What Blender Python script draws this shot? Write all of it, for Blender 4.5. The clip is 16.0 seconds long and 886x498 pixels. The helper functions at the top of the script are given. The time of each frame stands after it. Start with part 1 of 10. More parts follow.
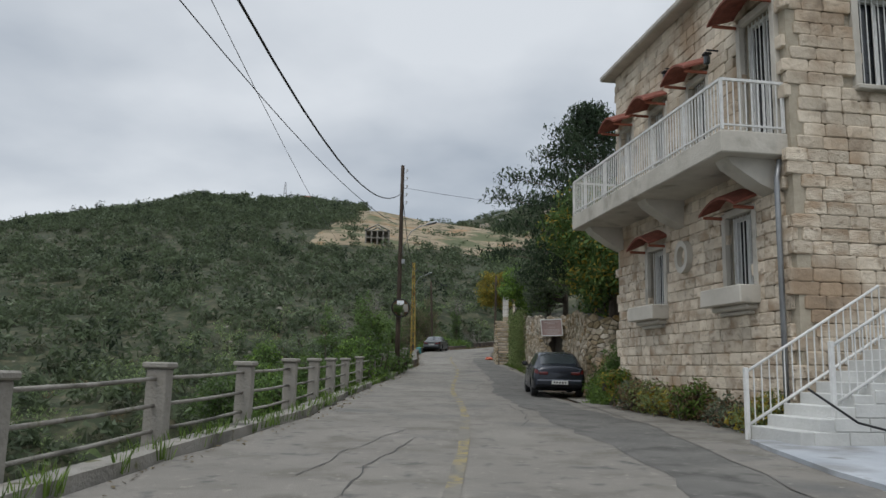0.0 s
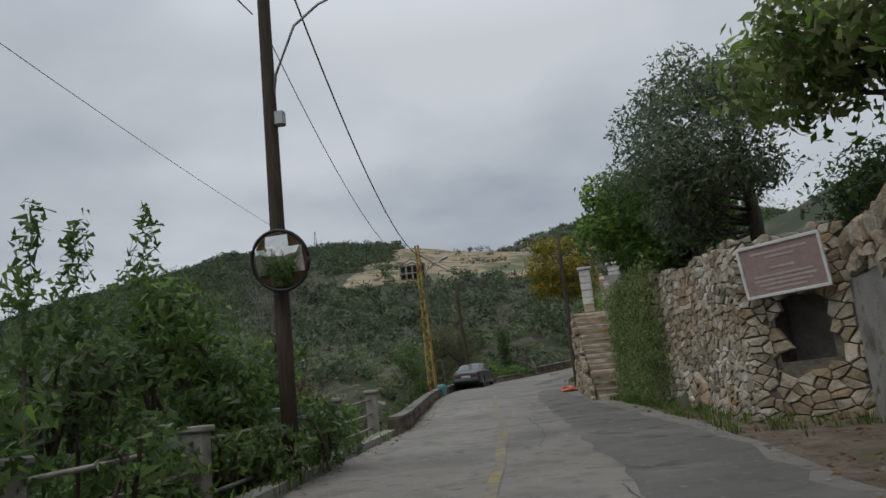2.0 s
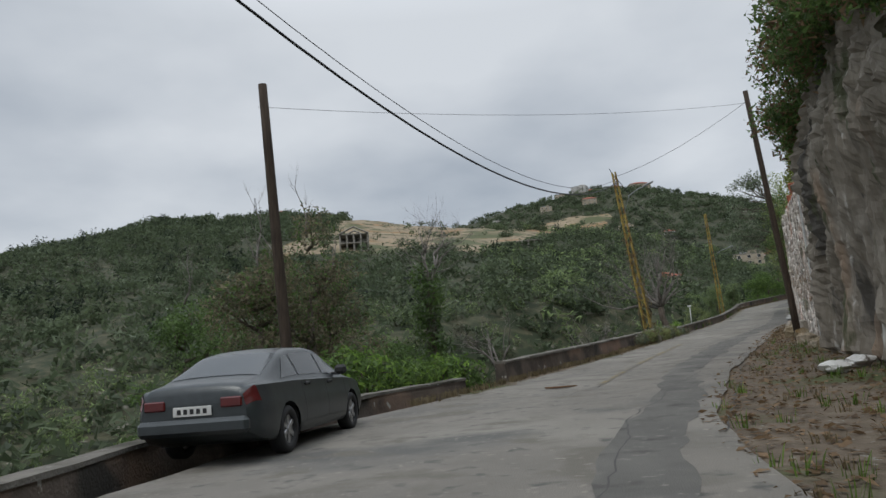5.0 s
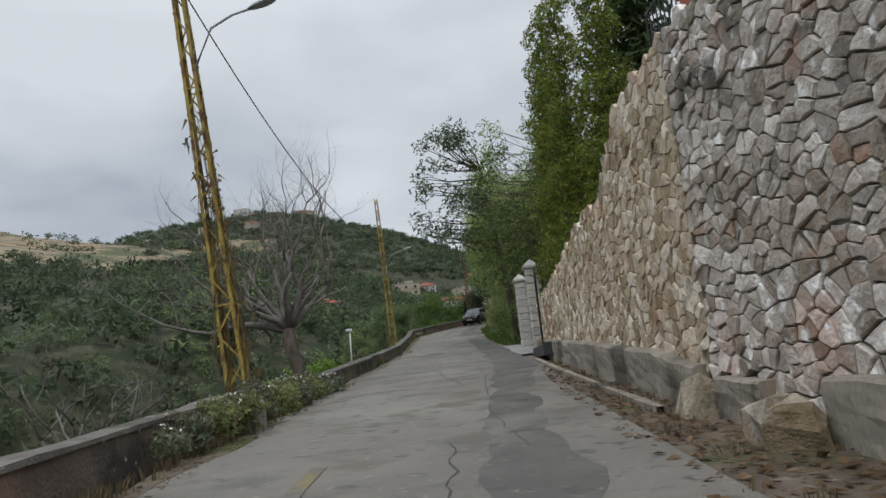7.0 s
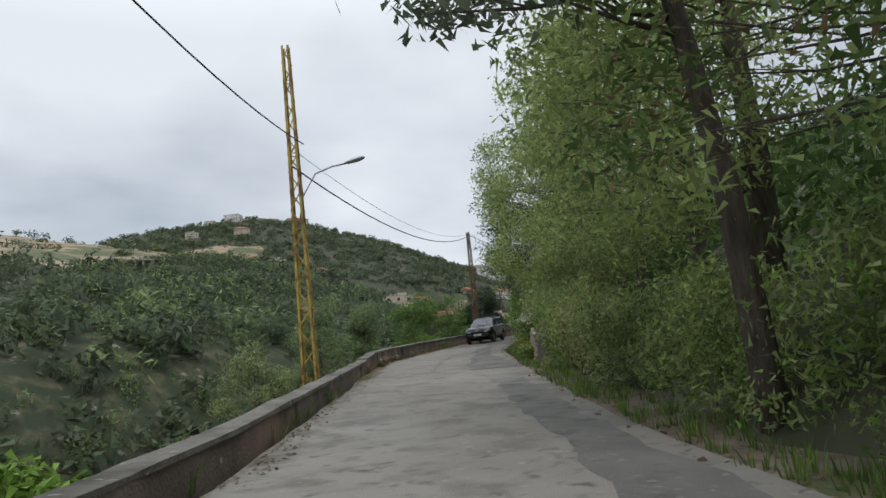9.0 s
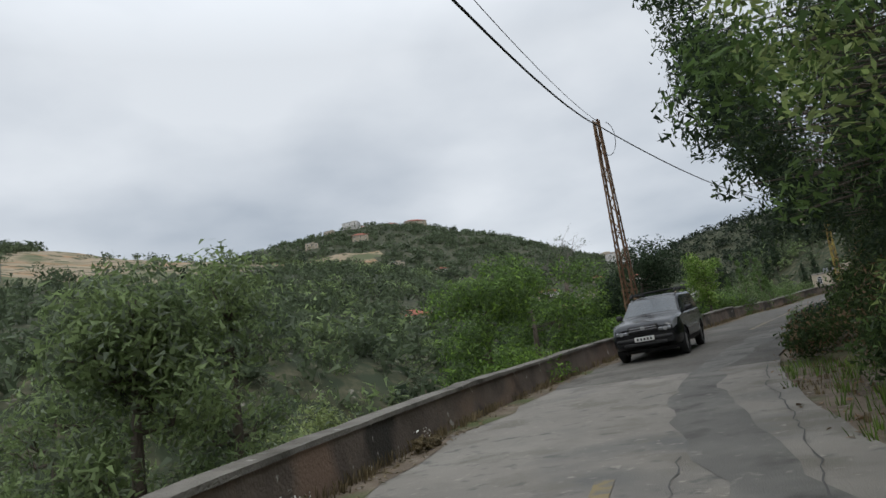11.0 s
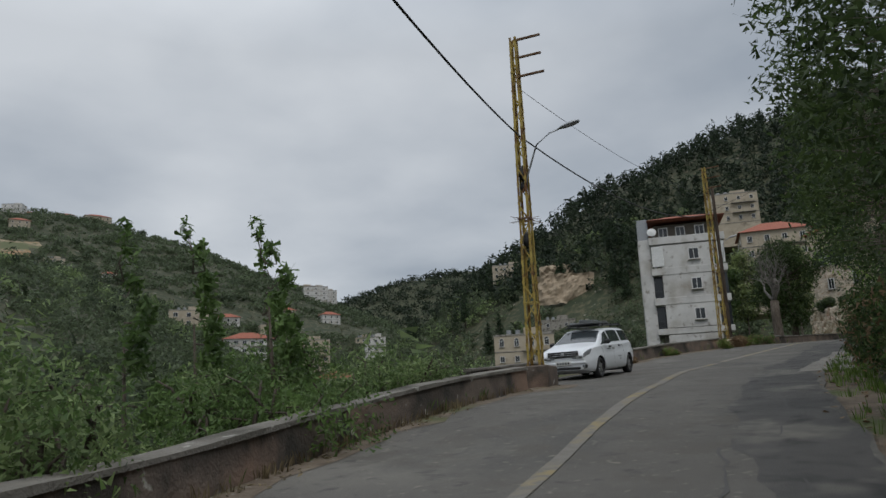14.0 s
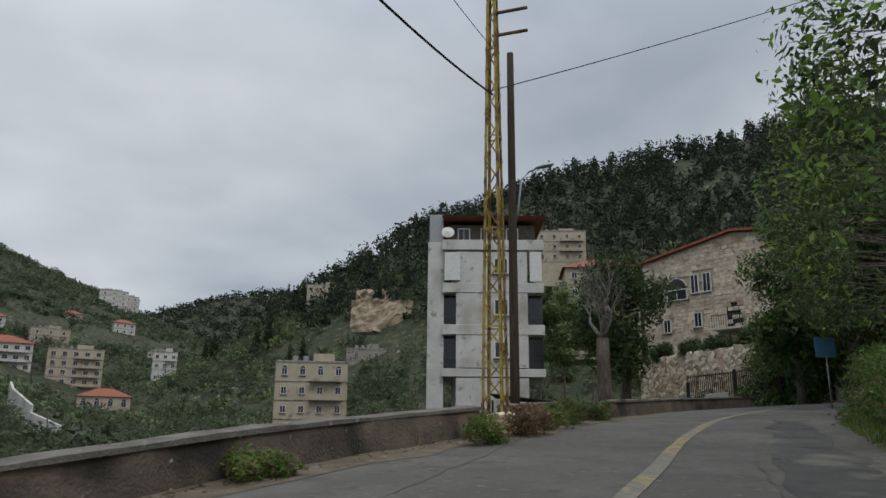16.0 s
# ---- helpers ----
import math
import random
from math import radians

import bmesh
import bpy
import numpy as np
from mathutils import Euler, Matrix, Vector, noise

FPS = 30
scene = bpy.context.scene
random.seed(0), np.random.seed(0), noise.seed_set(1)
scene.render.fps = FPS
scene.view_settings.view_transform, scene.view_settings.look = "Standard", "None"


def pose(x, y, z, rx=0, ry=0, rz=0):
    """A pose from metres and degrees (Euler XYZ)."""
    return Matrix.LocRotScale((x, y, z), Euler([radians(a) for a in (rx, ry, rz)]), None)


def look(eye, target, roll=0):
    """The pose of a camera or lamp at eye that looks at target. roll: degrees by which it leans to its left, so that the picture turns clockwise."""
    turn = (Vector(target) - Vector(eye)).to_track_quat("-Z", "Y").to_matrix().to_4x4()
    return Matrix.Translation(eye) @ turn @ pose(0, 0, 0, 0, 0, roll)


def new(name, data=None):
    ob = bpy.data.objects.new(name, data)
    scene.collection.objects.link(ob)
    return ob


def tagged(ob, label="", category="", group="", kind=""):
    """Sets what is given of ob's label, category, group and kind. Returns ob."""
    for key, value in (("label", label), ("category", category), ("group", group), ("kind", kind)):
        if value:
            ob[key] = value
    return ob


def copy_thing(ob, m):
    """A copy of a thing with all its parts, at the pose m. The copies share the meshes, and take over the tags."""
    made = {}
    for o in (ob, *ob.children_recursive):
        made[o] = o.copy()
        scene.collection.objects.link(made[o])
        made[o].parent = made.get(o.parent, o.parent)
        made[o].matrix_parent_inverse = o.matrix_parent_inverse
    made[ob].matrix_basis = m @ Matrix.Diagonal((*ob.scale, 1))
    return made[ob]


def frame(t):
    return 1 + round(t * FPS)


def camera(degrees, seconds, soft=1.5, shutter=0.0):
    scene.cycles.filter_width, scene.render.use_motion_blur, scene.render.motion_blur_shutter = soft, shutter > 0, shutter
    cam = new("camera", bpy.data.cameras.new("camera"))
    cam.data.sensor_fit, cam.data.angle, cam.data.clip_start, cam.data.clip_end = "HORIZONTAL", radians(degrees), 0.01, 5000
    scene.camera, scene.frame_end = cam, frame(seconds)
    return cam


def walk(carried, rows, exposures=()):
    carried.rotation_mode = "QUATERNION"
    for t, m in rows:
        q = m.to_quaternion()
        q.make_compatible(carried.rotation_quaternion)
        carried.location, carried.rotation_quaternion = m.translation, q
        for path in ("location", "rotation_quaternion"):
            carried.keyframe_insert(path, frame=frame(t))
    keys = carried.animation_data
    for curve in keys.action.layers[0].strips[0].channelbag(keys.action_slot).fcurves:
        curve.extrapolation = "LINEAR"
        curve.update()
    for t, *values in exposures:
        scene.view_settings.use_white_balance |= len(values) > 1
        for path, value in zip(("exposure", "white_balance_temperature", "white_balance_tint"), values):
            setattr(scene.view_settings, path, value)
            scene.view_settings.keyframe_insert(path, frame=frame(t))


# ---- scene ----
cam = camera(59.9, 16.0)
PATH = [
    (0, (0.123, -0.058, 1.167), (0.127, 1.918, 1.476), 1.2),
    (0.5, (0.742, 6.69, 1.311), (0.648, 8.655, 1.668), -2.7),
    (1, (1.005, 13.487, 1.489), (0.903, 15.454, 1.838), -3.5),
    (1.5, (1.157, 20.16, 1.731), (1.055, 22.116, 2.132), -6.6),
    (2, (1.139, 27.085, 1.724), (1.039, 29.04, 2.132), -6.1),
    (2.5, (1.748, 33.72, 1.864), (1.732, 35.679, 2.265), -5.9),
    (3, (2.009, 39.309, 2.25), (2.026, 41.272, 2.635), -6.1),
    (5.3, (2.716, 65.598, 3.733), (2.742, 67.568, 4.077), -4.0),
    (5.5, (3.365, 68.1, 3.916), (3.545, 70.064, 4.251), -3.7),
    (6, (5.192, 73.658, 4.275), (5.901, 75.491, 4.649), -7.3),
    (6.5, (7.481, 79.52, 4.663), (8.333, 81.292, 5.028), -6.1),
    (7, (9.994, 85.627, 5.12), (10.842, 87.404, 5.467), -6.1),
    (7.5, (12.818, 91.859, 5.657), (13.667, 93.637, 6.004), -6.2),
    (8, (15.76, 98.111, 6.179), (16.613, 99.872, 6.594), -4.6),
    (10.5, (31.345, 130.24, 9.332), (32.204, 132.014, 9.667), -4.2),
    (11, (34.758, 136.846, 10.084), (35.311, 138.723, 10.498), -7.5),
    (11.5, (38.416, 142.853, 10.632), (38.868, 144.701, 11.25), -8.8),
    (12, (42.646, 148.56, 11.338), (43.439, 150.27, 12.005), -6.6),
    (12.5, (47.364, 153.549, 12.095), (48.29, 155.203, 12.733), -4.0),
    (13, (52.466, 158.293, 12.819), (53.578, 159.898, 13.253), -4.2),
    (13.5, (57.306, 162.727, 13.449), (58.375, 164.367, 13.861), -4.0),
    (14, (62.664, 167.013, 14.198), (63.863, 168.553, 14.631), -2.6),
    (14.5, (68.018, 170.89, 14.803), (69.356, 172.309, 15.249), -3.4),
    (15, (73.794, 174.493, 15.645), (75.19, 175.85, 16.102), -2.2),
    (15.5, (79.659, 177.745, 16.291), (81.136, 178.995, 16.798), -0.5),
    (16, (85.864, 180.643, 16.899), (87.354, 181.881, 17.395), 0.5),
]
EXPOSURE = [(0.0, 0.38), (0.5, 0.12), (1.0, 0.28), (1.5, 0.3), (2.0, 0.08), (2.5, 0.26), (3.0, 0.48), (5.5, 0.26), (6.5, 0.25), (7.5, 0.45), (8.0, 0.5), (10.4, 0.68), (11.0, 0.48), (11.5, -0.22), (12.0, -0.4), (12.6, -0.38), (13.0, 0.05), (13.6, 0.12), (16.0, 0.2)]
walk(cam, [(t, look(eye, target, roll)) for t, eye, target, roll in PATH], EXPOSURE)

# ---- world and light: an overcast sky ----
world = bpy.data.worlds.new("world")
scene.world = world
world.use_nodes = True


def build_sky():
    nt = world.node_tree
    nt.nodes.clear()
    n, l = nt.nodes.new, nt.links.new
    out, bg = n("ShaderNodeOutputWorld"), n("ShaderNodeBackground")
    sky = n("ShaderNodeTexSky")
    sky.sky_type, sky.sun_disc = "NISHITA", False
    sky.sun_elevation, sky.sun_rotation = radians(55), radians(200)
    co, sep = n("ShaderNodeTexCoord"), n("ShaderNodeSeparateXYZ")
    l(co.outputs["Generated"], sep.inputs[0])
    # cloud deck: the direction projected on a flat layer overhead
    add = n("ShaderNodeMath")
    add.operation, add.inputs[1].default_value = "ADD", 0.22
    l(sep.outputs["Z"], add.inputs[0])
    mx = n("ShaderNodeMath")
    mx.operation, mx.inputs[1].default_value = "MAXIMUM", 0.05
    l(add.outputs[0], mx.inputs[0])
    dv = n("ShaderNodeVectorMath")
    dv.operation = "DIVIDE"
    cmb = n("ShaderNodeCombineXYZ")
    for i in range(3):
        l(mx.outputs[0], cmb.inputs[i])
    l(co.outputs["Generated"], dv.inputs[0])
    l(cmb.outputs[0], dv.inputs[1])
    n1, n2 = n("ShaderNodeTexNoise"), n("ShaderNodeTexNoise")
    n1.inputs["Scale"].default_value, n1.inputs["Detail"].default_value, n1.inputs["Roughness"].default_value = 1.1, 3.0, 0.45
    n2.inputs["Scale"].default_value, n2.inputs["Detail"].default_value = 3.2, 4.0
    l(dv.outputs[0], n1.inputs["Vector"])
    l(dv.outputs[0], n2.inputs["Vector"])
    mixn = n("ShaderNodeMix")
    mixn.inputs[0].default_value = 0.25
    l(n1.outputs["Fac"], mixn.inputs[2])
    l(n2.outputs["Fac"], mixn.inputs[3])
    ramp = n("ShaderNodeValToRGB")
    e = ramp.color_ramp.elements
    e[0].position, e[0].color = 0.36, (0.300, 0.338, 0.388, 1)
    e[1].position, e[1].color = 0.64, (0.545, 0.575, 0.61, 1)
    l(mixn.outputs[0], ramp.inputs[0])
    # the deck is brighter overhead than near the horizon
    up = n("ShaderNodeMapRange")
    up.inputs[1].default_value, up.inputs[2].default_value = 0.45, 1.0
    up.inputs[3].default_value, up.inputs[4].default_value = 1.0, 2.6
    l(sep.outputs["Z"], up.inputs[0])
    sc = n("ShaderNodeVectorMath")
    sc.operation = "SCALE"
    l(ramp.outputs[0], sc.inputs[0])
    l(up.outputs[0], sc.inputs["Scale"])
    mix = n("ShaderNodeMix")
    mix.data_type = "RGBA"
    mix.inputs[0].default_value = 0.94
    dim = n("ShaderNodeVectorMath")
    dim.operation, dim.inputs["Scale"].default_value = "SCALE", 0.1
    l(sky.outputs[0], dim.inputs[0])
    l(dim.outputs[0], mix.inputs[6])
    l(sc.outputs[0], mix.inputs[7])
    l(mix.outputs[2], bg.inputs["Color"])
    bg.inputs["Strength"].default_value = 1.0
    l(bg.outputs[0], out.inputs[0])


build_sky()
sun = new("sun", bpy.data.lights.new("sun", "SUN"))
sun.data.energy, sun.data.angle, sun.data.color = 0.8, radians(25), (1.0, 0.97, 0.92)
sun.matrix_world = look((0, 0, 60), (20, 35, 0))

# ---- materials ----
def material(name, colors, scale=3.0, rough=0.85, metal=0.0, bump=0.3, bump_scale=None, detail=6.0, spots=None, island=0.0, obj=0.0, coord="Object", spec=0.35, stretch=None):
    """colors: ramp of (position, rgb) over a noise; spots: (rgb, scale, low, high) stains on top."""
    m = bpy.data.materials.new(name)
    m.use_nodes = True
    nt = m.node_tree
    n, l = nt.nodes.new, nt.links.new
    b = nt.nodes["Principled BSDF"]
    b.inputs["Roughness"].default_value, b.inputs["Metallic"].default_value = rough, metal
    b.inputs["Specular IOR Level"].default_value = spec
    co = n("ShaderNodeTexCoord").outputs[coord]
    if coord == "Object" and obj:
        info = n("ShaderNodeObjectInfo")
        sh = n("ShaderNodeVectorMath")
        sh.operation = "ADD"
        mu = n("ShaderNodeMath")
        mu.operation, mu.inputs[1].default_value = "MULTIPLY", 37.0
        l(info.outputs["Random"], mu.inputs[0])
        l(co, sh.inputs[0])
        l(mu.outputs[0], sh.inputs[1])
        co = sh.outputs[0]
    if stretch:
        mp = n("ShaderNodeMapping")
        mp.inputs["Scale"].default_value = stretch
        l(co, mp.inputs[0])
        co = mp.outputs[0]
    no = n("ShaderNodeTexNoise")
    no.inputs["Scale"].default_value, no.inputs["Detail"].default_value, no.inputs["Roughness"].default_value = scale, detail, 0.62
    l(co, no.inputs["Vector"])
    ramp = n("ShaderNodeValToRGB")
    els = ramp.color_ramp.elements
    while len(els) < len(colors):
        els.new(0.5)
    for e, (p, c) in zip(els, colors):
        e.position, e.color = p, (*c, 1)
    l(no.outputs["Fac"], ramp.inputs[0])
    col = ramp.outputs[0]
    for c, s, lo, hi in spots or ():
        n2 = n("ShaderNodeTexNoise")
        n2.inputs["Scale"].default_value, n2.inputs["Detail"].default_value = s, 5.0
        l(co, n2.inputs["Vector"])
        mr = n("ShaderNodeMapRange")
        mr.inputs[1].default_value, mr.inputs[2].default_value = lo, hi
        l(n2.outputs["Fac"], mr.inputs[0])
        mx = n("ShaderNodeMix")
        mx.data_type = "RGBA"
        l(mr.outputs[0], mx.inputs[0])
        l(col, mx.inputs[6])
        mx.inputs[7].default_value = (*c, 1)
        col = mx.outputs[2]
    for amount, kind in ((island, "ShaderNodeNewGeometry"), (obj, "ShaderNodeObjectInfo")):
        if amount:
            src = n(kind).outputs["Random Per Island" if "Geom" in kind else "Random"]
            mr = n("ShaderNodeMapRange")
            mr.inputs[3].default_value, mr.inputs[4].default_value = 1 - amount, 1 + amount
            l(src, mr.inputs[0])
            hsv = n("ShaderNodeHueSaturation")
            l(mr.outputs[0], hsv.inputs["Value"])
            if "rubble" in name:
                ms = n("ShaderNodeMapRange")
                ms.inputs[3].default_value, ms.inputs[4].default_value = 1.35, 0.75
                l(src, ms.inputs[0])
                l(ms.outputs[0], hsv.inputs["Saturation"])
            l(col, hsv.inputs["Color"])
            col = hsv.outputs[0]
    l(col, b.inputs["Base Color"])
    if bump:
        n3 = n("ShaderNodeTexNoise")
        n3.inputs["Scale"].default_value, n3.inputs["Detail"].default_value = bump_scale or scale * 4, 4.0
        l(co, n3.inputs["Vector"])
        bp = n("ShaderNodeBump")
        bp.inputs["Strength"].default_value, bp.inputs["Distance"].default_value = bump, 0.045
        l(n3.outputs["Fac"], bp.inputs["Height"])
        l(bp.outputs[0], b.inputs["Normal"])
    return m


def plain(name, rgb, rough=0.5, metal=0.0, spec=0.5, var=0.12, scale=8.0, bump=0.05):
    return material(name, [(0.3, tuple(c * (1 - var) for c in rgb)), (0.7, tuple(min(1, c * (1 + var)) for c in rgb))], scale, rough, metal, bump, spec=spec, detail=3)


def leafy(name, dark, light, spot=None, scale=1.3, island=0.45):
    k = 1.9
    m = material(name, [(0.3, tuple(c * k for c in dark)), (0.7, tuple(c * k for c in light))], scale, 0.6, 0, 0, island=island, spec=0.25, spots=spot)
    nt = m.node_tree
    b = nt.nodes["Principled BSDF"]
    tr, mx = nt.nodes.new("ShaderNodeBsdfTranslucent"), nt.nodes.new("ShaderNodeMixShader")
    mx.inputs[0].default_value = 0.45
    nt.links.new(b.inputs["Base Color"].links[0].from_socket, tr.inputs["Color"])
    nt.links.new(b.outputs[0], mx.inputs[1])
    nt.links.new(tr.outputs[0], mx.inputs[2])
    nt.links.new(mx.outputs[0], nt.nodes["Material Output"].inputs["Surface"])
    return m


M = {}
M["asphalt"] = material("asphalt", [(0.25, (0.162, 0.150, 0.131)), (0.75, (0.232, 0.214, 0.187))], 0.55, 0.9, 0, 0.5, 55, 9, spots=[((0.25, 0.235, 0.205), 0.23, 0.52, 0.72), ((0.10, 0.097, 0.09), 3.5, 0.58, 0.72), ((0.12, 0.117, 0.11), 0.4, 0.56, 0.7), ((0.145, 0.133, 0.112), 1.2, 0.52, 0.66), ((0.27, 0.25, 0.215), 9.0, 0.62, 0.72)])
# the same asphalt in a darker tone, for the road past s 161
M["asphalt_dark"] = material("darker_asphalt", [(0.25, (0.083, 0.077, 0.068)), (0.75, (0.126, 0.117, 0.104))], 0.55, 0.9, 0, 0.5, 55, 9, spots=[((0.15, 0.14, 0.122), 0.23, 0.52, 0.72), ((0.06, 0.057, 0.052), 3.5, 0.58, 0.72), ((0.072, 0.069, 0.063), 0.4, 0.56, 0.7), ((0.088, 0.080, 0.068), 1.2, 0.52, 0.66), ((0.18, 0.165, 0.14), 9.0, 0.62, 0.72)])
M["rubble_brown"] = material("brown_weathered_rubble", [(0.25, (0.15, 0.12, 0.08)), (0.5, (0.31, 0.26, 0.19)), (0.75, (0.49, 0.435, 0.345))], 2.6, 0.92, 0, 0.8, 16, 10, obj=0.32, island=0.42, spots=[((0.36, 0.235, 0.12), 0.9, 0.56, 0.72), ((0.10, 0.10, 0.055), 1.1, 0.57, 0.7)])
M["patch"] = material("dark_asphalt", [(0.3, (0.098, 0.094, 0.086)), (0.7, (0.150, 0.143, 0.130))], 0.9, 0.9, 0, 0.5, 60, 8, spots=[((0.19, 0.18, 0.16), 0.6, 0.52, 0.72), ((0.07, 0.067, 0.06), 1.7, 0.55, 0.7), ((0.21, 0.2, 0.175), 8.0, 0.62, 0.72)])
# broken right-hand strip; shade under the bank trees is put into its colour
M["patch_dark"] = material("shade_toned_broken_asphalt", [(0.3, (0.050, 0.048, 0.045)), (0.7, (0.088, 0.083, 0.076))], 0.9, 0.85, 0, 0.6, 50, 8, spots=[((0.14, 0.13, 0.112), 0.7, 0.56, 0.66), ((0.035, 0.034, 0.032), 1.7, 0.55, 0.7)])
M["crack"] = plain("crack_tar", (0.065, 0.062, 0.058), 0.9)
M["yellow_line"] = material("worn_yellow_paint", [(0.3, (0.22, 0.178, 0.085)), (0.7, (0.31, 0.245, 0.10))], 2.4, 0.85, 0, 0.3, 40, 8, spots=[((0.18, 0.166, 0.142), 1.1, 0.44, 0.58), ((0.15, 0.14, 0.12), 7.0, 0.48, 0.6)])
M["yellow_faint"] = material("nearly_worn_off_yellow_paint", [(0.3, (0.185, 0.150, 0.085)), (0.7, (0.25, 0.198, 0.092))], 2.4, 0.85, 0, 0.3, 40, 8, spots=[((0.16, 0.148, 0.128), 0.9, 0.42, 0.56), ((0.14, 0.13, 0.112), 6.0, 0.46, 0.58)])
M["concrete_pave"] = material("worn_concrete_paving", [(0.3, (0.25, 0.245, 0.235)), (0.7, (0.37, 0.36, 0.34))], 0.8, 0.9, 0, 0.3, 30, 8, spots=[((0.17, 0.16, 0.15), 1.4, 0.56, 0.72)])
M["white_pave"] = material("pale_painted_paving", [(0.3, (0.30, 0.32, 0.345)), (0.7, (0.44, 0.46, 0.485))], 0.9, 0.85, 0, 0.3, 20, 7, spots=[((0.22, 0.22, 0.215), 0.7, 0.52, 0.66), ((0.2, 0.2, 0.19), 2.0, 0.6, 0.72)])
M["dirt"] = material("dirt_and_leaf_litter", [(0.3, (0.075, 0.057, 0.040)), (0.55, (0.14, 0.11, 0.08)), (0.8, (0.22, 0.185, 0.142))], 2.2, 0.95, 0, 0.6, 18, 11, spots=[((0.22, 0.205, 0.18), 7.0, 0.64, 0.69), ((0.07, 0.085, 0.03), 0.45, 0.54, 0.64)])
M["ground"] = material("scrub_ground", [(0.32, (0.022, 0.028, 0.014)), (0.5, (0.052, 0.056, 0.029)), (0.68, (0.105, 0.094, 0.058))], 0.45, 0.95, 0, 1.0, 1.6, 13, spots=[((0.028, 0.038, 0.018), 0.28, 0.47, 0.58), ((0.20, 0.185, 0.15), 0.33, 0.66, 0.70)])
M["sand"] = material("dry_terraced_field", [(0.3, (0.20, 0.155, 0.098)), (0.7, (0.32, 0.26, 0.175))], 0.09, 0.95, 0, 0.6, 0.6, 11, spots=[((0.27, 0.17, 0.09), 0.045, 0.56, 0.62), ((0.045, 0.055, 0.022), 0.16, 0.56, 0.62), ((0.085, 0.095, 0.042), 0.03, 0.53, 0.62)])
M["concrete"] = material("weathered_concrete", [(0.3, (0.21, 0.195, 0.17)), (0.7, (0.33, 0.31, 0.275))], 1.6, 0.92, 0, 0.5, 26, 9, spots=[((0.075, 0.07, 0.058), 1.1, 0.52, 0.68), ((0.12, 0.12, 0.06), 4.0, 0.6, 0.7)])
M["parapet"] = material("stained_parapet_concrete", [(0.3, (0.085, 0.068, 0.055)), (0.7, (0.185, 0.145, 0.118))], 1.3, 0.95, 0, 0.6, 22, 9, spots=[((0.045, 0.04, 0.034), 0.7, 0.5, 0.62), ((0.23, 0.155, 0.115), 0.5, 0.56, 0.66), ((0.38, 0.36, 0.32), 4.0, 0.67, 0.71)])
M["parapet_top"] = material("parapet_cap_concrete", [(0.3, (0.105, 0.095, 0.080)), (0.7, (0.205, 0.19, 0.165))], 2.0, 0.95, 0, 0.6, 26, 9, spots=[((0.055, 0.05, 0.038), 0.9, 0.5, 0.66), ((0.30, 0.29, 0.26), 6.0, 0.64, 0.7)])
M["ashlar"] = material("cream_limestone", [(0.3, (0.50, 0.415, 0.315)), (0.7, (0.70, 0.62, 0.505))], 1.6, 0.9, 0, 0.8, 9, 8, obj=0.17, island=0.15, spots=[((0.36, 0.265, 0.18), 0.7, 0.5, 0.68), ((0.27, 0.21, 0.15), 2.2, 0.57, 0.72)])
M["mortar"] = material("mortar", [(0.3, (0.33, 0.29, 0.22)), (0.7, (0.43, 0.38, 0.30))], 5, 0.95, 0, 0.3)
M["rubble"] = material("grey_limestone_rubble", [(0.25, (0.25, 0.20, 0.16)), (0.5, (0.46, 0.395, 0.33)), (0.75, (0.66, 0.61, 0.545))], 2.6, 0.92, 0, 0.8, 16, 10, obj=0.32, island=0.42, spots=[((0.46, 0.30, 0.22), 0.8, 0.55, 0.68), ((0.16, 0.145, 0.12), 1.3, 0.56, 0.68), ((0.70, 0.67, 0.62), 5.0, 0.58, 0.66), ((0.12, 0.13, 0.06), 0.5, 0.6, 0.7)])
M["rubble_warm"] = material("ochre_limestone_rubble", [(0.25, (0.34, 0.265, 0.18)), (0.5, (0.56, 0.46, 0.335)), (0.75, (0.74, 0.655, 0.53))], 4.0, 0.92, 0, 1.0, 13, 10, obj=0.32, island=0.42, spots=[((0.44, 0.27, 0.17), 0.8, 0.55, 0.7), ((0.17, 0.15, 0.115), 1.7, 0.6, 0.74)])
M["tan_mortar"] = material("tan_lime_mortar", [(0.3, (0.25, 0.205, 0.15)), (0.7, (0.38, 0.325, 0.25))], 3, 0.95, 0, 0.6, 14, 8)
M["rubble_bed"] = material("dark_wall_core", [(0.3, (0.075, 0.067, 0.055)), (0.7, (0.15, 0.135, 0.11))], 3, 0.95, 0, 0.8, 12)
M["rock"] = material("rock_face", [(0.25, (0.095, 0.08, 0.06)), (0.5, (0.20, 0.175, 0.14)), (0.75, (0.34, 0.31, 0.265))], 1.8, 0.92, 0, 0.8, 9, 13, stretch=(1.0, 1.0, 0.3), spots=[((0.075, 0.068, 0.058), 1.2, 0.54, 0.62), ((0.30, 0.22, 0.155), 0.6, 0.6, 0.7), ((0.07, 0.075, 0.04), 1.9, 0.58, 0.66), ((0.46, 0.44, 0.40), 3.0, 0.62, 0.7)])
M["white_metal"] = plain("white_painted_metal", (0.62, 0.62, 0.60), 0.5)
M["cream_plaster"] = material("balcony_plaster", [(0.3, (0.40, 0.37, 0.32)), (0.7, (0.55, 0.52, 0.46))], 1.2, 0.9, 0, 0.2, 15, 7, spots=[((0.25, 0.23, 0.19), 1.4, 0.58, 0.76)])
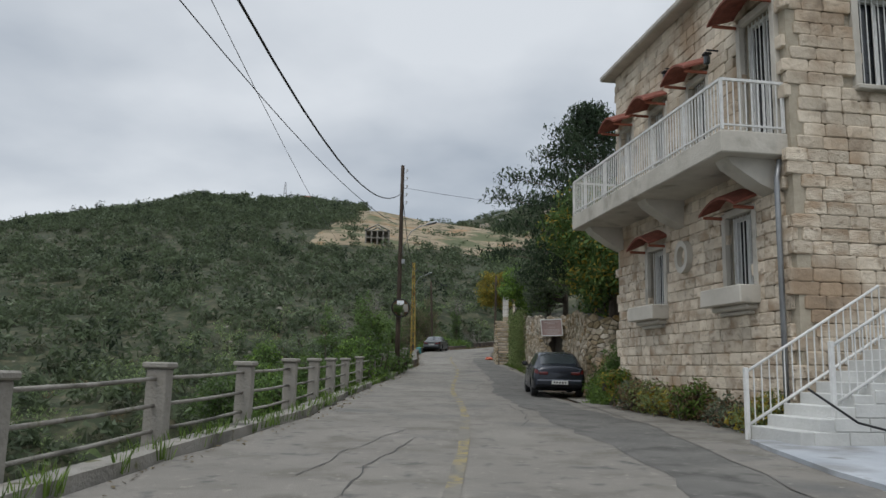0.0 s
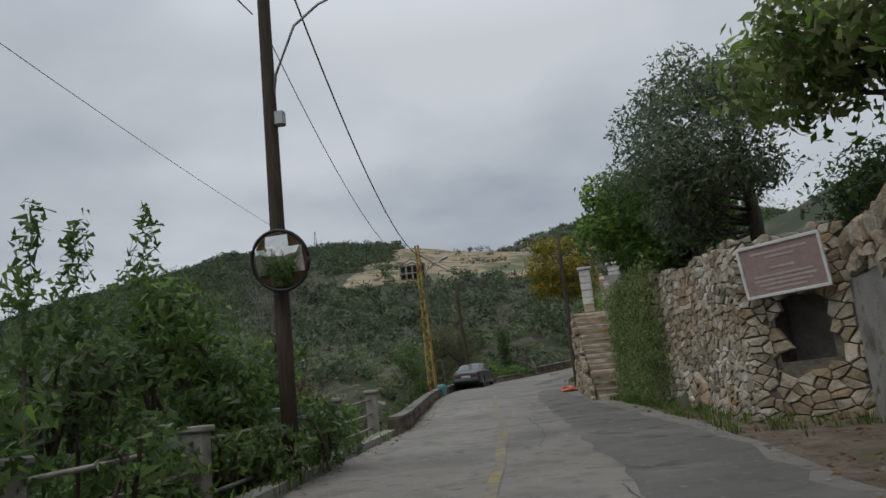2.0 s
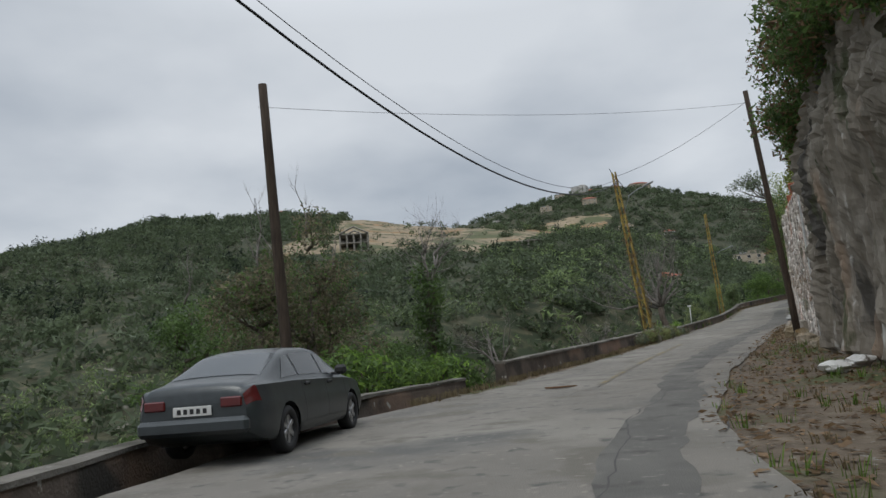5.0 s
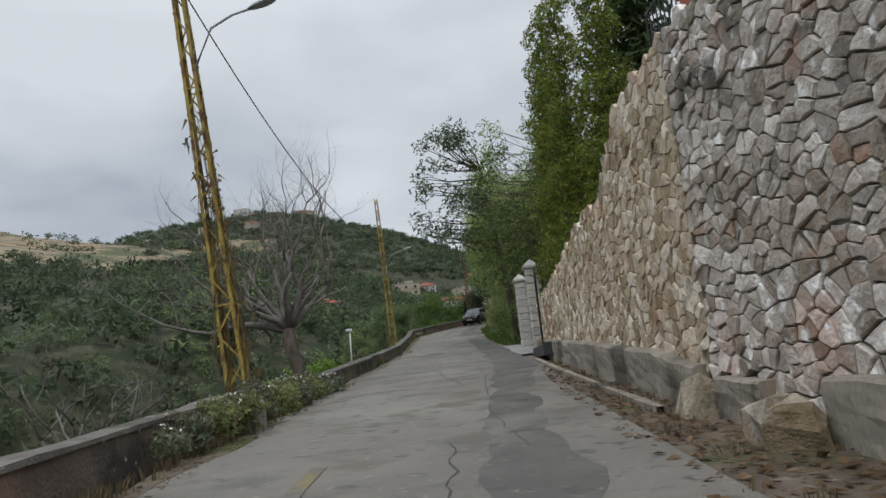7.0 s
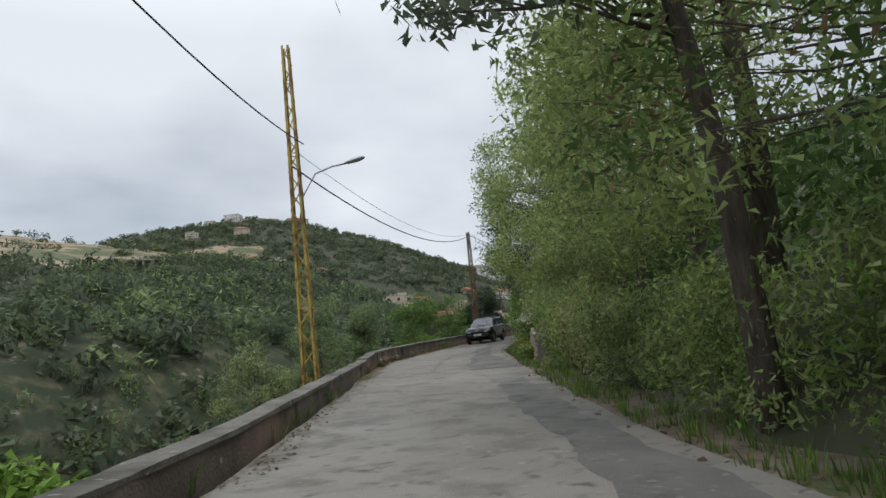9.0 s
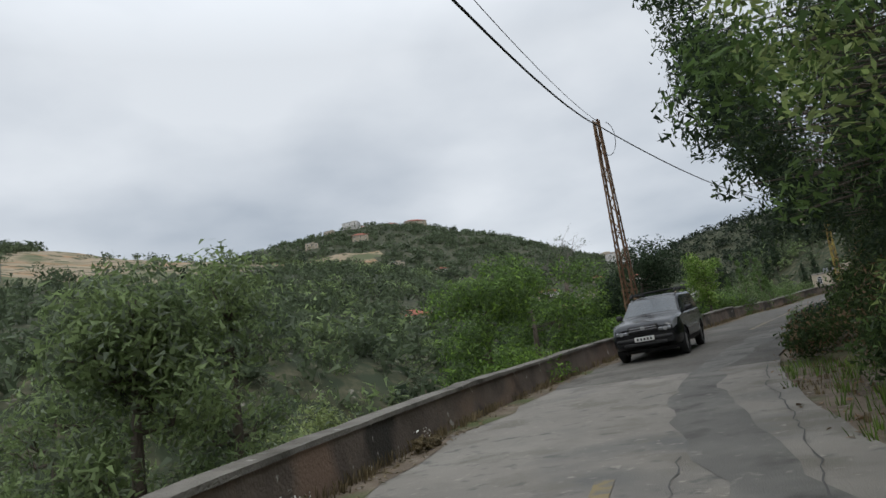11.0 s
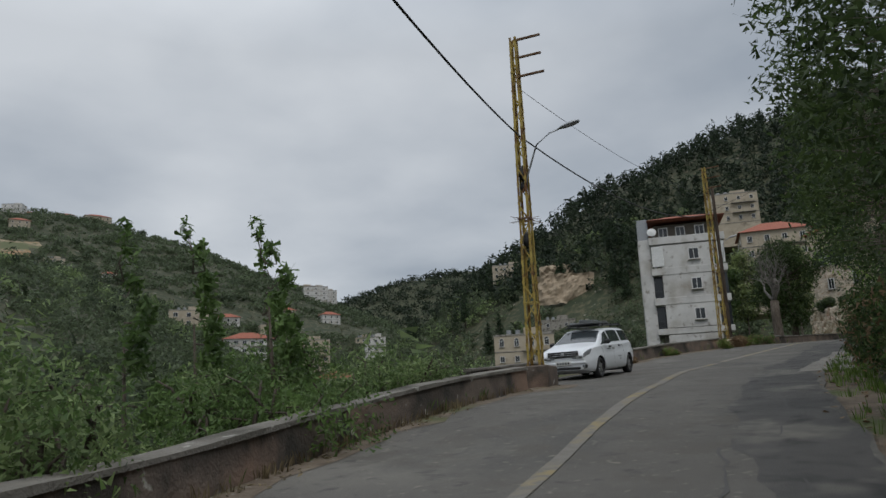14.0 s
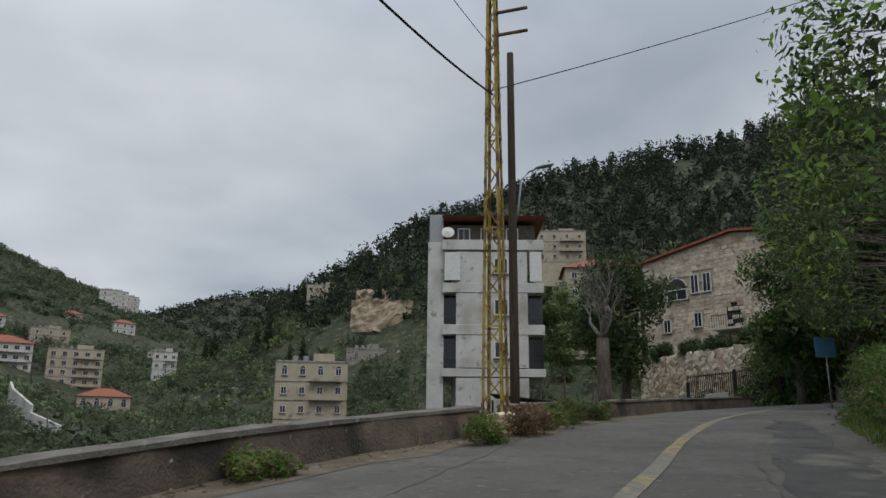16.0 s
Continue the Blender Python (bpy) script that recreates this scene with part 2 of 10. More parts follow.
M["awning"] = material("red_awning_tiles", [(0.3, (0.14, 0.045, 0.032)), (0.7, (0.28, 0.095, 0.065))], 6, 0.8, 0, 0.4)
M["roof_tile"] = material("red_roof_tile", [(0.3, (0.20, 0.065, 0.04)), (0.7, (0.34, 0.12, 0.075))], 3, 0.85, 0, 0.5)
M["glass"] = plain("dark_window_glass", (0.02, 0.023, 0.026), 0.12, 0, 0.6, 0.2)
M["black_metal"] = plain("black_iron", (0.02, 0.02, 0.022), 0.5, 0.3)
M["grey_metal"] = plain("galvanised_metal", (0.30, 0.31, 0.32), 0.45, 0.6)
M["wood_pole"] = material("dark_tarred_wood", [(0.3, (0.035, 0.025, 0.018)), (0.7, (0.085, 0.062, 0.045))], 3, 0.9, 0, 0.6, 20, 8, stretch=(8, 8, 0.6))
M["rust_yellow"] = material("rusting_yellow_paint", [(0.40, (0.13, 0.062, 0.026)), (0.52, (0.34, 0.25, 0.06)), (0.75, (0.46, 0.36, 0.10))], 2.6, 0.7, 0.1, 0.3, 20, 8)
M["rust"] = material("rusty_steel", [(0.35, (0.085, 0.04, 0.022)), (0.65, (0.20, 0.13, 0.075))], 3.5, 0.8, 0.2, 0.4)
M["cable"] = plain("black_cable", (0.012, 0.012, 0.013), 0.6)
M["bark"] = material("bark", [(0.3, (0.055, 0.042, 0.032)), (0.7, (0.15, 0.125, 0.10))], 3, 0.95, 0, 0.9, 14, 8, stretch=(3, 3, 0.8))
M["bark_pale"] = material("pale_bare_branches", [(0.3, (0.11, 0.095, 0.085)), (0.7, (0.27, 0.245, 0.225))], 4, 0.95, 0, 0.6)
# darkest leaves: real conifers, and bank trees with shade put into the colour
M["leaf_dark"] = leafy("dark_conifer_and_shaded_leaves", (0.010, 0.017, 0.010), (0.030, 0.046, 0.022))
M["leaf_sage"] = leafy("muted_green_leaves", (0.070, 0.090, 0.032), (0.175, 0.205, 0.085))
M["leaf_thuja"] = leafy("yellow_green_thuja_sprays", (0.050, 0.066, 0.011), (0.155, 0.172, 0.030))
M["bark_grey"] = material("grey_branch_bark", [(0.3, (0.10, 0.088, 0.078)), (0.7, (0.26, 0.24, 0.215))], 4, 0.95, 0, 0.7)
M["leaf_mid"] = leafy("green_leaves", (0.028, 0.050, 0.016), (0.075, 0.115, 0.034))
# deep green plants, and bank growth darkened in colour for shade
M["leaf_deep"] = leafy("deep_green_and_shaded_leaves", (0.012, 0.022, 0.008), (0.040, 0.058, 0.018))
M["leaf_slope"] = leafy("slope_thicket_leaves", (0.055, 0.078, 0.034), (0.13, 0.168, 0.068))
# lightened leaf colour: daylight on the bank trees is put into it
M["leaf_canopy"] = leafy("lit_colour_canopy_leaves", (0.085, 0.115, 0.036), (0.215, 0.255, 0.095))
M["leaf_bright"] = leafy("bright_green_leaves", (0.045, 0.085, 0.015), (0.12, 0.185, 0.035))
M["leaf_yellow"] = leafy("yellowing_leaves", (0.09, 0.075, 0.012), (0.24, 0.18, 0.03))
M["leaf_olive"] = leafy("grey_green_olive_leaves", (0.045, 0.058, 0.036), (0.11, 0.13, 0.085))
M["leaf_dry"] = leafy("dry_brown_leaves", (0.055, 0.034, 0.018), (0.14, 0.095, 0.055))
M["petal_white"] = plain("white_petals", (0.72, 0.71, 0.66), 0.7)
M["petal_yellow"] = plain("yellow_petals", (0.62, 0.45, 0.03), 0.7)
M["leaf_creeper"] = leafy("brown_green_creeper_leaves", (0.048, 0.042, 0.026), (0.12, 0.105, 0.066))
M["grass_dry"] = leafy("dry_grass", (0.055, 0.044, 0.025), (0.135, 0.108, 0.062))
M["grass"] = leafy("green_weeds", (0.030, 0.055, 0.012), (0.095, 0.14, 0.03))
# distance haze is put into this paler, greyer leaf colour
M["forest"] = leafy("hazed_far_woodland", (0.027, 0.037, 0.021), (0.066, 0.084, 0.045), None, 0.09, 0.4)
M["scrub"] = leafy("far_olive_scrub", (0.036, 0.040, 0.026), (0.078, 0.082, 0.052), None, 0.12, 0.4)
M["forest_pine"] = leafy("far_pine_wood", (0.008, 0.013, 0.0085), (0.022, 0.031, 0.017), None, 0.1, 0.4)
M["white_wall"] = material("stained_white_render", [(0.3, (0.45, 0.44, 0.42)), (0.7, (0.62, 0.61, 0.585))], 0.5, 0.92, 0, 0.2, 6, 9, spots=[((0.33, 0.30, 0.255), 0.35, 0.5, 0.7), ((0.27, 0.25, 0.22), 1.6, 0.58, 0.7)])
M["beige_wall"] = material("beige_render", [(0.3, (0.34, 0.29, 0.215)), (0.7, (0.46, 0.40, 0.31))], 0.4, 0.92, 0, 0.2, 5, 8, spots=[((0.2, 0.17, 0.13), 0.5, 0.58, 0.74)])

# ---- helpers ----
def link_mesh(name, me, mat, parent=None, label="", m=None):
    if mat is not None and not me.materials:
        me.materials.append(mat)
    ob = new(name, me)
    if m is not None:
        ob.matrix_basis = m
    if parent is not None:
        ob.parent = parent
    if label:
        ob["label"] = label
    return ob


def part(name, bm, mat, parent=None, label="", m=None, smooth=False):
    me = bpy.data.meshes.new(name)
    bm.normal_update()
    bm.to_mesh(me)
    bm.free()
    if smooth:
        me.shade_smooth()
    return link_mesh(name, me, mat, parent, label, m)


def pydata(name, verts, faces, mat, parent=None, label="", m=None, smooth=False):
    me = bpy.data.meshes.new(name)
    me.from_pydata([tuple(v) for v in verts], [], [tuple(f) for f in faces])
    me.update()
    if smooth:
        me.shade_smooth()
    return link_mesh(name, me, mat, parent, label, m)


def holder(name, m, label, category, group="", kind=""):
    e = new(name)
    e.empty_display_size = 0.2
    e.matrix_basis = m
    return tagged(e, label, category, group, kind)


def box(bm, c, s, m=None, bev=0.0):
    r = bmesh.ops.create_cube(bm, size=1.0)
    vs = r["verts"]
    bmesh.ops.scale(bm, vec=s, verts=vs)
    bmesh.ops.translate(bm, vec=c, verts=vs)
    if bev:
        es = list({e for v in vs for e in v.link_edges})
        vs = list({v for f in bmesh.ops.bevel(bm, geom=es, offset=bev, segments=1, affect="EDGES")["faces"] for v in f.verts} | {v for v in vs if v.is_valid})
    if m is not None:
        bmesh.ops.transform(bm, matrix=m, verts=vs)
    return vs


def boxbm(c, s, m=None, bev=0.0):
    bm = bmesh.new()
    box(bm, c, s, m, bev)
    return bm


def tube_data(pts, radii, sides=6):
    """Vertices and faces of a tapered tube along pts."""
    vs, fs = [], []
    up = Vector((0.31, 0.17, 0.93))
    pts = [Vector(p) for p in pts]
    for i, p in enumerate(pts):
        d = (pts[min(i + 1, len(pts) - 1)] - pts[max(i - 1, 0)]).normalized()
        a = d.cross(up if abs(d.dot(up)) < 0.95 else Vector((1, 0, 0))).normalized()
        b = d.cross(a)
        for k in range(sides):
            w = 2 * math.pi * k / sides
            vs.append(p + radii[i] * (math.cos(w) * a + math.sin(w) * b))
    for i in range(len(pts) - 1):
        for k in range(sides):
            k2 = (k + 1) % sides
            fs.append((i * sides + k, i * sides + k2, (i + 1) * sides + k2, (i + 1) * sides + k))
    fs.append(tuple(range(sides))[::-1])
    fs.append(tuple((len(pts) - 1) * sides + k for k in range(sides)))
    return vs, fs


def merge(chunks):
    vs, fs = [], []
    for v, f in chunks:
        o = len(vs)
        vs += list(v)
        fs += [tuple(i + o for i in q) for q in f]
    return vs, fs


def tube(name, pts, radii, mat, parent=None, label="", sides=6, m=None):
    if not isinstance(radii, (list, tuple)):
        radii = [radii] * len(pts)
    return pydata(name, *tube_data(pts, radii, sides), mat, parent, label, m, smooth=True)


# ---- the road's centre line, by which everything near it is placed: s metres along, u to the right, h above ----
LINE = np.array([
    (-1.50, -60.00, -1.60),
    (-0.60, -30.00, -0.90),
    (0.12, -0.06, -0.13),
    (1.01, 13.49, 0.19),
    (1.14, 27.08, 0.42),
    (2.01, 39.31, 0.95),
    (3.37, 68.10, 2.62),
    (7.48, 79.52, 3.36),
    (12.82, 91.86, 4.36),
    (15.76, 98.11, 4.88),
    (31.34, 130.24, 8.03),
    (34.76, 136.85, 8.78),
    (38.42, 142.85, 9.33),
    (42.65, 148.56, 10.04),
    (47.36, 153.55, 10.80),
    (52.47, 158.29, 11.52),
    (57.31, 162.73, 12.15),
    (62.66, 167.01, 12.90),
    (68.02, 170.89, 13.50),
    (73.79, 174.49, 14.35),
    (79.66, 177.75, 14.99),
    (85.86, 180.64, 15.60),
    (100.00, 186.60, 17.12),
    (111.00, 189.80, 17.95),
    (121.00, 190.60, 18.65),
    (130.00, 188.00, 19.30),
    (138.00, 182.00, 20.00),
    (143.00, 172.00, 20.60),
])


def glide(points, n=12):
    """A smooth curve through points of uneven spacing."""
    d = np.r_[0, np.cumsum(np.linalg.norm(np.diff(points[:, :2], axis=0), axis=1))]
    m = np.gradient(points, d, axis=0)
    out = []
    for i in range(len(points) - 1):
        h = d[i + 1] - d[i]
        for k in range(n):
            w = k / n
            out.append((2 * w ** 3 - 3 * w * w + 1) * points[i] + (w ** 3 - 2 * w * w + w) * h * m[i] + (3 * w * w - 2 * w ** 3) * points[i + 1] + (w ** 3 - w * w) * h * m[i + 1])
    return np.array(out + [points[-1]])


RL = glide(LINE)
RS = np.r_[0, np.cumsum(np.linalg.norm(np.diff(RL[:, :2], axis=0), axis=1))]
RS -= RS[np.argmin(np.abs(RL[:, 1]) + 0.1 * np.abs(RL[:, 0]))]
RS += np.interp(RS, [40, 67], [0, 1.0])
RT = np.gradient(RL[:, :2], axis=0)
RT /= np.linalg.norm(RT, axis=1)[:, None]


def bank(s):
    return float(np.interp(s, [170, 188, 212, 228, 248], [0, 0.008, 0.008, 0.03, 0.0]))


def P(s, u, h=0.0):
    p = [np.interp(s, RS, RL[:, k]) for k in range(3)]
    tx, ty = np.interp(s, RS, RT[:, 0]), np.interp(s, RS, RT[:, 1])
    r = math.hypot(tx, ty)
    return Vector((p[0] + u * ty / r, p[1] - u * tx / r, p[2] + h - u * bank(s)))


def yaw(s):
    return math.degrees(math.atan2(-np.interp(s, RS, RT[:, 0]), np.interp(s, RS, RT[:, 1])))


def at(s, u, h=0.0, turn=0.0):
    """A pose on the road's side: y along the road, x to the right."""
    p = P(s, u, h)
    return pose(p.x, p.y, p.z, 0, 0, yaw(s) + turn)


def on_slope(s, u, h=0.0, turn=0.0):
    """A pose on the road that also lies along its climb."""
    rise = math.degrees(math.atan2(P(s + 1.4, u).z - P(s - 1.4, u).z, 2.8))
    return at(s, u, h) @ pose(0, 0, 0, rise, 0, 0) @ pose(0, 0, 0, 0, 0, turn)


def curve_of(table):
    ks, vs = zip(*table)
    return lambda s: float(np.interp(s, ks, vs))


left_edge = curve_of([(-60, -3.3), (0, -3.4), (6, -3.6), (10, -3.58), (15, -3.4), (25, -3.5), (42, -3.7), (48, -3.25), (56, -3.4), (62, -3.75), (68, -4.5), (75, -5.2), (81, -4.3), (84, -4.0), (88, -3.6), (92, -3.2), (98, -3.05), (104, -2.9), (110, -2.7), (114, -2.5), (124, -2.15), (134, -2.5), (143, -2.85), (150, -3.45), (158, -3.8), (172, -4.1), (186, -4.1), (195, -4.5), (202, -4.3), (205.2, -4.1), (206, -6.6), (212, -6.0), (216, -5.4), (222, -4.65), (227, -3.35), (236, -2.5), (250, -2.4), (300, -2.6)])
right_edge = curve_of([(-60, 3.2), (5, 3.2), (14, 3.5), (24, 2.8), (30, 2.7), (36, 2.6), (44, 2.45), (52, 2.3), (60, 2.2), (66, 1.8), (74, 1.25), (82, 1.35), (88, 1.75), (100, 2.1), (105, 2.3), (109, 2.75), (113, 2.85), (119, 2.7), (124, 2.2), (134, 2.0), (143, 1.95), (149, 1.8), (155, 1.35), (162, 1.0), (168, 1.15), (180, 1.6), (200, 1.8), (218, 2.8), (236, 3.3), (300, 3.3)])

# ---- ground: one sheet from the road to the far hills ----
RIDGES = [  # points along a crest and how steeply its sides fall
    ([(-420, 430, 50), (-299, 512, 87), (-236, 540, 106), (-174, 560, 122), (-105, 576, 126), (-72, 584, 122), (-57, 600, 112)], 0.34),
    ([(-35, 575, 101), (10, 610, 108), (70, 660, 110), (130, 700, 103)], 0.26),
    ([(-8, 900, 167), (92, 890, 190), (160, 880, 203), (195, 873, 202), (230, 866, 197), (285, 852, 177), (340, 870, 163), (400, 880, 145), (450, 880, 130), (500, 880, 112)], 0.43),
    ([(470, 1350, 190), (800, 1450, 238), (910, 1374, 282), (1000, 1300, 294), (1150, 1150, 305)], 0.45),
    ([(335, 530, 60), (350, 500, 81), (374, 471, 108), (404, 422, 142), (440, 390, 164), (470, 330, 172), (480, 200, 176), (420, 60, 170)], 0.66),
]
near_wall = curve_of([(-60, 12), (5, 12), (8, 5.0), (26, 4.8), (34, 5.4), (38.5, 5.9), (40.3, 5.2), (42, 4.9), (44, 4.0), (47, 3.4), (52, 3.4), (60, 3.4), (66, 3.6), (74, 4.2), (80, 4.6), (88, 4.4), (97, 3.6), (112, 3.6), (120, 3.2), (135, 2.8), (150, 2.6), (200, 2.8), (218, 3.6), (240, 4.2), (300, 5.0)])
wall_high = curve_of([(-60, 0.2), (5, 0.2), (12, 0.3), (24, 0.3), (26, 2.4), (40, 2.6), (52, 2.8), (60, 3.6), (64, 1.2), (72, 1.6), (78, 4.5), (84, 4.6), (98, 4.0), (106, 2.6), (112, 1.8), (121, 1.4), (140, 1.0), (205, 1.0), (225, 0.6), (240, 0.6), (300, 0.5)])
bank_rise = curve_of([(-60, 0.1), (5, 0.1), (25, 0.15), (30, 0.3), (120, 0.45), (205, 0.55), (225, 0.22), (300, 0.16)])


def fbm(x, y, scale):
    return noise.fractal((x / scale, y / scale, 3.7), 0.9, 2.1, 5)


def tab(f, s):
    return np.array([f(v) for v in s])


TROUGH = [(105, 238, 6), (128, 280, 13), (152, 330, 18), (198, 425, 21), (240, 510, 14), (262, 560, 4)]  # the stream bed: x, y, depth


def stream_cut(x, y):
    cut = np.zeros(len(x))
    for a, b in zip(TROUGH[:-1], TROUGH[1:]):
        w = np.clip(((x - a[0]) * (b[0] - a[0]) + (y - a[1]) * (b[1] - a[1])) / ((b[0] - a[0]) ** 2 + (b[1] - a[1]) ** 2), 0, 1)
        d = np.hypot(a[0] + w * (b[0] - a[0]) - x, a[1] + w * (b[1] - a[1]) - y)
        cut = np.maximum(cut, (a[2] + w * (b[2] - a[2])) * np.exp(-0.5 * (d / 42) ** 2))
    return cut


def far_heights(x, y):
    z = -26.0 + 0.055 * np.maximum(0.0, y) + 0.02 * np.maximum(0.0, x)
    for pts, slope in RIDGES:
        best = np.full(len(x), -1e9)
        for a, b in zip(pts[:-1], pts[1:]):
            a, b = np.array(a, float), np.array(b, float)
            ab = b - a
            w = np.clip(((x - a[0]) * ab[0] + (y - a[1]) * ab[1]) / (ab[:2] @ ab[:2]), 0, 1)
            d = np.hypot(a[0] + w * ab[0] - x, a[1] + w * ab[1] - y)
            d = np.maximum(0, d - (28 if slope == 0.26 else 0))
            best = np.maximum(best, a[2] + w * ab[2] - slope * d * (1.0 - 0.25 * np.exp(-d / 60)))
        z = best + 9.0 * np.logaddexp(0, (z - best) / 9.0)
    return z - stream_cut(x, y) + np.array([3.5 * fbm(p, q, 60) for p, q in zip(x, y)])


def heights(x, y):
    x, y = np.asarray(x, float), np.asarray(y, float)
    i = np.concatenate([np.argmin((RL[None, :, 0] - a[:, None]) ** 2 + (RL[None, :, 1] - b[:, None]) ** 2, axis=1) for a, b in zip(np.array_split(x, max(1, len(x) // 4000)), np.array_split(y, max(1, len(x) // 4000)))])
    dx, dy = x - RL[i, 0], y - RL[i, 1]
    s = RS[i] + dx * RT[i, 0] + dy * RT[i, 1]
    u = dx * RT[i, 1] - dy * RT[i, 0]
    z0 = RL[i, 2] - np.clip(u, -6, 6) * tab(bank, s)
    le, re = tab(left_edge, s), tab(near_wall, s)
    rough = np.array([fbm(p, q, 7) for p, q in zip(x, y)])
    el, er = np.maximum(0, le - 0.25 - u), np.maximum(0, u - re - 0.8)
    near = z0 - 0.22
    near = np.where(el > 0, z0 - 0.75 - 0.62 * el + 0.5 * rough * np.minimum(1, el / 3), near)
    near = np.where(er > 0, z0 + tab(wall_high, s) - 0.15 + tab(bank_rise, s) * er + 0.4 * rough * np.minimum(1, er / 3), near)
    dist = np.hypot(dx, dy)
    lo, hi = np.where(u < 0, 26.0, 40.0), np.where(u < 0, 75.0, 170.0)
    w = np.clip((dist - lo) / (hi - lo), 0, 1)
    w = w * w * (3 - 2 * w)
    return near * (1 - w) + far_heights(x, y) * w


def height(x, y):
    return float(heights([x], [y])[0])


def steps(lo, hi, a, b, fine, grow=1.12, most=26.0):
    out = list(np.arange(a, b + 1e-6, fine))
    d = fine
    while out[-1] < hi:
        d = min(most, d * grow)
        out.append(out[-1] + d)
    d = fine
    while out[0] > lo:
        d = min(most, d * grow)
        out.insert(0, out[0] - d)
    return out


def sandy(x, y, z):
    """The bare terraced field on the far plateau and the slope below it."""
    return -60 < x < 40 + 0.36 * (y - 400) and 362 < y < 735 and z > 52 + 9 * fbm(x, y, 45)


def build_ground():
    xs, ys = steps(-900, 1500, -16, 145, 1.5), steps(-160, 1900, -14, 205, 1.5)
    gx, gy = np.meshgrid(xs, ys)
    gz = heights(gx.ravel(), gy.ravel())
    vs = list(zip(gx.ravel(), gy.ravel(), gz))
    nx = len(xs)
    fs = [(j * nx + i, j * nx + i + 1, (j + 1) * nx + i + 1, (j + 1) * nx + i) for j in range(len(ys) - 1) for i in range(nx - 1)]
    ob = pydata("ground", vs, fs, M["ground"], smooth=True)
    tagged(ob, "scrub-covered hillside falling into a wooded valley below the road", "ground", kind="structure")
    # bare terraced field on the far plateau
    ob.data.materials.append(M["sand"])
    for p in ob.data.polygons:
        x, y, z = p.center
        e = fbm(x, y, 45)
        if sandy(x, y, z) and e > -0.75:
            p.material_index = 1
    return ob


build_ground()


def ribbon(name, s0, s1, ua, ub, h, mat, label="", category="", kind="structure", step=1.0, across=6, wob=0.0, drop=0.0):
    """A strip that follows the road between two offsets (numbers or functions of s), with its edges turned down."""
    ss = np.arange(s0, s1 + 1e-6, step)
    fa, fb = (ua if callable(ua) else (lambda s: ua)), (ub if callable(ub) else (lambda s: ub))
    vs, fs = [], []
    n = across + 1
    for s in ss:
        a, b = fa(s), fb(s)
        if wob:
            a += wob * noise.noise((s * 0.9, a, 0.3)) + 0.5 * wob * noise.noise((s * 3.1, a, 5.3))
            b += wob * noise.noise((s * 0.8, b, 7.7)) + 0.5 * wob * noise.noise((s * 2.7, b, 1.7))
        row = [P(s, a + (b - a) * k / across, h) for k in range(n)]
        vs += [P(s, a - 0.01, h - drop)] + row + [P(s, b + 0.01, h - drop)] if drop else row
    w = n + 2 if drop else n
    for j in range(len(ss) - 1):
        for k in range(w - 1):
            fs.append((j * w + k, j * w + k + 1, (j + 1) * w + k + 1, (j + 1) * w + k))
    ob = pydata(name, vs, fs, mat, smooth=not drop)
    if label:
        tagged(ob, label, category, kind=kind)
    return ob


road = ribbon("road", 161, 300, lambda s: left_edge(s) - 0.05, right_edge, 0.0, M["asphalt_dark"], "dark grey asphalt road with cracks and patches", "road", across=10, wob=0.12, drop=0.12)
ribbon("road", -58, 161, lambda s: left_edge(s) - 0.05, right_edge, 0.0, M["asphalt"], "worn grey asphalt road with cracks and patches", "road", across=10, wob=0.12, drop=0.12)
ribbon("shoulder", 3, 300, lambda s: right_edge(s) - 0.25, lambda s: near_wall(s) + 0.6, -0.035, M["dirt"], "dirt shoulder strewn with dead leaves beside the road", "shoulder", across=8, wob=0.15)

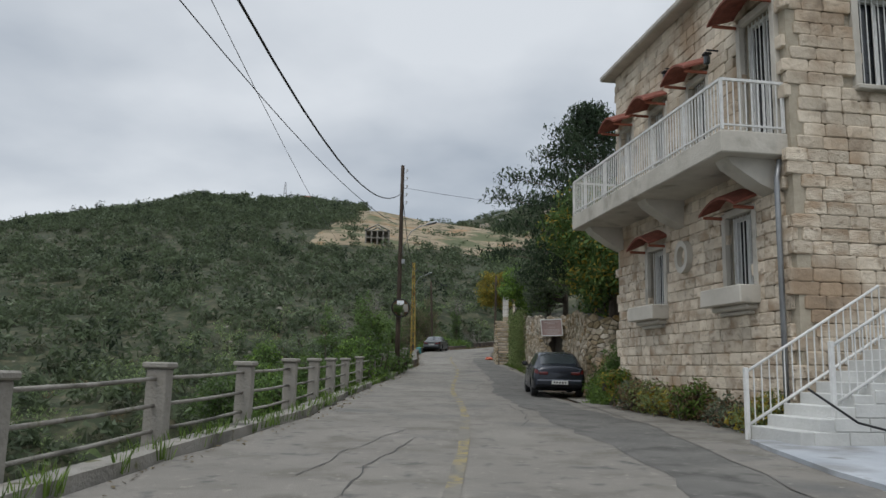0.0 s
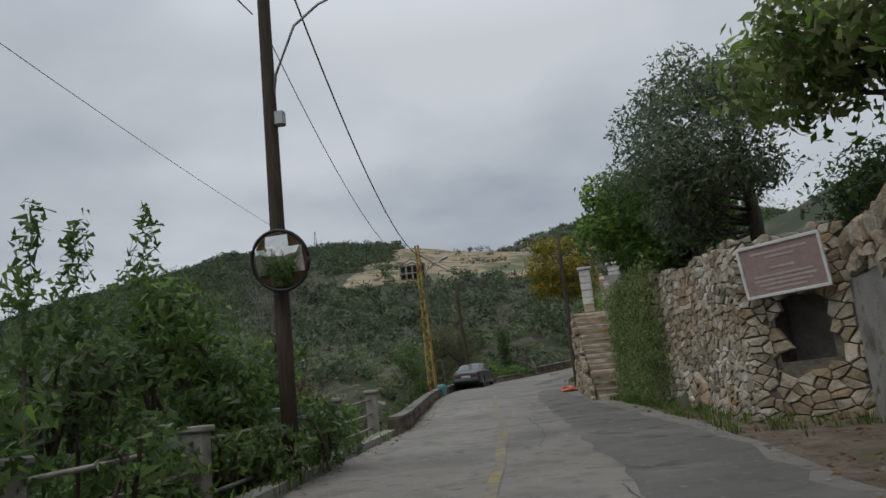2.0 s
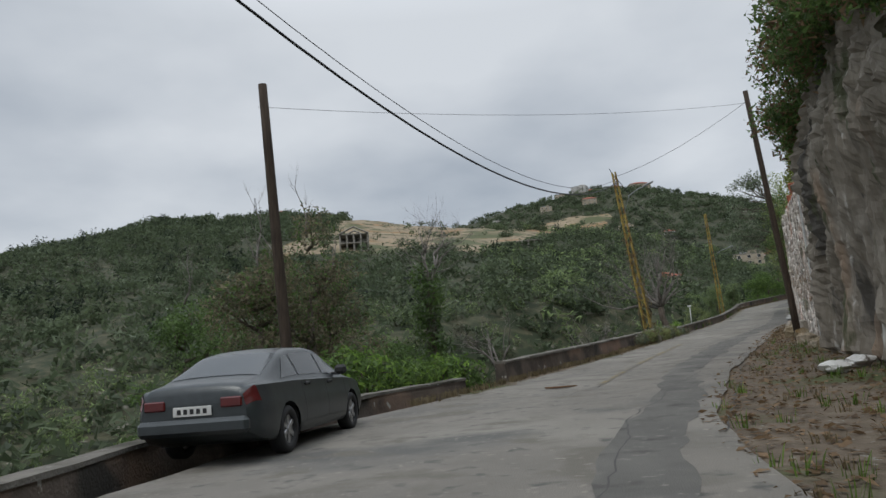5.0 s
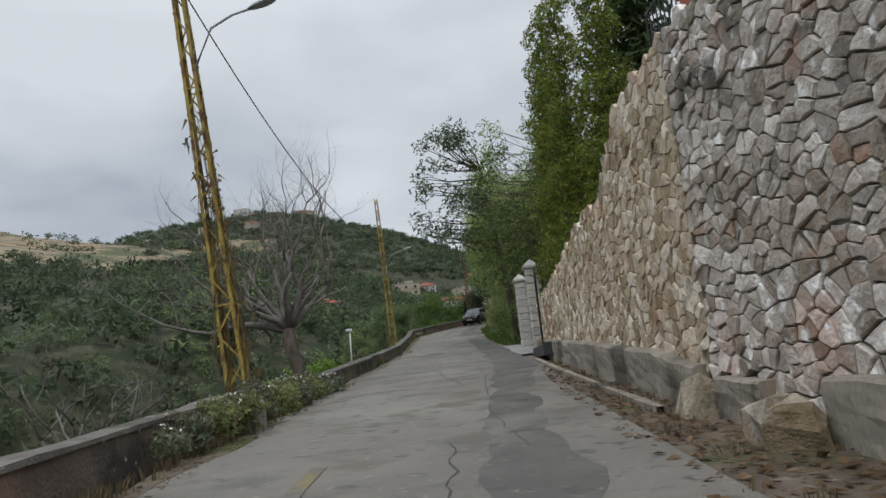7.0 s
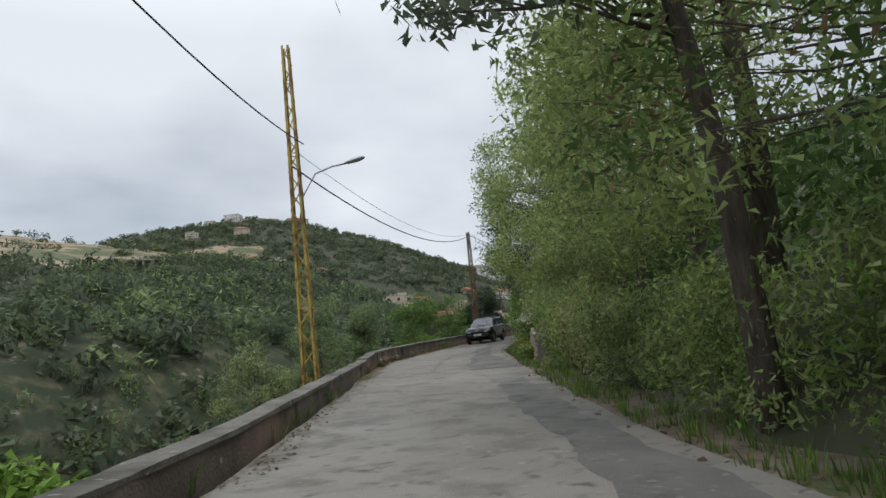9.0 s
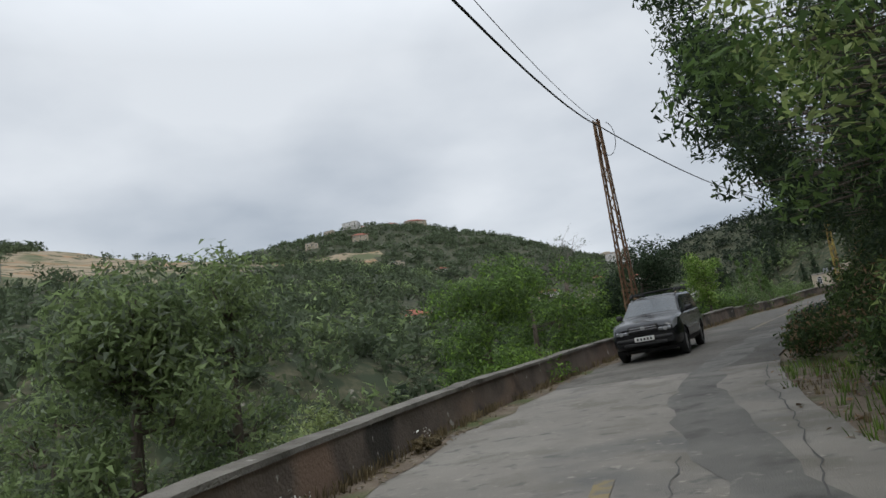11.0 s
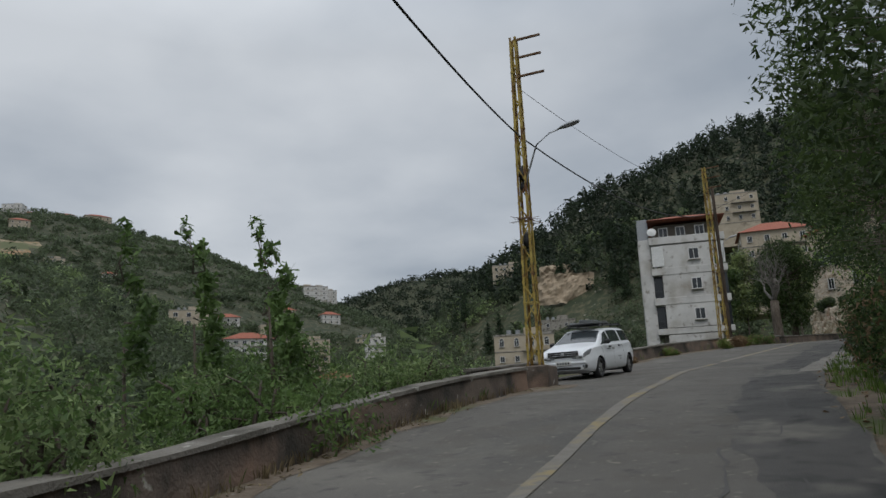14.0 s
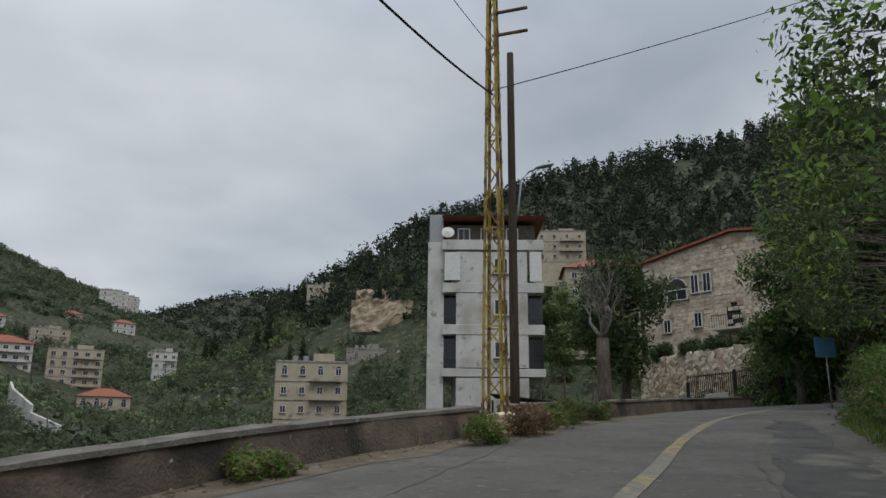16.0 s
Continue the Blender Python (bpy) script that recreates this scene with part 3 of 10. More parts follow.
# ---- vegetation ----
def leaves(blobs, count, size, seed, shell=0.55, flat=0.0, droop=0.0, tri=True):
    """Many small bent leaves spread through ellipsoids (x, y, z, rx, ry, rz), most of them near the surface."""
    r = np.random.RandomState(seed)
    blobs = np.array(blobs, float)
    vol = blobs[:, 3] * blobs[:, 4] * blobs[:, 5]
    pick = r.choice(len(blobs), count, p=vol ** 0.8 / (vol ** 0.8).sum())
    d = r.normal(size=(count, 3))
    d /= np.linalg.norm(d, axis=1)[:, None]
    rad = 1 - shell * r.rand(count) ** 1.6
    # clumps: push the radius by a coarse random field so that the outline is uneven
    ph = blobs[pick, 0] * 1.7 + blobs[pick, 1] * 2.3
    lump = 0.16 * np.sin(5 * d[:, 0] + ph) * np.sin(4 * d[:, 1] + 2 * ph) + 0.14 * np.sin(9 * d[:, 2] + 3 * ph + 4 * d[:, 0]) + 0.07 * r.normal(size=count)
    c = blobs[pick, :3] + d * (rad + lump)[:, None] * blobs[pick, 3:]
    nrm = d + 0.9 * r.normal(size=(count, 3))
    nrm[:, 2] = nrm[:, 2] * (1 - flat) + 0.35
    nrm /= np.linalg.norm(nrm, axis=1)[:, None]
    t = np.cross(nrm, r.normal(size=(count, 3)))
    t /= np.linalg.norm(t, axis=1)[:, None] + 1e-9
    t[:, 2] -= droop
    b = np.cross(nrm, t)
    sz = size * (0.55 + 0.9 * r.rand(count))[:, None]
    if tri:
        v = np.stack([c - t * sz * 0.8 - b * sz * 0.34, c - t * sz * 0.8 + b * sz * 0.34, c + t * sz - nrm * sz * 0.15], 1).reshape(-1, 3)
        return v, np.arange(count * 3).reshape(-1, 3)
    v = np.stack([c - t * sz, c + b * sz * 0.42 - t * sz * 0.1, c + t * sz + nrm * sz * -0.18, c - b * sz * 0.42 - t * sz * 0.1], 1).reshape(-1, 3)
    f = np.arange(count * 4).reshape(-1, 4)
    return v, f


def leaf_mesh(name, data, mat, parent=None, label="", m=None):
    v, f = data
    me = bpy.data.meshes.new(name)
    me.vertices.add(len(v))
    me.vertices.foreach_set("co", np.asarray(v, np.float32).ravel())
    n = np.asarray(f).shape[1]
    me.loops.add(len(f) * n)
    me.loops.foreach_set("vertex_index", np.asarray(f, np.int32).ravel())
    me.polygons.add(len(f))
    me.polygons.foreach_set("loop_start", np.arange(0, len(f) * n, n, dtype=np.int32))
    me.update(calc_edges=True)
    me.validate()
    return link_mesh(name, me, mat, parent, label, m)


def branches(base, length, radius, seed, depth=4, spread=0.7, up=0.25, kids=(2, 4), sides=5, first=None):
    """A branching skeleton: chunks of tapered tubes, and the tips."""
    r = random.Random(seed)
    chunks, tips = [], []

    def grow(p, d, ln, rad, k):
        n = 4 if k > 1 else 3
        pts, rs, q = [p], [rad], Vector(p)
        dd = Vector(d)
        for i in range(n):
            dd = (dd + Vector((r.uniform(-1, 1), r.uniform(-1, 1), r.uniform(-0.8, 1))) * 0.36 + Vector((0, 0, up * 0.2))).normalized()
            q = q + dd * ln / n
            pts.append(q.copy())
            rs.append(rad * (1 - 0.55 * (i + 1) / n))
        chunks.append(tube_data(pts, rs, sides if k > 1 else 3))
        if k <= 0:
            tips.append(q.copy())
            return
        for j in range(r.randint(*kids)):
            i = r.randint(1, n) if j else n
            w = spread * (1.3 if j else 0.5)
            nd = (dd + Vector((r.uniform(-1, 1), r.uniform(-1, 1), r.uniform(-0.5, 0.9))) * w + Vector((0, 0, up))).normalized()
            grow(pts[i], nd, ln * r.uniform(0.55, 0.8), rs[i] * (0.62 if j else 0.97), k - 1)

    grow(Vector(base), Vector(first or (0.05, 0.03, 1)).normalized(), length, radius, depth)
    return chunks, tips


def tree(m, label, height_, blobs, mat, count, size, seed, trunk=0.18, lean=(0, 0), category="tree", flat=0.0, droop=0.0, shell=0.55, extra=None, tri=True, limb=0.7):
    t = holder("tree", m, label, category)
    top = Vector((lean[0], lean[1], height_))
    r = random.Random(seed)
    ch = [tube_data([(0, 0, -0.6), top * 0.25 + Vector((0.06, -0.05, 0)), top * 0.55, top * 0.72], [trunk * 1.25, trunk, trunk * 0.75, trunk * 0.3], 7)]
    for b in blobs:
        s = top * min(0.85, max(0.2, (b[2] - 0.8 * b[5]) / max(height_, 0.1)))
        e = Vector(b[:3])
        mid = (s + e) * 0.5 + Vector((r.uniform(-0.2, 0.2), r.uniform(-0.2, 0.2), -0.15))
        ch.append(tube_data([s, mid, e], [trunk * 0.5 * limb, trunk * 0.33 * limb, trunk * 0.12 * limb], 4))
        for _ in range(1):
            q = e + Vector((r.uniform(-1, 1) * b[3], r.uniform(-1, 1) * b[4], r.uniform(-0.6, 0.9) * b[5])) * 0.8
            ch.append(tube_data([mid, (mid + q) * 0.5 + Vector((0, 0, 0.1)), q], [trunk * 0.22 * limb, trunk * 0.14 * limb, trunk * 0.05 * limb], 3))
    pydata("trunk", *merge(ch), M["bark"], t, smooth=True)
    leaf_mesh("crown", leaves(blobs, int(count * (0.70 if tri else 0.52)), size * 1.17, seed, shell, flat, droop, tri), mat, t)
    if extra:
        mat2, count2, size2 = extra
        leaf_mesh("crown", leaves(blobs, int(count2 * 0.75), size2 * 1.1, seed + 5, 0.25, flat, droop, tri), mat2, t)
    return t


def bush(m, label, blobs, mat, count, size, seed, name="bush", category="bush", flat=0.0, droop=0.0, extra=None, stems=True, tri=True):
    t = holder(name, m, label, category)
    if stems:
        r = random.Random(seed)
        ch = []
        for b in blobs:
            e = Vector(b[:3])
            for _ in range(3):
                q = e + Vector((r.uniform(-1, 1) * b[3], r.uniform(-1, 1) * b[4], r.uniform(-0.2, 0.9) * b[5])) * 0.8
                ch.append(tube_data([(b[0] * 0.9 + r.uniform(-0.2, 0.2), b[1] * 0.9 + r.uniform(-0.2, 0.2), max(-0.6, b[2] - 1.3 * b[5])), (e + q) * 0.5, q], [0.035, 0.022, 0.008], 4))
        pydata("stem", *merge(ch), M["bark"], t, smooth=True)
    leaf_mesh("foliage", leaves(blobs, int(count * (0.66 if tri else 0.52)), size * 1.17, seed, 0.6, flat, droop, tri), mat, t)
    if extra:
        mat2, count2, size2 = extra
        leaf_mesh("foliage", leaves(blobs, int(count2 * 0.75), size2 * 1.1, seed + 5, 0.2, flat, droop, tri), mat2, t)
    return t


def ball_blobs(seed, n, rx, ry, rz, zc, r0, r1):
    r = random.Random(seed)
    out = []
    for _ in range(n):
        a, w, q = r.uniform(0, 6.283), r.uniform(-1, 1), r.uniform(0.35, 1) ** 0.5
        k = math.sqrt(max(0, 1 - w * w))
        rad = r.uniform(r0, r1)
        out.append((rx * q * k * math.cos(a), ry * q * k * math.sin(a), zc + rz * q * w, rad, rad * r.uniform(0.8, 1.2), rad * r.uniform(0.6, 0.95)))
    return out


# ---- far woods ----
def off_field(x, y, z):
    return not sandy(x, y, z) or fbm(x + 80, y, 16) > 0.42


def off_road(x, y, z):
    return float(np.min((RL[:, 0] - x) ** 2 + (RL[:, 1] - y) ** 2)) > 26 ** 2


HOMES = [(212, 452, 16), (210, 425, 15), (206, 413, 12), (191, 463, 16), (187, 450, 13), (168, 468, 12), (260, 475, 10), (183, 290, 10), (177, 284, 9), (160, 352, 12), (156, 332, 11), (262, 361, 10), (283, 372, 11), (279, 366, 8)]


def off_homes(x, y):
    return all((x - a) ** 2 + (y - b) ** 2 > r * r for a, b, r in HOMES)


def seen_from_road(x, y, z):
    return y > 25 - 1.2 * x if x < 40 else True


def woods(name, label, mat, count, region, seed, rad, tall, keep, each, size, thin=-0.5, slim=1.0):
    """Crowns made of many small leaf faces, spread over a stretch of hillside."""
    r = random.Random(seed)
    xs = [r.uniform(region[0], region[1]) for _ in range(count)]
    ys = [r.uniform(region[2], region[3]) for _ in range(count)]
    zs = heights(xs, ys)
    blobs = []
    for x, y, z in zip(xs, ys, zs):
        if fbm(x + 300, y, 40) > thin and keep(x, y, z):
            k = r.uniform(0.55, 1.4)
            q = tall * k * r.uniform(0.75, 1.25) * 0.5
            blobs.append((x, y, z + q * 0.8, rad * k * slim, rad * k * slim * r.uniform(0.8, 1.2), q))
    ob = leaf_mesh(name, leaves(blobs, each * len(blobs), size, seed), mat)
    return tagged(ob, label, "woodland", kind="stuff")


woods("woodland", "dark green woodland covering the valley side", M["forest"], 9000, (-330, 40, 40, 600), 3, 2.5, 3.6, lambda x, y, z: off_field(x, y, z) and off_road(x, y, z) and seen_from_road(x, y, z), 23, 0.93)
woods("woodland", "mixed scrub and trees on the valley floor", M["forest"], 5600, (20, 330, 200, 560), 4, 2.6, 3.8, lambda x, y, z: off_field(x, y, z) and off_road(x, y, z) and off_homes(x, y), 27, 0.92, -0.6)
woods("woodland", "lighter green broadleaf trees among the valley woods", M["leaf_slope"], 1300, (20, 330, 200, 560), 14, 3.2, 4.6, lambda x, y, z: off_field(x, y, z) and off_road(x, y, z) and off_homes(x, y), 36, 0.8, -0.1)
woods("woodland", "lighter olive trees among the hillside woods", M["leaf_olive"], 1500, (-330, 40, 40, 600), 15, 2.4, 3.4, lambda x, y, z: off_field(x, y, z) and off_road(x, y, z) and seen_from_road(x, y, z), 26, 0.8, 0.05)
woods("pine_wood", "dark pines among the hillside woods", M["forest_pine"], 1300, (-330, 300, 120, 600), 16, 1.9, 7.5, lambda x, y, z: off_field(x, y, z) and off_road(x, y, z) and off_homes(x, y) and seen_from_road(x, y, z), 24, 0.85, 0.1, 0.8)
woods("woodland", "scattered trees on the far hill", M["forest"], 4600, (-20, 500, 600, 930), 5, 3.4, 3.4, off_field, 20, 1.45, -0.45)
woods("woodland", "olive-brown scrub between the trees on the hillside", M["scrub"], 3200, (-300, 330, 40, 640), 8, 1.9, 1.9, lambda x, y, z: off_homes(x, y) and off_field(x, y, z) and off_road(x, y, z) and seen_from_road(x, y, z), 26, 0.6)
woods("pine_wood", "dark pine wood on the ridge above the houses", M["forest_pine"], 5600, (230, 500, 150, 540), 6, 2.6, 8.0, lambda x, y, z: z > 60, 21, 1.3, -0.6, 0.75)
woods("pine_wood", "dark pines along the crest of the hill", M["forest"], 4200, (-380, -55, 430, 640), 7, 2.9, 4.2, lambda x, y, z: z > 66, 20, 1.25)


woods("woodland", "distant wooded ridge under the clouds", M["forest_pine"], 2600, (400, 1250, 1080, 1520), 9, 7.5, 9.0, lambda x, y, z: z > 90, 14, 3.4)


def thicket(name, label, mat, count, region, seed, rad, quads, size, keep, thin=-0.6):
    """Leafy crowns of many small cards on nearer slopes."""
    r = random.Random(seed)
    xs = [r.uniform(region[0], region[1]) for _ in range(count)]
    ys = [r.uniform(region[2], region[3]) for _ in range(count)]
    zs = heights(xs, ys)
    blobs = []
    for x, y, z in zip(xs, ys, zs):
        if keep(x, y, z) and fbm(x + 50, y, 22) > thin:
            k = rad * r.uniform(0.55, 1.4)
            blobs.append((x, y, z + 0.75 * k, k, k, k * r.uniform(0.8, 1.3)))
    ob = leaf_mesh(name, leaves(blobs, quads * len(blobs), size, seed), mat)
    return tagged(ob, label, "woodland", kind="stuff")


def valley(x, y, z):
    i = int(np.argmin((RL[:, 0] - x) ** 2 + (RL[:, 1] - y) ** 2))
    dx, dy = x - RL[i, 0], y - RL[i, 1]
    u = dx * RT[i, 1] - dy * RT[i, 0]
    d = math.hypot(dx, dy)
    return u < 0 and 9 < d < 95 and y > 10


def bank_side(x, y, z):
    i = int(np.argmin((RL[:, 0] - x) ** 2 + (RL[:, 1] - y) ** 2))
    dx, dy = x - RL[i, 0], y - RL[i, 1]
    u = dx * RT[i, 1] - dy * RT[i, 0]
    return u > 9 and math.hypot(dx, dy) < 70


thicket("thicket", "dense green thicket on the slope below the road", M["leaf_slope"], 1700, (-90, 110, 15, 280), 31, 1.7, 76, 0.32, valley)
thicket("thicket", "olive-brown scrub on the slope below the road", M["leaf_olive"], 520, (-90, 110, 15, 280), 32, 1.2, 60, 0.26, valley, thin=-0.1)
thicket("thicket", "brown dry scrub on the slope below the road", M["leaf_dry"], 420, (-90, 60, 15, 180), 33, 1.1, 60, 0.24, valley, thin=0.0)
thicket("thicket", "trees covering the bank above the road", M["leaf_mid"], 420, (10, 180, 20, 250), 34, 2.2, 200, 0.24, bank_side)
thicket("thicket", "dark trees on the slope around the houses", M["forest"], 1700, (90, 290, 195, 350), 35, 2.3, 50, 0.54, lambda x, y, z: off_road(x, y, z) and off_homes(x, y) and z < 90)

def over_bank(x, y, z):
    i = int(np.argmin((RL[:, 0] - x) ** 2 + (RL[:, 1] - y) ** 2))
    dx, dy = x - RL[i, 0], y - RL[i, 1]
    u = dx * RT[i, 1] - dy * RT[i, 0]
    return 5.5 < u < 11 and math.hypot(dx, dy) < 11.5


thicket("thicket", "leafy undergrowth on the bank behind the roadside trees", M["leaf_mid"], 2600, (15, 75, 108, 186), 36, 1.3, 120, 0.16, over_bank)

# ---- parapet wall along the valley side ----
def parapet(s0, s1, u, hgt, thick, label):
    w = holder("parapet_wall", Matrix(), label, "wall", kind="structure")
    fu = u if callable(u) else (lambda s: u)
    tall = hgt if callable(hgt) else (lambda s: hgt)
    ss = np.arange(s0, s1 + 0.01, 0.5)
    vs, fs = [], []
    for j, s in enumerate(ss):
        a, b, hh0 = fu(s), fu(s) - thick, tall(s)
        k = 0.025 * noise.noise((s * 0.7, 1.3, 0)) + 0.02 * noise.noise((s * 3.0, 4.3, 0))
        for uu, hh in ((a + 0.03, -0.25), (a + 0.0 + k, hh0 * 0.5), (a - 0.012 + k, hh0 - 0.07), (b + 0.012, hh0 - 0.07), (b, -1.4)):
            vs.append(P(s, uu, hh))
        if j:
            o = (j - 1) * 5
            fs += [(o + k2, o + k2 + 1, o + 6 + k2, o + 5 + k2) for k2 in range(4)]
    fs += [(4, 3, 2, 1, 0), tuple(len(vs) - 5 + k for k in range(5))]
    pydata("wall_body", vs, fs, M["parapet"], w)
    vs, fs = [], []
    for j, s in enumerate(ss):
        a, b, hh0 = fu(s), fu(s) - thick, tall(s)
        k = 0.03 * noise.noise((s * 1.1, 9.3, 0)) + 0.02 * noise.noise((s * 4.0, 2.2, 0))
        for uu, hh in ((a + 0.02 + k, hh0 - 0.068), (a + 0.015 + k, hh0 - 0.01 + k), (b + 0.02, hh0 + k), (b - 0.03, hh0 - 0.07)):
            vs.append(P(s, uu, hh))
        if j:
            o = (j - 1) * 4
            fs += [(o + k2, o + (k2 + 1) % 4, o + 4 + (k2 + 1) % 4, o + 4 + k2) for k2 in range(4)]
    fs += [(3, 2, 1, 0), tuple(len(vs) - 4 + k for k in range(4))]
    pydata("coping", vs, fs, M["parapet_top"], w, "paler worn concrete top edge")
    return w


parapet(46.4, 67.6, lambda s: left_edge(s) - 0.1, 0.40, 0.3, "low weathered concrete parapet at the road's edge")
parapet(68.2, 81.2, lambda s: left_edge(s) - 0.75 + 0.25 * math.cos(s), 0.32, 0.35, "low broken stone wall overgrown with weeds")
parapet(83.3, 102.5, lambda s: left_edge(s) - 0.35, 0.56, 0.32, "low dark-stained concrete parapet along the valley")
parapet(102.6, 141, lambda s: left_edge(s) - 0.12, 0.42, 0.32, "low dark-stained concrete parapet along the valley")
parapet(141.1, 184.9, lambda s: left_edge(s) - 0.15, lambda s: float(np.interp(s, [141, 146, 152], [0.44, 0.52, 0.63])), 0.34, "low lichen-spotted concrete parapet along the valley")
parapet(185.0, 204.3, lambda s: left_edge(s) - 0.12, 0.53, 0.36, "low lichen-spotted concrete parapet ending beside the lattice pole")
parapet(206.2, 227.4, lambda s: left_edge(s) - 0.1, 0.52, 0.34, "low dark-stained parapet by the parked car")
parapet(228.9, 252, lambda s: left_edge(s) - 0.1, 0.5, 0.34, "low overgrown parapet beyond the lattice pole")


# ---- poles and wires ----
def flat_bar(a, b, wide, thick=0.008):
    """A flat steel bar from a to b, its broad side towards -y."""
    d = (b - a).normalized()
    s = d.cross(Vector((0, -1, 0))).normalized() * wide / 2
    t = d.cross(s).normalized() * thick / 2
    vs = [p + sa * s + sb * t for p in (a, b) for sa, sb in ((-1, -1), (1, -1), (1, 1), (-1, 1))]
    return vs, [(0, 1, 5, 4), (1, 2, 6, 5), (2, 3, 7, 6), (3, 0, 4, 7), (3, 2, 1, 0), (4, 5, 6, 7)]


def wire_collar(p, z, r0, seed):
    """A ring of stiff wire ends bristling from the pole."""
    r = random.Random(seed)
    for k in range(14):
        a = 2 * math.pi * k / 14 + r.uniform(-0.15, 0.15)
        ln = r0 + r.uniform(0.15, 0.38)
        tube("wire_spike", [(math.cos(a) * r0 * 0.8, math.sin(a) * r0 * 0.8, z), (math.cos(a) * ln, math.sin(a) * ln, z + r.uniform(-0.12, 0.06))], 0.007, M["rust"], p, sides=4)
    for sx, sy in ((1, 0), (-1, 0), (0, 1), (0, -1)):
        part("collar_bar", boxbm((sx * r0, sy * r0, z), (0.03 if sx else 2 * r0, 0.03 if sy else 2 * r0, 0.05), None, 0.005), M["rust"], p)


def cloth_knot(p, z, seed, sz=0.2):
    """A dark bundle of cloth and cable tied inside the lattice."""
    bm = bmesh.new()
    bmesh.ops.create_icosphere(bm, subdivisions=3, radius=1.0)
    for v in bm.verts:
        k = 1 + 0.4 * noise.noise(v.co * 2.2 + Vector((seed, 0, 0))) + 0.18 * noise.noise(v.co * 6)
        v.co = Vector((v.co.x * sz * 0.6 * k, v.co.y * sz * 0.6 * k, v.co.z * sz * 1.2 * k + z))
    part("cloth_knot", bm, M["cable"], p, "dark knotted cloth tied to the pole", smooth=True)


def lattice_pole(m, height_, label, lean=0.0, lamp=None, arms=(), mat="rust_yellow", w0=0.46, w1=0.2, loop=False):
    p = holder("lattice_pole", m @ pose(0, 0, 0, 0, lean, 0), label, "utility pole")
    n = max(8, int(height_ / 0.5))
    hw = lambda z: 0.5 * (w0 + (w1 - w0) * z / height_)
    for sx, sy in ((-1, -1), (1, -1), (1, 1), (-1, 1)):
        bm = bmesh.new()
        a, b = hw(0), hw(height_)
        for ox, oy in ((0.058, 0.007), (0.007, 0.058)):
            q = [bm.verts.new((sx * (k - 0), sy * k, z)) for z, k in ((-0.5, a), (height_, b))]
            vs = []
            for z, k in ((-0.5, a), (height_, b)):
                for dx, dy in ((0, 0), (ox, 0), (ox, oy), (0, oy)):
                    vs.append(bm.verts.new((sx * (k - dx), sy * (k - dy), z)))
            for k in range(4):
                bm.faces.new((vs[k], vs[(k + 1) % 4], vs[4 + (k + 1) % 4], vs[4 + k]))
            for v in q:
                bm.verts.remove(v)
        bmesh.ops.recalc_face_normals(bm, faces=bm.faces)
        part("leg", bm, M[mat], p)
    for f in range(4):
        ch = []
        for i in range(n):
            z0, z1 = height_ * i / n, height_ * (i + 1) / n
            k0, k1 = hw(z0), hw(z1)
            sd = 1 if i % 2 else -1
            a, b = Vector((-sd * k0, -k0, z0)), Vector((sd * k1, -k1, z1))
            ch.append(flat_bar(a, b, 0.03))
            if i % 4 == 0:
                ch.append(flat_bar(Vector((-k0, -k0, z0)), Vector((k0, -k0, z0)), 0.03))
        part_ = pydata("lattice_bracing", *merge(ch), M[mat], p, m=pose(0, 0, 0, 0, 0, 90 * f))
    for z, ln, dr in arms:
        part("cross_arm", boxbm((dr * ln / 2, 0, z), (ln, 0.06, 0.06), bev=0.008), M["rust"], p, "short steel bracket arm")
    if lamp:
        lamp_on(p, *lamp)
    if loop:
        pts = [(0.1 + 0.28 * math.sin(a) + 0.15, 0.05, height_ - 0.75 + 0.6 * math.cos(a)) for a in np.linspace(0.2, 5.6, 16)]
        tube("cable_coil", pts, 0.012, M["cable"], p, "loose loop of black cable")
    return p


def lamp_on(p, z, reach, rise, turn=0.0, big=1.0):
    """A curved bracket with a street-lamp head."""
    q = pose(0, 0, 0, 0, 0, turn)
    pts = [q @ Vector(v) for v in ((0.05, 0, z - 0.9), (0.14, 0, z - 0.35), (0.4 * reach, 0, z + 0.55 * rise), (0.75 * reach, 0, z + 0.9 * rise), (reach, 0, z + rise))]
    arm = tube("lamp_bracket", pts, 0.024, M["grey_metal"], p, "thin curved metal bracket")
    e = Vector((reach, 0, z + rise))
    bm = bmesh.new()
    bmesh.ops.create_uvsphere(bm, u_segments=14, v_segments=8, radius=0.5)
    for v in bm.verts:
        x, y, zz = v.co
        taper = 0.55 + 0.45 * (x + 0.5)
        v.co = Vector((x * 0.62 * big, y * 0.30 * big * taper, (zz * 0.16 if zz > 0 else zz * 0.11) * big * taper * 1.2))
    head = part("lamp_head", bm, M["grey_metal"], arm, "grey street lamp head", q @ pose(e.x + 0.26 * big, 0, e.z + 0.07, 0, -14, 0), smooth=True)
    return arm


def wood_pole(m, height_, label, lean=(0, 0), r0=0.13, r1=0.09, mat="wood_pole", name="wooden_pole"):
    p = holder(name, m, label, "utility pole")
    pts = [(lean[0] * k / 6, lean[1] * k / 6, -0.6 if k == 0 else height_ * k / 6) for k in range(7)]
    tube("shaft", pts, [r0 + (r1 - r0) * k / 6 for k in range(7)], M[mat], p, sides=10)
    return p


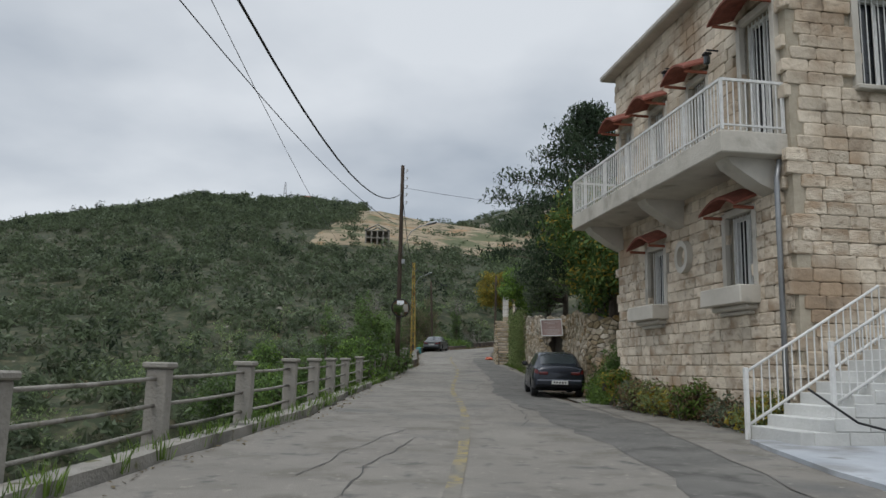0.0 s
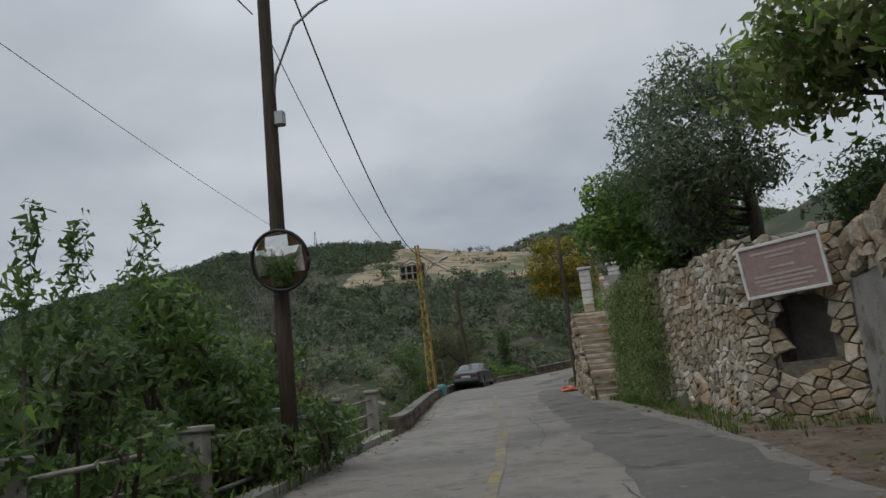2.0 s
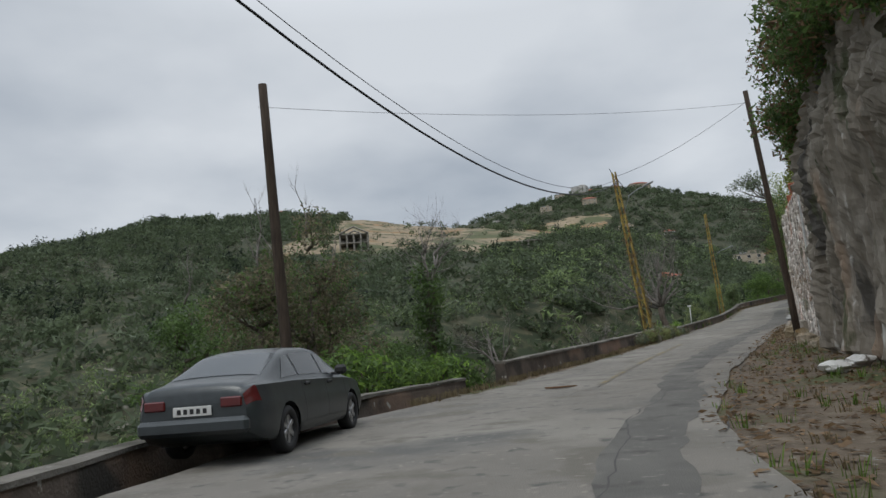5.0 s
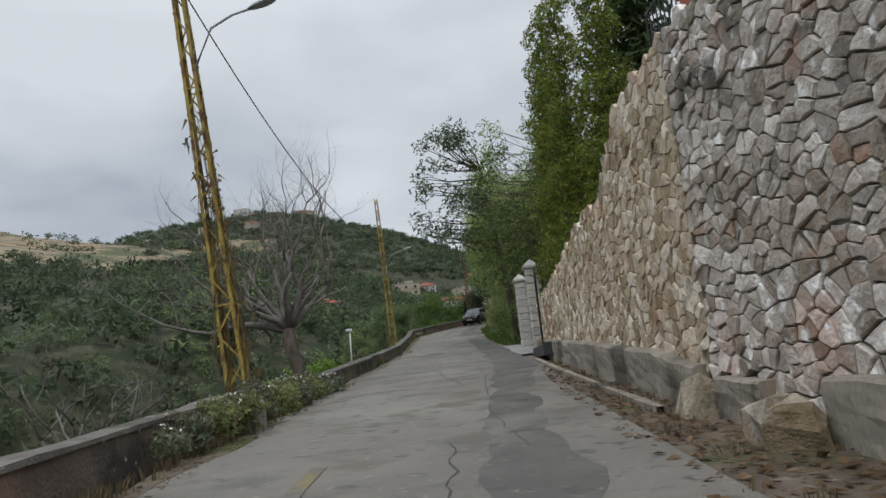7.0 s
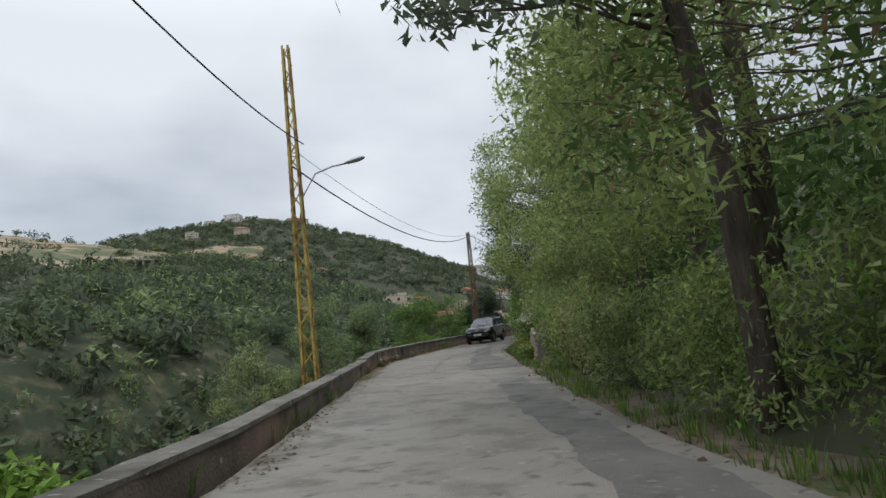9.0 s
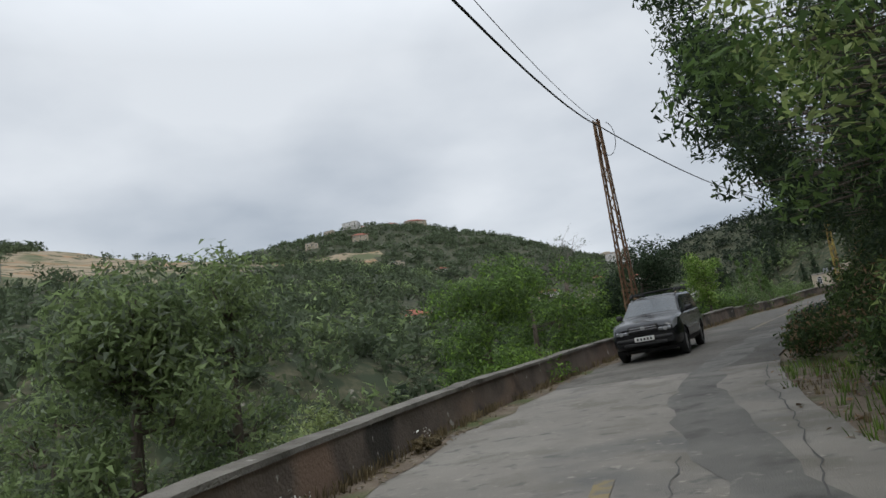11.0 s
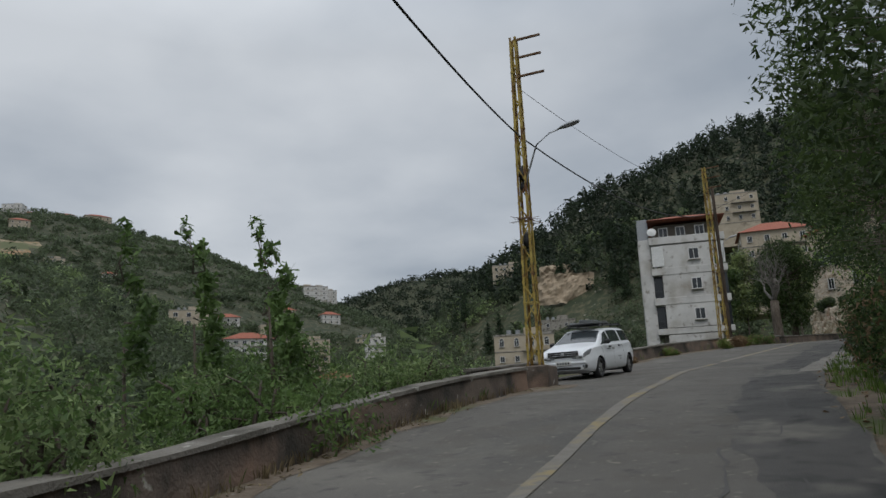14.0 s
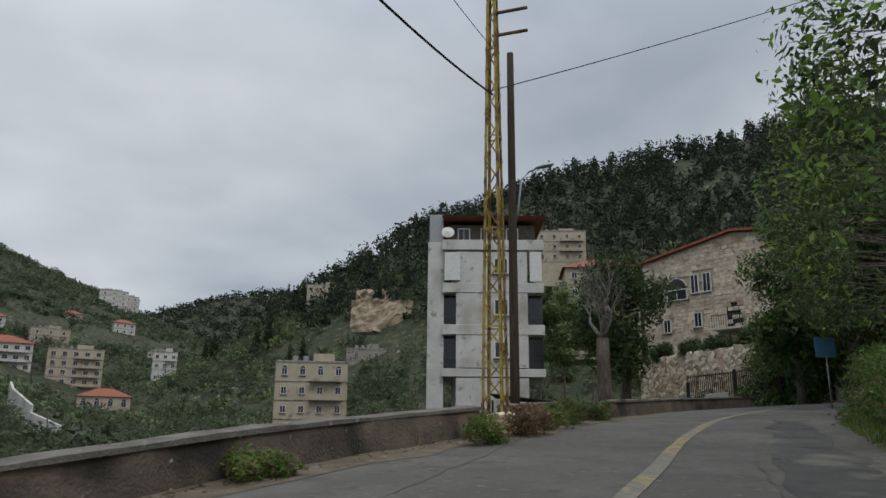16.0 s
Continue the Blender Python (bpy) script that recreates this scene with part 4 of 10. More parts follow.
p = wood_pole(at(38.3, -3.9), 10.6, "tall dark wooden utility pole with insulators and a street lamp", (0.0, 0.0))
lamp_on(p, 6.7, 1.3, 0.75, -10, 1.1)
for k in range(5):
    bm = bmesh.new()
    bmesh.ops.create_cone(bm, cap_ends=True, segments=8, radius1=0.035, radius2=0.055, depth=0.1)
    ins = part("insulator", bm, M["white_metal"], p, "small pale insulator on a hook", pose(0.24, 0, 10.35 - 0.42 * k))
    tube("hook", [(0.05, 0, 10.25 - 0.42 * k), (0.18, 0, 10.22 - 0.42 * k), (0.24, 0, 10.30 - 0.42 * k)], 0.012, M["grey_metal"], p)
part("junction_box", boxbm((0.16, -0.02, 5.6), (0.16, 0.14, 0.24), bev=0.02), M["grey_metal"], p, "small grey junction box")
lattice_pole(at(67.0, -5.1), 7.9, "rusty yellow lattice steel pole with a street lamp", lean=-1.0, lamp=(6.2, 1.35, 0.55, -20), w0=0.42)
wood_pole(at(76.4, -6.58, -1.0), 7.8, "leaning dark wooden utility pole with a small box", (-0.15, -0.5))
p = lattice_pole(at(101.6, -3.55), 8.7, "yellow lattice steel pole wrapped in dry climber", lean=-5.5, lamp=(7.0, 1.25, 0.6, 5), w0=0.38, w1=0.22)
q = random.Random(44)
lv = []
for k in range(15):
    a, z, pts = q.uniform(0, 6.28), q.uniform(-0.1, 1.5), []
    for i in range(9):
        rr = 0.25 + 0.09 * math.sin(1.3 * i + k) - 0.012 * i
        pts.append((rr * math.cos(a), rr * math.sin(a), z))
        lv.append((pts[-1][0] * 1.15, pts[-1][1] * 1.15, z, 0.12, 0.12, 0.2))
        a += q.uniform(-0.35, 0.6)
        z += q.uniform(0.35, 0.75)
    tube("climber_stem", pts, [0.013 - 0.001 * i for i in range(9)], M["grass_dry"], p, "dry climber stem wound round the steel", sides=4)
leaf_mesh("climber_foliage", leaves(lv, 380, 0.06, 45, droop=0.8), M["grass_dry"], p, "hanging straw-coloured dry leaves")
lattice_pole(at(135.0, -3.55), 9.2, "slim rusty yellow lattice pole with a street lamp", lean=-2.0, lamp=(5.3, 1.3, 0.5, 10), w0=0.4)
lattice_pole(at(170.0, -4.05), 8.0, "rusting lattice steel pole with a coil of cable", lean=-1.0, mat="rust", w0=0.46, loop=True, arms=())
p = lattice_pole(at(205.1, -4.42), 9.45, "yellow lattice steel pole with bracket arms and lamp", lamp=(5.85, 1.05, 0.8, 8), arms=((9.38, 0.75, 1), (8.85, 0.75, 1), (8.3, 0.8, 1)), w0=0.36, w1=0.19)
wire_collar(p, 4.3, 0.15, 3)
cloth_knot(p, 3.75, 2.0, 0.16)
cloth_knot(p, 5.55, 5.0, 0.17)
cloth_knot(p, 5.2, 7.0, 0.12)
lattice_pole(at(228.1, -3.4), 9.65, "yellow lattice steel pole with three bracket arms", arms=((9.6, 0.8, 1), (9.05, 0.8, 1), (8.5, 0.8, 1)), w0=0.46, w1=0.2)
p = wood_pole(at(229.9, -3.5), 8.9, "dark metal pole with a street lamp", (0, 0), 0.11, 0.08)
lamp_on(p, 5.3, 0.55, 0.6, 20, 0.8)
wood_pole(at(91.7, 3.05, 0.0), 8.8, "leaning dark wooden pole before the stone wall", (-0.5, -0.2), 0.12, 0.085)
wood_pole(at(60.5, 2.25, 0.0), 6.4, "dark concrete pole with a small lamp", (0.05, 0.1), 0.10, 0.075)


def wire(a, b, sag, r=0.012, label="thin black overhead cable"):
    a, b = Vector(a), Vector(b)
    pts = [a.lerp(b, k / 24) - Vector((0, 0, sag * 4 * (k / 24) * (1 - k / 24))) for k in range(25)]
    ob = tube("overhead_cable", pts, r, M["cable"], sides=5)
    return tagged(ob, label, "cable", "overhead cables")


W1T = P(38.3, -3.9, 9.15)
wire(P(-14, -3.2, 11.2), W1T, 4.2, 0.022, "thick black overhead cable")
wire(P(-14, -6.4, 10.7), P(38.3, -4.1, 7.5), 2.0, 0.012)
wire(P(-14, -1.0, 6.6), P(67, -9.9, 7.9), 1.9, 0.006)
wire(P(38.3, -3.95, 9.8), P(67, -4.9, 7.3), 1.7, 0.02, "thick black overhead cable")
wire(P(38.3, -3.95, 7.3), P(67, -5.3, 7.4), 1.5, 0.009)
wire(P(67, -5.6, 7.7), P(101.6, -4.2, 8.15), 2.35, 0.025, "thick black overhead cable")
wire(P(67, -5.6, 7.9), P(101.6, -4.3, 8.3), 2.2, 0.009)
wire(W1T + Vector((0, 0, 0.3)), P(46, 12, 10), 0.5, 0.009)
wire(P(76.0, -6.9, 6.4), P(91.6, 2.6, 8.4), 0.3, 0.005)
wire(P(101.6, -4.5, 8.4), P(91.6, 2.6, 8.5), 0.3, 0.008)
wire(P(101.6, -4.6, 8.9), P(135, -3.5, 6.4), 1.6, 0.016)
wire(P(135, -3.8, 5.8), P(170, -4.1, 7.75), 1.1, 0.022, "thick black overhead cable")
wire(P(135, -3.8, 6.3), P(170, -4.1, 7.9), 1.0, 0.008)
wire(P(170, -4.2, 7.85), P(205.1, -4.42, 6.6), 1.2, 0.022, "thick black overhead cable")
wire(P(205.1, -4.42, 6.6), P(228.1, -3.4, 7.1), 0.9, 0.022, "thick black overhead cable")
wire(P(205.1, -4.4, 8.0), P(228.1, -3.4, 8.2), 0.5, 0.008)
wire(P(228.1, -3.4, 7.2), P(250, 15, 18.0), 0.4, 0.012)

# ---- roadside fence: concrete posts with pipe rails ----
def fence_post(m):
    p = holder("fence_post", m, "weathered square concrete fence post with a chipped cap", "fence post", "roadside fence posts")
    bm = bmesh.new()
    box(bm, (0, 0, 0.35), (0.26, 0.26, 1.3), bev=0.02)
    for v in bm.verts:
        v.co += Vector((random.uniform(-1, 1), random.uniform(-1, 1), 0)) * 0.008
    part("shaft", bm, M["concrete"], p)
    part("cap", boxbm((0, 0, 1.04), (0.34, 0.34, 0.08), bev=0.02), M["concrete"], p)
    return p


post = fence_post(at(-3.6, -4.15, 0.0))
posts = [-3.6 + 3.3 * k for k in range(16)]
for s in posts[1:]:
    copy_thing(post, at(s, left_edge(s) - 0.62, random.uniform(-0.03, 0.03), random.uniform(-2, 2)))
for a, b in zip(posts[:-1], posts[1:]):
    for h in (0.88, 0.55, 0.24):
        ua, ub = left_edge(a) - 0.62, left_edge(b) - 0.62
        r = tube("fence_rail", [P(a, ua, h), P((a + b) / 2, (ua + ub) / 2, h - 0.015), P(b, ub, h)], 0.026, M["concrete"], sides=7)
        tagged(r, "pale pipe rail between concrete posts", "fence rail", "roadside fence rails")
ribbon("kerb", -30, 46.2, lambda s: left_edge(s) - 0.45, lambda s: left_edge(s) - 0.12, 0.13, M["concrete"], "low crumbling concrete kerb under the fence", "kerb", across=2, wob=0.05, drop=0.4)

# ---- stones ----
def stone_variants(n, rnd, jitter, seed, flat=1.0):
    out = []
    r = random.Random(seed)
    for _ in range(n):
        bm = bmesh.new()
        bmesh.ops.create_cube(bm, size=1.0)
        bmesh.ops.bevel(bm, geom=list(bm.edges), offset=rnd, segments=1, affect="EDGES")
        for v in bm.verts:
            v.co += Vector((r.uniform(-1, 1), r.uniform(-1, 1), r.uniform(-1, 1))) * jitter
            if v.co.y < 0:
                v.co.y *= flat
        bm.normal_update()
        me = bpy.data.meshes.new("stone")
        bm.to_mesh(me)
        bm.free()
        out.append(me)
    return out


RUBBLE = stone_variants(18, 0.19, 0.13, 5, 0.9)
ASHLAR = stone_variants(8, 0.09, 0.028, 9)
for me in RUBBLE:
    me.materials.append(M["rubble"])
RUBBLE_BROWN = stone_variants(18, 0.19, 0.12, 15, 0.9)
for me in RUBBLE_BROWN:
    me.materials.append(M["rubble_brown"])
RUBBLE_WARM = stone_variants(18, 0.17, 0.13, 6, 0.8)
for me in RUBBLE_WARM:
    me.materials.append(M["rubble_warm"])
for me in ASHLAR:
    me.materials.append(M["ashlar"])


def set_stones(name, parent, cells, meshes, mat, most, near, seed):
    """cells: (matrix, distance key). The nearest become parts, the rest one joined mesh."""
    r = random.Random(seed)
    cells = sorted(cells, key=lambda c: c[1])
    for m, _ in cells[:most]:
        ob = new(name, r.choice(meshes))
        ob.matrix_basis = m
        ob.parent = parent
    vs, fs, o = [], [], 0
    for m, _ in cells[most:]:
        me = r.choice(meshes)
        vs += [m @ v.co for v in me.vertices]
        fs += [tuple(i + o for i in p.vertices) for p in me.polygons]
        o = len(vs)
    if vs:
        ob = pydata(name + "_rest", vs, fs, mat, parent)
        ob["kind"] = "stuff"


def poly_wall(name, label, pts, thick, mat, core_label=""):
    """A wall body along (x, y, base z, top z) points, its face on the line and its thickness to the right."""
    w = holder(name, Matrix(), label, "wall", kind="structure")
    vs, fs = [], []
    n = len(pts)
    for i, (x, y, zb, zt) in enumerate(pts):
        a, b = pts[max(0, i - 1)], pts[min(n - 1, i + 1)]
        d = Vector((b[0] - a[0], b[1] - a[1], 0)).normalized()
        nrm = Vector((d.y, -d.x, 0)) * thick
        vs += [(x, y, zb), (x, y, zt), (x + nrm.x, y + nrm.y, zt), (x + nrm.x, y + nrm.y, zb)]
        if i:
            o = 4 * (i - 1)
            fs += [(o + k, o + (k + 1) % 4, o + 4 + (k + 1) % 4, o + 4 + k) for k in range(4)]
    fs += [(3, 2, 1, 0), tuple(4 * (n - 1) + k for k in range(4))]
    pydata("wall_core", vs, fs, mat, w, core_label)
    return w


def rubble_cells(pts, cw, chh, seed, depth=0.22, skip=None):
    r = random.Random(seed)
    cells = []
    for (x0, y0, b0, t0), (x1, y1, b1, t1) in zip(pts[:-1], pts[1:]):
        d = Vector((x1 - x0, y1 - y0, 0))
        ln = d.length
        d.normalize()
        rot = Matrix.Rotation(math.atan2(d.y, d.x), 4, "Z")
        z, row = min(b0, b1), 0
        while z < max(t0, t1):
            hh = chh * r.uniform(0.7, 1.35)
            a = -r.uniform(0, cw)
            while a < ln:
                ww = cw * r.uniform(0.6, 1.5)
                c = a + ww / 2
                w = min(1, max(0, c / ln))
                zb, zt = b0 + (b1 - b0) * w, t0 + (t1 - t0) * w
                zz = z + hh / 2 + r.uniform(-0.28, 0.28) * chh
                if zb - 0.1 < zz < zt + 0.06 and 0 <= c <= ln and not (skip and skip(c, zz)):
                    m = Matrix.Translation((x0 + d.x * c, y0 + d.y * c, zz)) @ rot @ Matrix.Rotation(r.gauss(0, 0.17), 4, "Y") @ Matrix.Rotation(r.uniform(-0.14, 0.14), 4, "Z") @ Matrix.Diagonal((ww * r.uniform(0.82, 1.1), depth * r.uniform(0.75, 1.35), hh * r.uniform(0.8, 1.3), 1))
                    cells.append((m, abs(zz - 1.8 - zb) + 0.01 * c))
                a += ww
            z += hh * 0.93
    return cells


def clip_poly(poly, nx, ny, c):
    """The part of a convex polygon where nx * x + ny * y <= c."""
    out = []
    for (ax, ay), (bx, by) in zip(poly, poly[1:] + poly[:1]):
        da, db = nx * ax + ny * ay - c, nx * bx + ny * by - c
        if da <= 0:
            out.append((ax, ay))
        if da * db < 0:
            k = da / (da - db)
            out.append((ax + (bx - ax) * k, ay + (by - ay) * k))
    return out


def field_stones(pts, cw, chh, seed, depth=0.1, skip=None, out=1.0, gap=0.008, drop=0.25):
    """Irregular, close-fitting field stones over the face of a wall: (centre, vertices round it, faces, key) for each."""
    r = random.Random(seed)
    run = np.r_[0, np.cumsum([math.hypot(b[0] - a[0], b[1] - a[1]) for a, b in zip(pts[:-1], pts[1:])])]
    arr = np.array(pts, float)
    val = lambda a, k: float(np.interp(a, run, arr[:, k]))

    def world(a, z, off):
        e = 0.15
        dx, dy = val(a + e, 0) - val(a - e, 0), val(a + e, 1) - val(a - e, 1)
        n = math.hypot(dx, dy) or 1.0
        return Vector((val(a, 0) - dy / n * off * out, val(a, 1) + dx / n * off * out, z))

    z0, z1 = min(arr[:, 2]) - 0.1, max(arr[:, 3]) + 0.3
    grid = {}
    rows, cols = int((z1 - z0) / chh) + 2, int(run[-1] / cw) + 3
    for j in range(-1, rows):
        for i in range(-1, cols):
            if r.random() > drop:
                grid[(i, j)] = ((i + 0.5 * (j % 2) + r.uniform(-0.44, 0.44)) * cw, z0 + (j + 0.5 + r.uniform(-0.44, 0.44)) * chh)
    stones, squash = [], (chh / cw) ** 2
    for (i, j), (ca, cz) in grid.items():
        if not 0 <= ca <= run[-1] or (skip and skip(ca, cz)):
            continue
        zb, zt = val(ca, 2), val(ca, 3)
        if not zb - 0.08 < cz < zt + 0.05:
            continue
        poly = [(max(ca - 1.6 * cw, -0.02), cz - 1.6 * chh), (min(ca + 1.6 * cw, run[-1] + 0.02), cz - 1.6 * chh), (min(ca + 1.6 * cw, run[-1] + 0.02), cz + 1.6 * chh), (max(ca - 1.6 * cw, -0.02), cz + 1.6 * chh)]
        for dj in range(-3, 4):
            for di in range(-3, 4):
                q = grid.get((i + di, j + dj))
                if q and (di or dj):
                    nx, ny = squash * (q[0] - ca), q[1] - cz
                    ln = math.hypot(nx, ny)
                    poly = clip_poly(poly, nx / ln, ny / ln, (nx * (q[0] + ca) + ny * (q[1] + cz)) / 2 / ln - gap * r.uniform(0.4, 1.8))
        if len(poly) < 3:
            continue
        if max(p[1] for p in poly) > zt + 0.16:
            poly = clip_poly(poly, 0.0, 1.0, zt + r.uniform(0.0, 0.14))
            if len(poly) < 3:
                continue
        full = []
        for (ax, ay), (bx, by) in zip(poly, poly[1:] + poly[:1]):
            full.append((ax, ay))
            if math.hypot(bx - ax, by - ay) > 0.07:
                k = r.uniform(0.35, 0.65)
                full.append((ax + (bx - ax) * k + r.uniform(-0.012, 0.012), ay + (by - ay) * k + r.uniform(-0.012, 0.012)))
        poly = full
        mx, mz = sum(p[0] for p in poly) / len(poly), sum(p[1] for p in poly) / len(poly)
        d = depth * r.uniform(0.6, 1.4)
        tx, tz = r.gauss(0, 0.06), r.gauss(0, 0.07)
        vs, n = [], len(poly)
        for k, off, wob in ((1.0, -0.06, 0.0), (0.985, d * 0.55, 0.02), (0.90, d, 0.05)):
            for a, z in poly:
                kk = k * (1 + r.uniform(-wob, wob))
                o = off + (tx * (a - mx) + tz * (z - mz) if off > 0 else 0.0) + (r.uniform(-0.005, 0.005) if off > 0 else 0.0)
                vs.append(world(mx + (a - mx) * kk, mz + (z - mz) * kk, o))
        vs.append(world(mx + r.uniform(-0.03, 0.03), mz + r.uniform(-0.02, 0.02), d * r.uniform(0.98, 1.12) + 0.003))
        fs = []
        for t in (0, n):
            fs += [(t + k, t + (k + 1) % n, t + n + (k + 1) % n, t + n + k) for k in range(n)]
        fs += [(2 * n + k, 2 * n + (k + 1) % n, 3 * n) for k in range(n)]
        if out > 0:
            fs = [f[::-1] for f in fs]
        c = world(mx, mz, 0.0)
        stones.append((c, [v - c for v in vs], fs, abs(cz - 1.8 - zb) + 0.01 * ca))
    return stones


def lay_stones(name, parent, stones, mat, most, m=None):
    """The stones at eye height as parts, the rest joined."""
    stones = sorted(stones, key=lambda q: q[3])
    m = m or Matrix()
    for c, vs, fs, _ in stones[:most]:
        pydata(name, vs, fs, mat, parent, m=m @ Matrix.Translation(c))
    ch = [([m @ (c + v) for v in vs], fs) for c, vs, fs, _ in stones[most:]]
    if ch:
        pydata(name + "_rest", *merge(ch), mat, parent)["kind"] = "stuff"


def xyz(s, u, hb, ht):
    p = P(s, u)
    return (p.x, p.y, p.z + hb, p.z + ht)


# wall behind the parked hatchback
W0 = [(9.5, 25.6, 0.6, 3.2), (5.7, 25.2, 0.25, 2.9), (5.15, 26.0, 0.25, 3.0), (5.3, 29.5, 0.4, 3.4), (5.9, 34.6, 0.6, 3.5)]
w = poly_wall("stone_wall_1", "rough grey rubble stone retaining wall behind the parked car", W0, 0.6, M["rubble_bed"])
lay_stones("stone", w, field_stones(W0, 0.22, 0.15, 1, 0.045), M["rubble_brown"], 220)
# plain concrete panel between the stone walls
WP = [(5.9, 34.6, 0.5, 2.95), (6.6, 39.0, 0.7, 3.0)]
w = poly_wall("concrete_wall", "plain grey concrete retaining panel with rubble stones on top", WP, 0.5, M["concrete"])
set_stones("stone", w, rubble_cells([(5.95, 34.6, 2.95, 3.5), (6.65, 39.0, 3.0, 3.75)], 0.42, 0.28, 8), RUBBLE_BROWN, M["rubble_brown"], 120, None, 2)
part("drain_hole", boxbm((0, 0, 0), (0.02, 0.12, 0.12), bev=0.004), M["black_metal"], w, "small dark drain hole", pose(6.28, 37.1, 2.05, 0, 0, -9))
# niche wall under the notice board
NW = [(5.4, 40.35, 0.8, 3.9), (6.6, 39.0, 0.7, 3.9)]
nd = Vector((NW[1][0] - NW[0][0], NW[1][1] - NW[0][1], 0))
nl = nd.length
nd.normalize()


def niche_wall():
    w = holder("stone_wall_2", Matrix(), "rough stone wall with a dark arched niche in it", "wall", kind="structure")
    nrm = Vector((nd.y, -nd.x, 0))
    o = Vector((NW[0][0], NW[0][1], 0))
    rot = Matrix.Translation(o) @ Matrix.Rotation(math.atan2(nd.y, nd.x), 4, "Z")
    # local: x along the face, -y outwards
    for nm, c, s in (("wall_core", (nl / 2, 0.45, 1.25), (nl, 0.5, 1.3)), ("wall_core", (0.2, 0.45, 2.4), (0.4, 0.5, 1.2)), ("wall_core", (nl - 0.25, 0.45, 2.4), (0.5, 0.5, 1.2)), ("wall_core", (nl / 2, 0.45, 3.45), (nl, 0.5, 0.95)), ("niche_back", (nl / 2, 0.95, 2.4), (nl, 0.5, 1.3))):
        part(nm, boxbm(c, s), M["rubble_bed"], w, m=rot)
    hole = lambda c, z: abs(c - 0.92) < 0.44 and 1.75 < z < 2.55 + 0.35 * math.sqrt(max(0, 1 - ((c - 0.92) / 0.45) ** 2))
    flat = [(0.0, 0.2, 0.75, 3.95), (nl, 0.2, 0.85, 3.95)]
    lay_stones("stone", w, field_stones(flat, 0.22, 0.15, 12, 0.045, hole, -1.0), M["rubble_brown"], 160, rot)
    b = holder("notice_board", rot @ pose(nl / 2 + 0.0, -0.16, 3.40, 8, 0, 0), "faded pinkish-brown notice board in a pale frame", "sign")
    part("panel", boxbm((0, 0, 0), (1.34, 0.03, 0.80), bev=0.004), plain("faded_board", (0.30, 0.215, 0.195), 0.7), b)
    fm = M["white_metal"]
    for c, s in (((0, -0.02, 0.41), (1.42, 0.04, 0.05)), ((0, -0.02, -0.41), (1.42, 0.04, 0.05)), ((-0.69, -0.02, 0), (0.05, 0.04, 0.77)), ((0.69, -0.02, 0), (0.05, 0.04, 0.77))):
        part("frame", boxbm(c, s, bev=0.006), fm, b)
    ink = plain("faded_lettering", (0.42, 0.36, 0.33), 0.8)
    for z, ww in ((0.28, 0.95), (0.20, 0.5), (0.02, 0.42), (-0.1, 1.0), (-0.17, 1.05), (-0.24, 0.9), (-0.31, 0.7)):
        part("text_line", boxbm((0, -0.019, z), (ww, 0.004, 0.035)), ink, b)


niche_wall()
W1 = [(5.72, 40.22, 0.8, 3.95), (5.4, 40.38, 0.8, 4.0), xyz(44.0, 3.3, -0.1, 3.0), xyz(47.0, 3.0, -0.1, 3.15), xyz(51.5, 3.0, -0.1, 3.0), xyz(57.5, 3.5, 0.5, 4.2)]
w = poly_wall("stone_wall_3", "tall grey rubble stone wall half covered with ivy", W1, 0.7, M["rubble_bed"])
lay_stones("stone", w, field_stones(W1, 0.20, 0.13, 21, 0.04, gap=0.009, drop=0.28), M["rubble_brown"], 300)

# stone steps up to the garden gate
def garden_steps():
    st = holder("stone_steps", at(50.9, 2.05, 0.0, -3), "worn grey stone steps climbing to a garden gate", "steps", kind="structure")
    n = 17
    for k in range(n):
        bm = boxbm((0.55, 0.36 * k + 0.25, 0.19 * k + 0.04), (1.25, 0.5, 0.2), bev=0.03)
        for v in bm.verts:
            v.co += Vector((random.uniform(-1, 1), random.uniform(-1, 1), random.uniform(-0.5, 0.5))) * 0.02
        part("step", bm, M["rubble_brown"], st)
    pts = [(-0.12, 0.36 * k, 0, 0) for k in range(n)]
    vs, fs = [], []
    for k in range(n):
        y, z = 0.36 * k, 0.19 * k
        vs += [(-0.3, y + 0.1, -0.3), (-0.06, y + 0.1, z + 0.1), (1.2, y + 0.1, z + 0.02), (1.2, y + 0.1, -0.3)]
        if k:
            o = 4 * (k - 1)
            fs += [(o + i, o + (i + 1) % 4, o + 4 + (i + 1) % 4, o + 4 + i) for i in range(4)]
    fs += [(3, 2, 1, 0), tuple(4 * (n - 1) + i for i in range(4))]
    pydata("stair_core", vs, fs, M["rubble_bed"], st)
    r = random.Random(4)
    cells = []
    for _ in range(240):
        y = r.uniform(0.2, 6.2)
        z = r.uniform(-0.1, 0.19 * y / 0.36 + 0.1)
        cells.append((Matrix.Translation((-0.22 + 0.13 * z / 3, y, z)) @ Matrix.Rotation(r.uniform(-0.2, 0.2), 4, "X") @ Matrix.Diagonal((0.15, r.uniform(0.25, 0.5), r.uniform(0.14, 0.26), 1)), 0))
    set_stones("stone", st, cells, RUBBLE_BROWN, M["rubble_brown"], 240, None, 6)


garden_steps()


